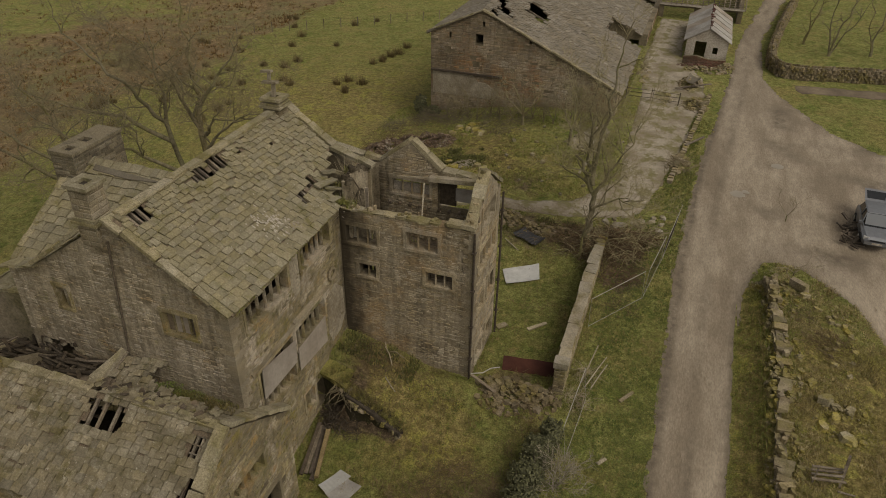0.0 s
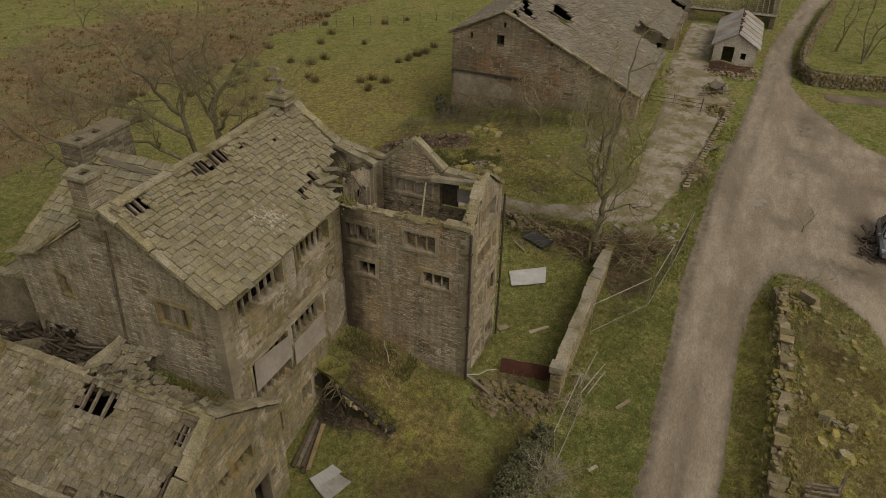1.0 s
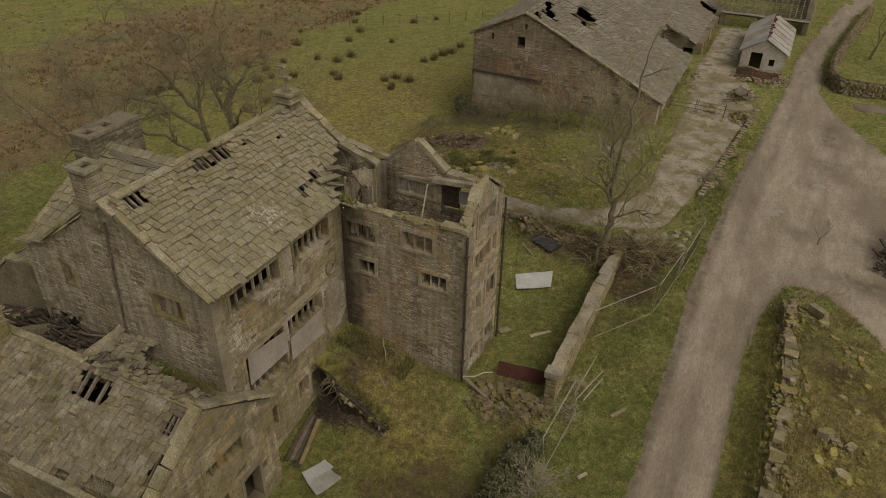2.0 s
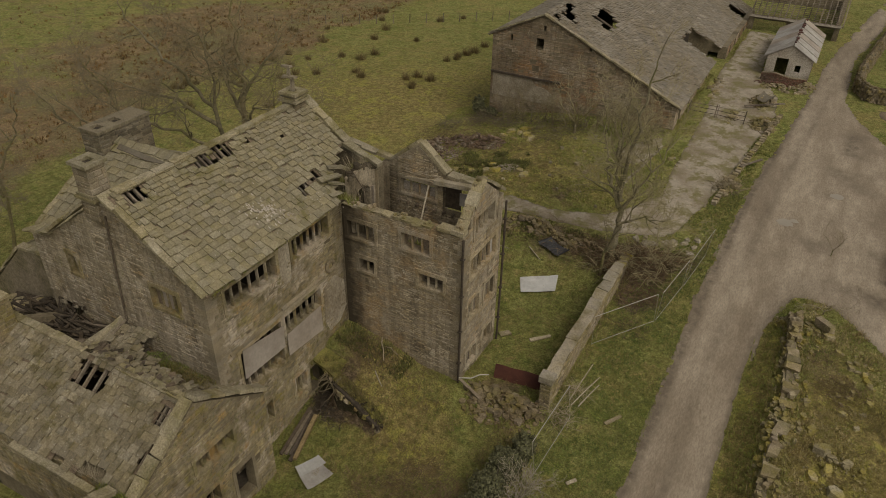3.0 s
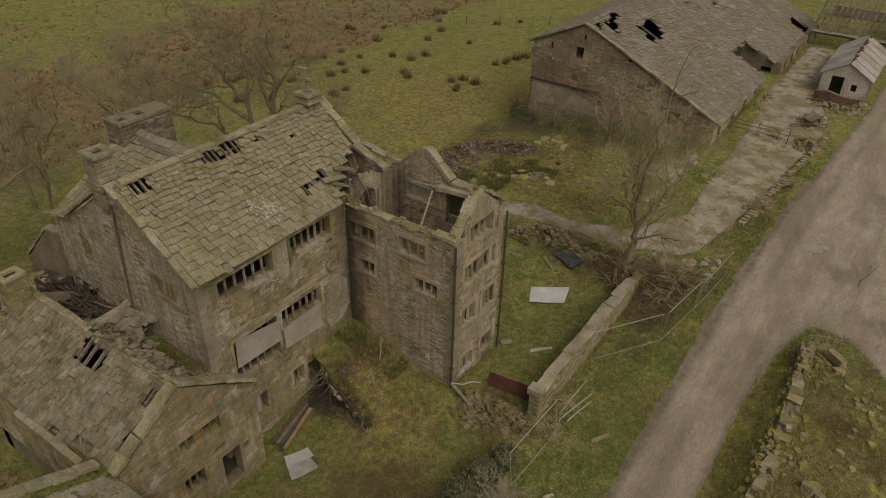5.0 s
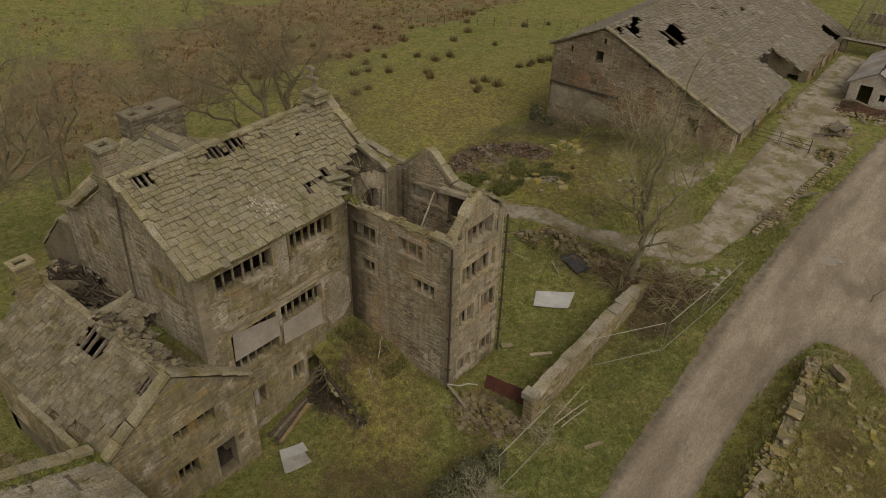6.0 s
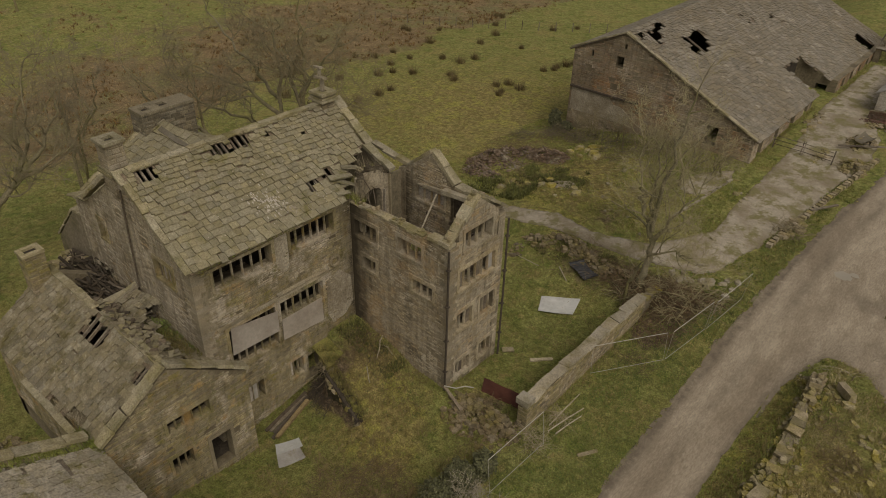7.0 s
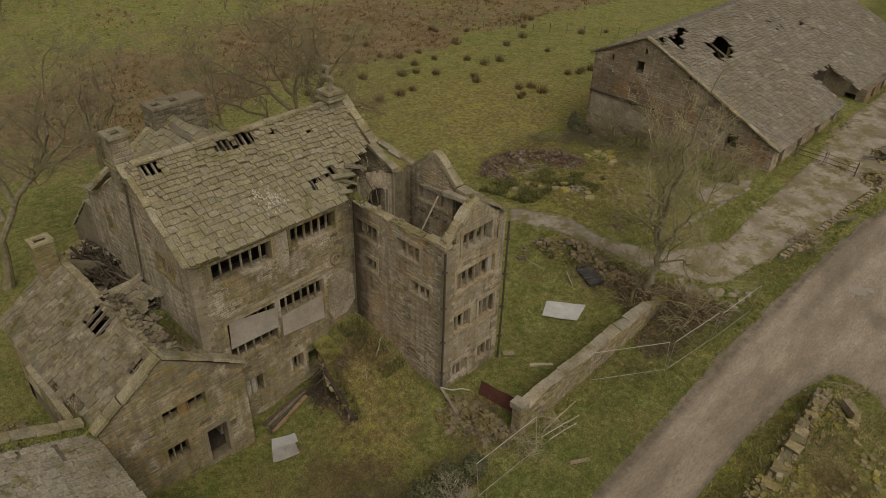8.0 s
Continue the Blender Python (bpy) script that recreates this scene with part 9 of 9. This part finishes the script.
def tufts(name, count, region, material, label, seed, h=(0.06, 0.2), spread=0.09, blades=5, keep=None, category="grass", width=0.012):
    """Clumps of blades scattered over a stretch of ground."""
    r = random.Random(seed)
    g = G()
    x0, x1, y0, y1 = region
    made = 0
    while made < count:
        x, y = r.uniform(x0, x1), r.uniform(y0, y1)
        made += 1
        if keep and r.random() > keep(x, y):
            continue
        z = ground_z(x, y) - 0.01
        hh = r.uniform(*h)
        for _ in range(blades):
            a = r.uniform(0, 6.283)
            o = r.uniform(0, spread)
            px, py = x + math.cos(a) * o, y + math.sin(a) * o
            L = hh * r.uniform(0.6, 1.1)
            out = r.uniform(0.2, 0.9) * L
            b = a + r.uniform(-0.6, 0.6)
            w = width * r.uniform(0.7, 1.3)
            nx, ny = -math.sin(b) * w, math.cos(b) * w
            mx, my = px + math.cos(b) * out * 0.4, py + math.sin(b) * out * 0.4
            g.add([(px - nx, py - ny, z), (px + nx, py + ny, z), (mx + nx * 0.8, my + ny * 0.8, z + L * 0.65), (mx - nx * 0.8, my - ny * 0.8, z + L * 0.65), (px + math.cos(b) * out, py + math.sin(b) * out, z + L * 0.9)], [(0, 1, 2, 3), (3, 2, 4)])
    return solid(name, g, material, (0, 0, 0), label, category, kind="stuff")


FOOT = [(-13.6, 16.0, -23.5, 28.9), (-7.0, 24.7, -13.5, 28.8), (-12.2, 10.8, -23.2, 17.3), (-7.2, 1.5, -13.4, 10.8), (-4.2, 55.9, -20.6, 90), (3.4, 70, -0.5, 81.4)]


def open_ground(x, y):
    if inside_sd(x, y, LANE) < -0.12 or inside_sd(x, y, YARD) < -0.15:
        return 0.0
    for x1, y0, x0, y1 in FOOT:
        if x0 < x < x1 and y0 < y < y1:
            return 0.0
    return 1.0


def patchy(a, b, s, off):
    return lambda x, y: open_ground(x, y) * min(1.0, max(0.0, (noise.noise((x * s, y * s, off)) - a) / (b - a)))


tufts("lawn_grass", 26000, (-14, 16, 14, 46), GRASS, "short rough green winter grass", 401, (0.05, 0.14), keep=patchy(-0.35, 0.1, 0.5, 1.0))
tufts("dead_grass", 15000, (-14, 16, 14, 48), STRAW, "matted straw-coloured dead grass", 402, (0.06, 0.2), keep=patchy(-0.05, 0.3, 0.45, 6.0), width=0.009)
tufts("green_grass", 14000, (-24, 4, 43, 58), GRASS, "rough grass below the barn", 403, (0.06, 0.2), 0.14, keep=patchy(-0.3, 0.15, 0.4, 2.0), width=0.016)
tufts("pasture_grass", 22000, (-72, -22, 8, 100), PASTURE, "tussocky hill pasture grass", 404, (0.05, 0.14), 0.3, 7, keep=patchy(-0.1, 0.3, 0.22, 8.0), width=0.02)
tufts("verge_grass", 12000, (6.9, 12, 20, 39), BANK_GRASS, "long dead grass on the bank behind the wall", 405, (0.05, 0.17), 0.16, keep=patchy(-0.2, 0.2, 0.6, 3.0), width=0.01)


def fern_keep(x, y):
    return open_ground(x, y) * max(0.0, cover_at(x, y)[0] - 0.25) * (0.35 + max(0, noise.noise((x * 0.3, y * 0.3, 4.0))) * 1.6)


BRACKEN = mat("dead_bracken", (0.145, 0.083, 0.03), (0.245, 0.15, 0.06), (0.12, 0.08, 0.035), 0.5, bump=0.0, vary=0.3, island=True)
tufts("dead_bracken", 26000, (-112, -38, 25, 118), BRACKEN, "rusty brown dead bracken over the moor", 406, (0.15, 0.4), 0.35, 6, keep=fern_keep, category="bracken", width=0.05)


def tussock(x, y, s, seed):
    r = random.Random(seed)
    g = G()
    z = ground_z(x, y)
    for _ in range(150):
        a = r.uniform(0, 6.283)
        o = r.random() ** 0.7 * 0.45 * s
        px, py = x + math.cos(a) * o, y + math.sin(a) * o * 0.8
        L = r.uniform(0.35, 0.75) * s
        out = r.uniform(0.1, 0.6) * L
        w = 0.02
        nx, ny = -math.sin(a) * w, math.cos(a) * w
        g.add([(px - nx, py - ny, z - 0.02), (px + nx, py + ny, z - 0.02), (px + math.cos(a) * out, py + math.sin(a) * out, z + L)], [(0, 1, 2)])
    solid("rush_tussock", g, RUSH, (x, y, z), "dark clump of rushes in the pasture", "tussock", "rush tussocks in the pasture")


rr = random.Random(61)
spots = [(-37.6, 61.1), (-41.2, 69.2), (-31.0, 60.3), (-32.3, 63.7), (-30.5, 63.2), (-32.5, 70.3), (-32.3, 72.6), (-31.4, 75.2), (-31.7, 78.3), (-44, 66.6), (-40, 49.6), (-40.3, 54.4), (-47, 53.3), (-31.4, 61.2), (-33.0, 62.6), (-31.9, 71.5), (-32.0, 74.0)]
spots += [(rr.uniform(-62, -38), rr.uniform(45, 92)) for _ in range(34)]
for i, (x, y) in enumerate(spots):
    tussock(x, y, rr.uniform(0.8, 1.5), 900 + i)


def leafy(name, spots, material, label, seed, category="bush", leaf=0.05, stems=None):
    """A bush of many small leaves in uneven clumps over a few stems."""
    r = random.Random(seed)
    g = G()
    for x, y, z, sx, sy, sz, n in spots:
        for _ in range(n):
            d = Vector((r.gauss(0, 1), r.gauss(0, 1), r.gauss(0, 1))).normalized()
            k = 0.72 + 0.35 * noise.noise(d * 2.3 + Vector((x, y, z))) + r.uniform(-0.2, 0.06)
            c = Vector((x + d.x * sx * k, y + d.y * sy * k, max(ground_z(x, y) + 0.02, z + d.z * sz * k)))
            u = Vector((r.gauss(0, 1), r.gauss(0, 1), r.gauss(0, 0.6))).normalized()
            v = u.cross(d + Vector((0, 0, 0.4))).normalized()
            s = leaf * r.uniform(0.6, 1.4)
            g.add([tuple(c - u * s), tuple(c + v * s * 0.7), tuple(c + u * s), tuple(c - v * s * 0.7)], [(0, 1, 2, 3)])
    x, y = spots[0][:2]
    ob = thing(name, gz(x, y), label, category)
    part("leaves", g, material, ob, kind="stuff")
    gs = G()
    for x, y, z, sx, sy, sz, n in spots:
        for k in range(5):
            a = r.uniform(0, 6.28)
            gs.tube([gz(x, y, -0.05), (x + 0.3 * sx * math.cos(a), y + 0.3 * sy * math.sin(a), z), (x + 0.6 * sx * math.cos(a), y + 0.6 * sy * math.sin(a), z + sz * 0.5)], [0.035, 0.025, 0.01], 5)
    part("stems", gs, BARK, ob, kind="stuff")
    return ob


leafy("ivy_bush", [(-2.5, 22.0, 0.9, 0.65, 0.85, 0.95, 3200), (-2.8, 20.9, 0.9, 0.95, 0.85, 1.0, 4000), (-3.0, 19.7, 0.7, 1.0, 0.95, 0.9, 3400), (-3.0, 18.5, 0.5, 0.95, 0.9, 0.7, 2400)], IVY, "dense dark ivy-covered bush beside the mesh fence", 501)
twig_heap("ivy_twigs", [(-2.6, 20.6, 0.9, 1.6, 160, 0.9), (-2.9, 19.2, 0.9, 1.2, 120, 0.9)], TWIG, "grey-brown stems straggling through ivy", 511, category="stems", thick=(0.004, 0.012), droop=0.1)
tree(-1.9, 20.0, [(rr.uniform(-0.5, 0.5), rr.uniform(-0.5, 0.5), 1, 1.3, 0.8) for _ in range(9)], 120, "pale bare shrub beside the ivy bush", 0.25, 0.035, 3, name="shrub", twig=PALE_TWIG)
twig_heap("bramble_patch", [(-5.6, 18.6, 1.6, 0.5, 700, 0.8), (-4.0, 18.0, 1.1, 0.5, 420, 0.8), (-7.2, 17.6, 1.3, 0.4, 320, 0.7)], BRAMBLE, "red-brown bramble thicket in the yard", 502, category="bramble", thick=(0.003, 0.01))
twig_heap("bramble_patch", [(-11.6, 23.6, 1.2, 0.35, 320, 0.8), (-9.6, 23.9, 1.3, 0.15, 130, 0.7), (-10.2, 22.8, 1.7, 0.12, 150, 0.7)], BRAMBLE, "dead brambles and stems by the ruin's foot", 503, category="bramble", thick=(0.003, 0.011))
twig_heap("bramble_patch", [(8.9, 31.6, 1.1, 0.4, 220, 0.7), (8.0, 33.6, 0.7, 0.3, 120, 0.7)], BRAMBLE, "dead bramble stems on the bank behind the wall", 504, category="bramble", thick=(0.003, 0.011))
twig_heap("dead_stems", [(-1.9, 25.2, 0.6, 0.6, 120, 1.0), (-1.8, 26.8, 0.5, 0.5, 80, 0.9)], PALE_TWIG, "bleached dead stems along the garden wall", 505, category="stems", thick=(0.004, 0.011))
twig_heap("barn_brush", [(-20.3, 54.2, 1.2, 0.9, 260, 1.2), (-17.5, 54.0, 1.5, 0.6, 260, 1.1), (-22.5, 52.8, 1.0, 0.5, 120, 1.1), (-13, 53.0, 2.2, 0.5, 320, 1.1)], TWIG, "tangle of dead branches along the barn's foot", 506)


perched_growth("roof_moss", [(-13.9 - 0.35 * i, 15.85 - 0.12 * (i % 3), 4.28 + 0.12 * (i % 3)) for i in range(8)] + [(-13.7 - 0.4 * i, 15.4, 4.62) for i in range(6)], MOSS, "thick green moss and grass on the low roof", 601, (-15, 15.7, 4.3), 260, 0.07, 0.4)
perched_growth("floor_weeds", [(-12.4 + 0.45 * i, 25.8 + 0.5 * (i % 4), 5.4) for i in range(11)], GRASS, "weeds grown over the ruin's upper floor", 602, (-10, 26.5, 5.35), 120, 0.3, 0.45)
perched_growth("corner_weeds", [(-13.4, 24.6, 8.75), (-13.2, 25.0, 8.6), (-13.6, 25.4, 9.1), (-13.5, 26.2, 9.5), (-12.9, 25.0, 8.45)], GRASS, "weeds sprouting at the roof corner", 603, (-13.3, 24.9, 8.7), 110, 0.28, 0.25)
perched_growth("corner_stems", [(-13.3, 25.6, 8.8), (-13.5, 26.2, 9.3), (-13.1, 25.2, 8.5)], PALE_TWIG, "dry creeper stems hanging at the roof corner", 604, (-13.3, 25.7, 8.8), 60, 0.9, 0.4, 0.008)
perched_growth("outbuilding_moss", [(-13.0, 10.6 - 0.5 * i, 3.55 + 0.23 * i) for i in range(8)], GRASS, "moss along the outbuilding's verge", 605, (-13, 9, 4.0), 160, 0.12, 0.3)

edge = []
for x0, y0, x1, y1 in ((-13.2, 17.4, -13.2, 24.6), (-12.9, 24.6, -6.9, 24.6), (-6.85, 24.8, -6.85, 28.8), (-12.1, 11.2, -12.1, 17.2), (-3.3, 25.6, -3.3, 36.5), (-2.4, 25.4, -2.4, 36.5), (6.3, 21, 6.3, 36.5), (7.4, 21, 7.4, 36.5), (-20.4, 55.7, -5.0, 55.7), (-4.5, 56, -4.5, 69), (-3.9, 73.6, -3.9, 84)):
    n = int(math.hypot(x1 - x0, y1 - y0) / 0.16)
    for i in range(n):
        k = (i + rr.random()) / n
        if rr.random() < 0.75:
            x, y = x0 + (x1 - x0) * k + rr.uniform(-0.12, 0.12), y0 + (y1 - y0) * k + rr.uniform(-0.12, 0.12)
            edge.append((x, y, ground_z(x, y)))
perched_growth("wall_foot_weeds", edge[::2], GRASS, "rank grass along the feet of the walls", 606, (-10, 24, 0), 22, 0.28, 0.18, 0.012)
perched_growth("wall_foot_stems", edge[1::2], STRAW, "dead stems along the feet of the walls", 607, (-10, 24, 0), 16, 0.36, 0.2, 0.009)

# rank green weeds about the rubble and the hollow
tufts("dark_weeds", 2600, (-18.5, -12.8, 45.6, 48.2), NETTLE, "low dark green weeds beside the spoil heap", 408, (0.1, 0.25), 0.16, keep=patchy(-0.1, 0.2, 0.7, 4.0), category="weeds", width=0.025)
tufts("dark_weeds", 1800, (-20.5, -15.5, 42.4, 45.2), NETTLE, "dark green weeds below the spoil heap", 409, (0.12, 0.35), 0.18, keep=patchy(-0.2, 0.2, 0.7, 5.0), category="weeds", width=0.025)
tufts("dark_weeds", 700, (-13.2, -9.5, 23.2, 24.7), NETTLE, "dark green nettles in the corner by the ruin", 410, (0.1, 0.28), 0.14, keep=patchy(-0.2, 0.2, 0.9, 6.0), category="weeds", width=0.02)
tufts("dark_weeds", 1500, (-11.8, -4.6, 37.6, 39.9), NETTLE, "green weeds through the tumbled stones", 411, (0.08, 0.2), 0.14, keep=patchy(-0.1, 0.2, 0.9, 7.0), category="weeds", width=0.02)
leafy("ivy_clump", [(-21.2, 55.3, 1.2, 0.7, 0.6, 1.0, 1500), (-20.0, 55.2, 0.8, 0.8, 0.5, 0.6, 900)], IVY, "dark ivy clump at the barn's corner", 512, leaf=0.09)
perched_growth("eave_growth", [(-15.9 + 0.25 * i, 11.0 + 0.1 * (i % 2), 3.25) for i in range(6)], PALE_TWIG, "dry bramble stems in the broken eave of the low roof", 608, (-15.3, 11.0, 3.2), 26, 0.5, 0.3, 0.008)
perched_growth("eave_moss", [(-14.0 + 0.3 * i, 10.75, 3.45) for i in range(6)], GRASS, "yellow-green moss at the low wing's corner", 609, (-13.2, 10.7, 3.4), 130, 0.14, 0.25)
perched_growth("gutter_moss", [(-13.2, 16.4 + 0.24 * i, 8.66) for i in range(30)], GRASS, "moss along the eave of the house", 610, (-13.2, 20, 8.6), 40, 0.07, 0.14)
tufts("verge_green", 13000, (-1.8, 1.9, 19, 60), VERGE, "lush green grass along the lane verge", 412, (0.05, 0.14), 0.1, keep=patchy(-0.4, 0.0, 0.6, 9.0))
tufts("verge_green", 4500, (4.8, 7.0, 19, 39), GRASS, "green grass between lane and dry stone wall", 413, (0.05, 0.16), 0.1, keep=patchy(-0.4, 0.0, 0.6, 10.0))
tufts("tussock_grass", 2600, (-12.0, -3.0, 15.0, 24.2), STRAW, "matted straw tussocks in the yard", 414, (0.1, 0.26), 0.2, 9, keep=patchy(0.05, 0.3, 0.9, 11.0), width=0.009)
tufts("tussock_grass", 2200, (-14.0, -2.5, 28.9, 48.0), STRAW, "matted straw tussocks about the lawn and green", 415, (0.08, 0.22), 0.18, 8, keep=patchy(0.1, 0.35, 0.8, 12.0), width=0.009)
tufts("lush_patches", 3200, (-12.5, -3.0, 15.5, 40.0), VERGE, "patches of lush green grass", 416, (0.05, 0.14), 0.16, 7, keep=patchy(0.1, 0.3, 0.55, 13.0), width=0.013)
tufts("bank_tussocks", 2600, (7.3, 12.5, 20.0, 38.0), STRAW, "brown dead tussocks on the bank", 417, (0.1, 0.28), 0.2, 9, keep=patchy(0.0, 0.25, 0.8, 14.0), width=0.009)
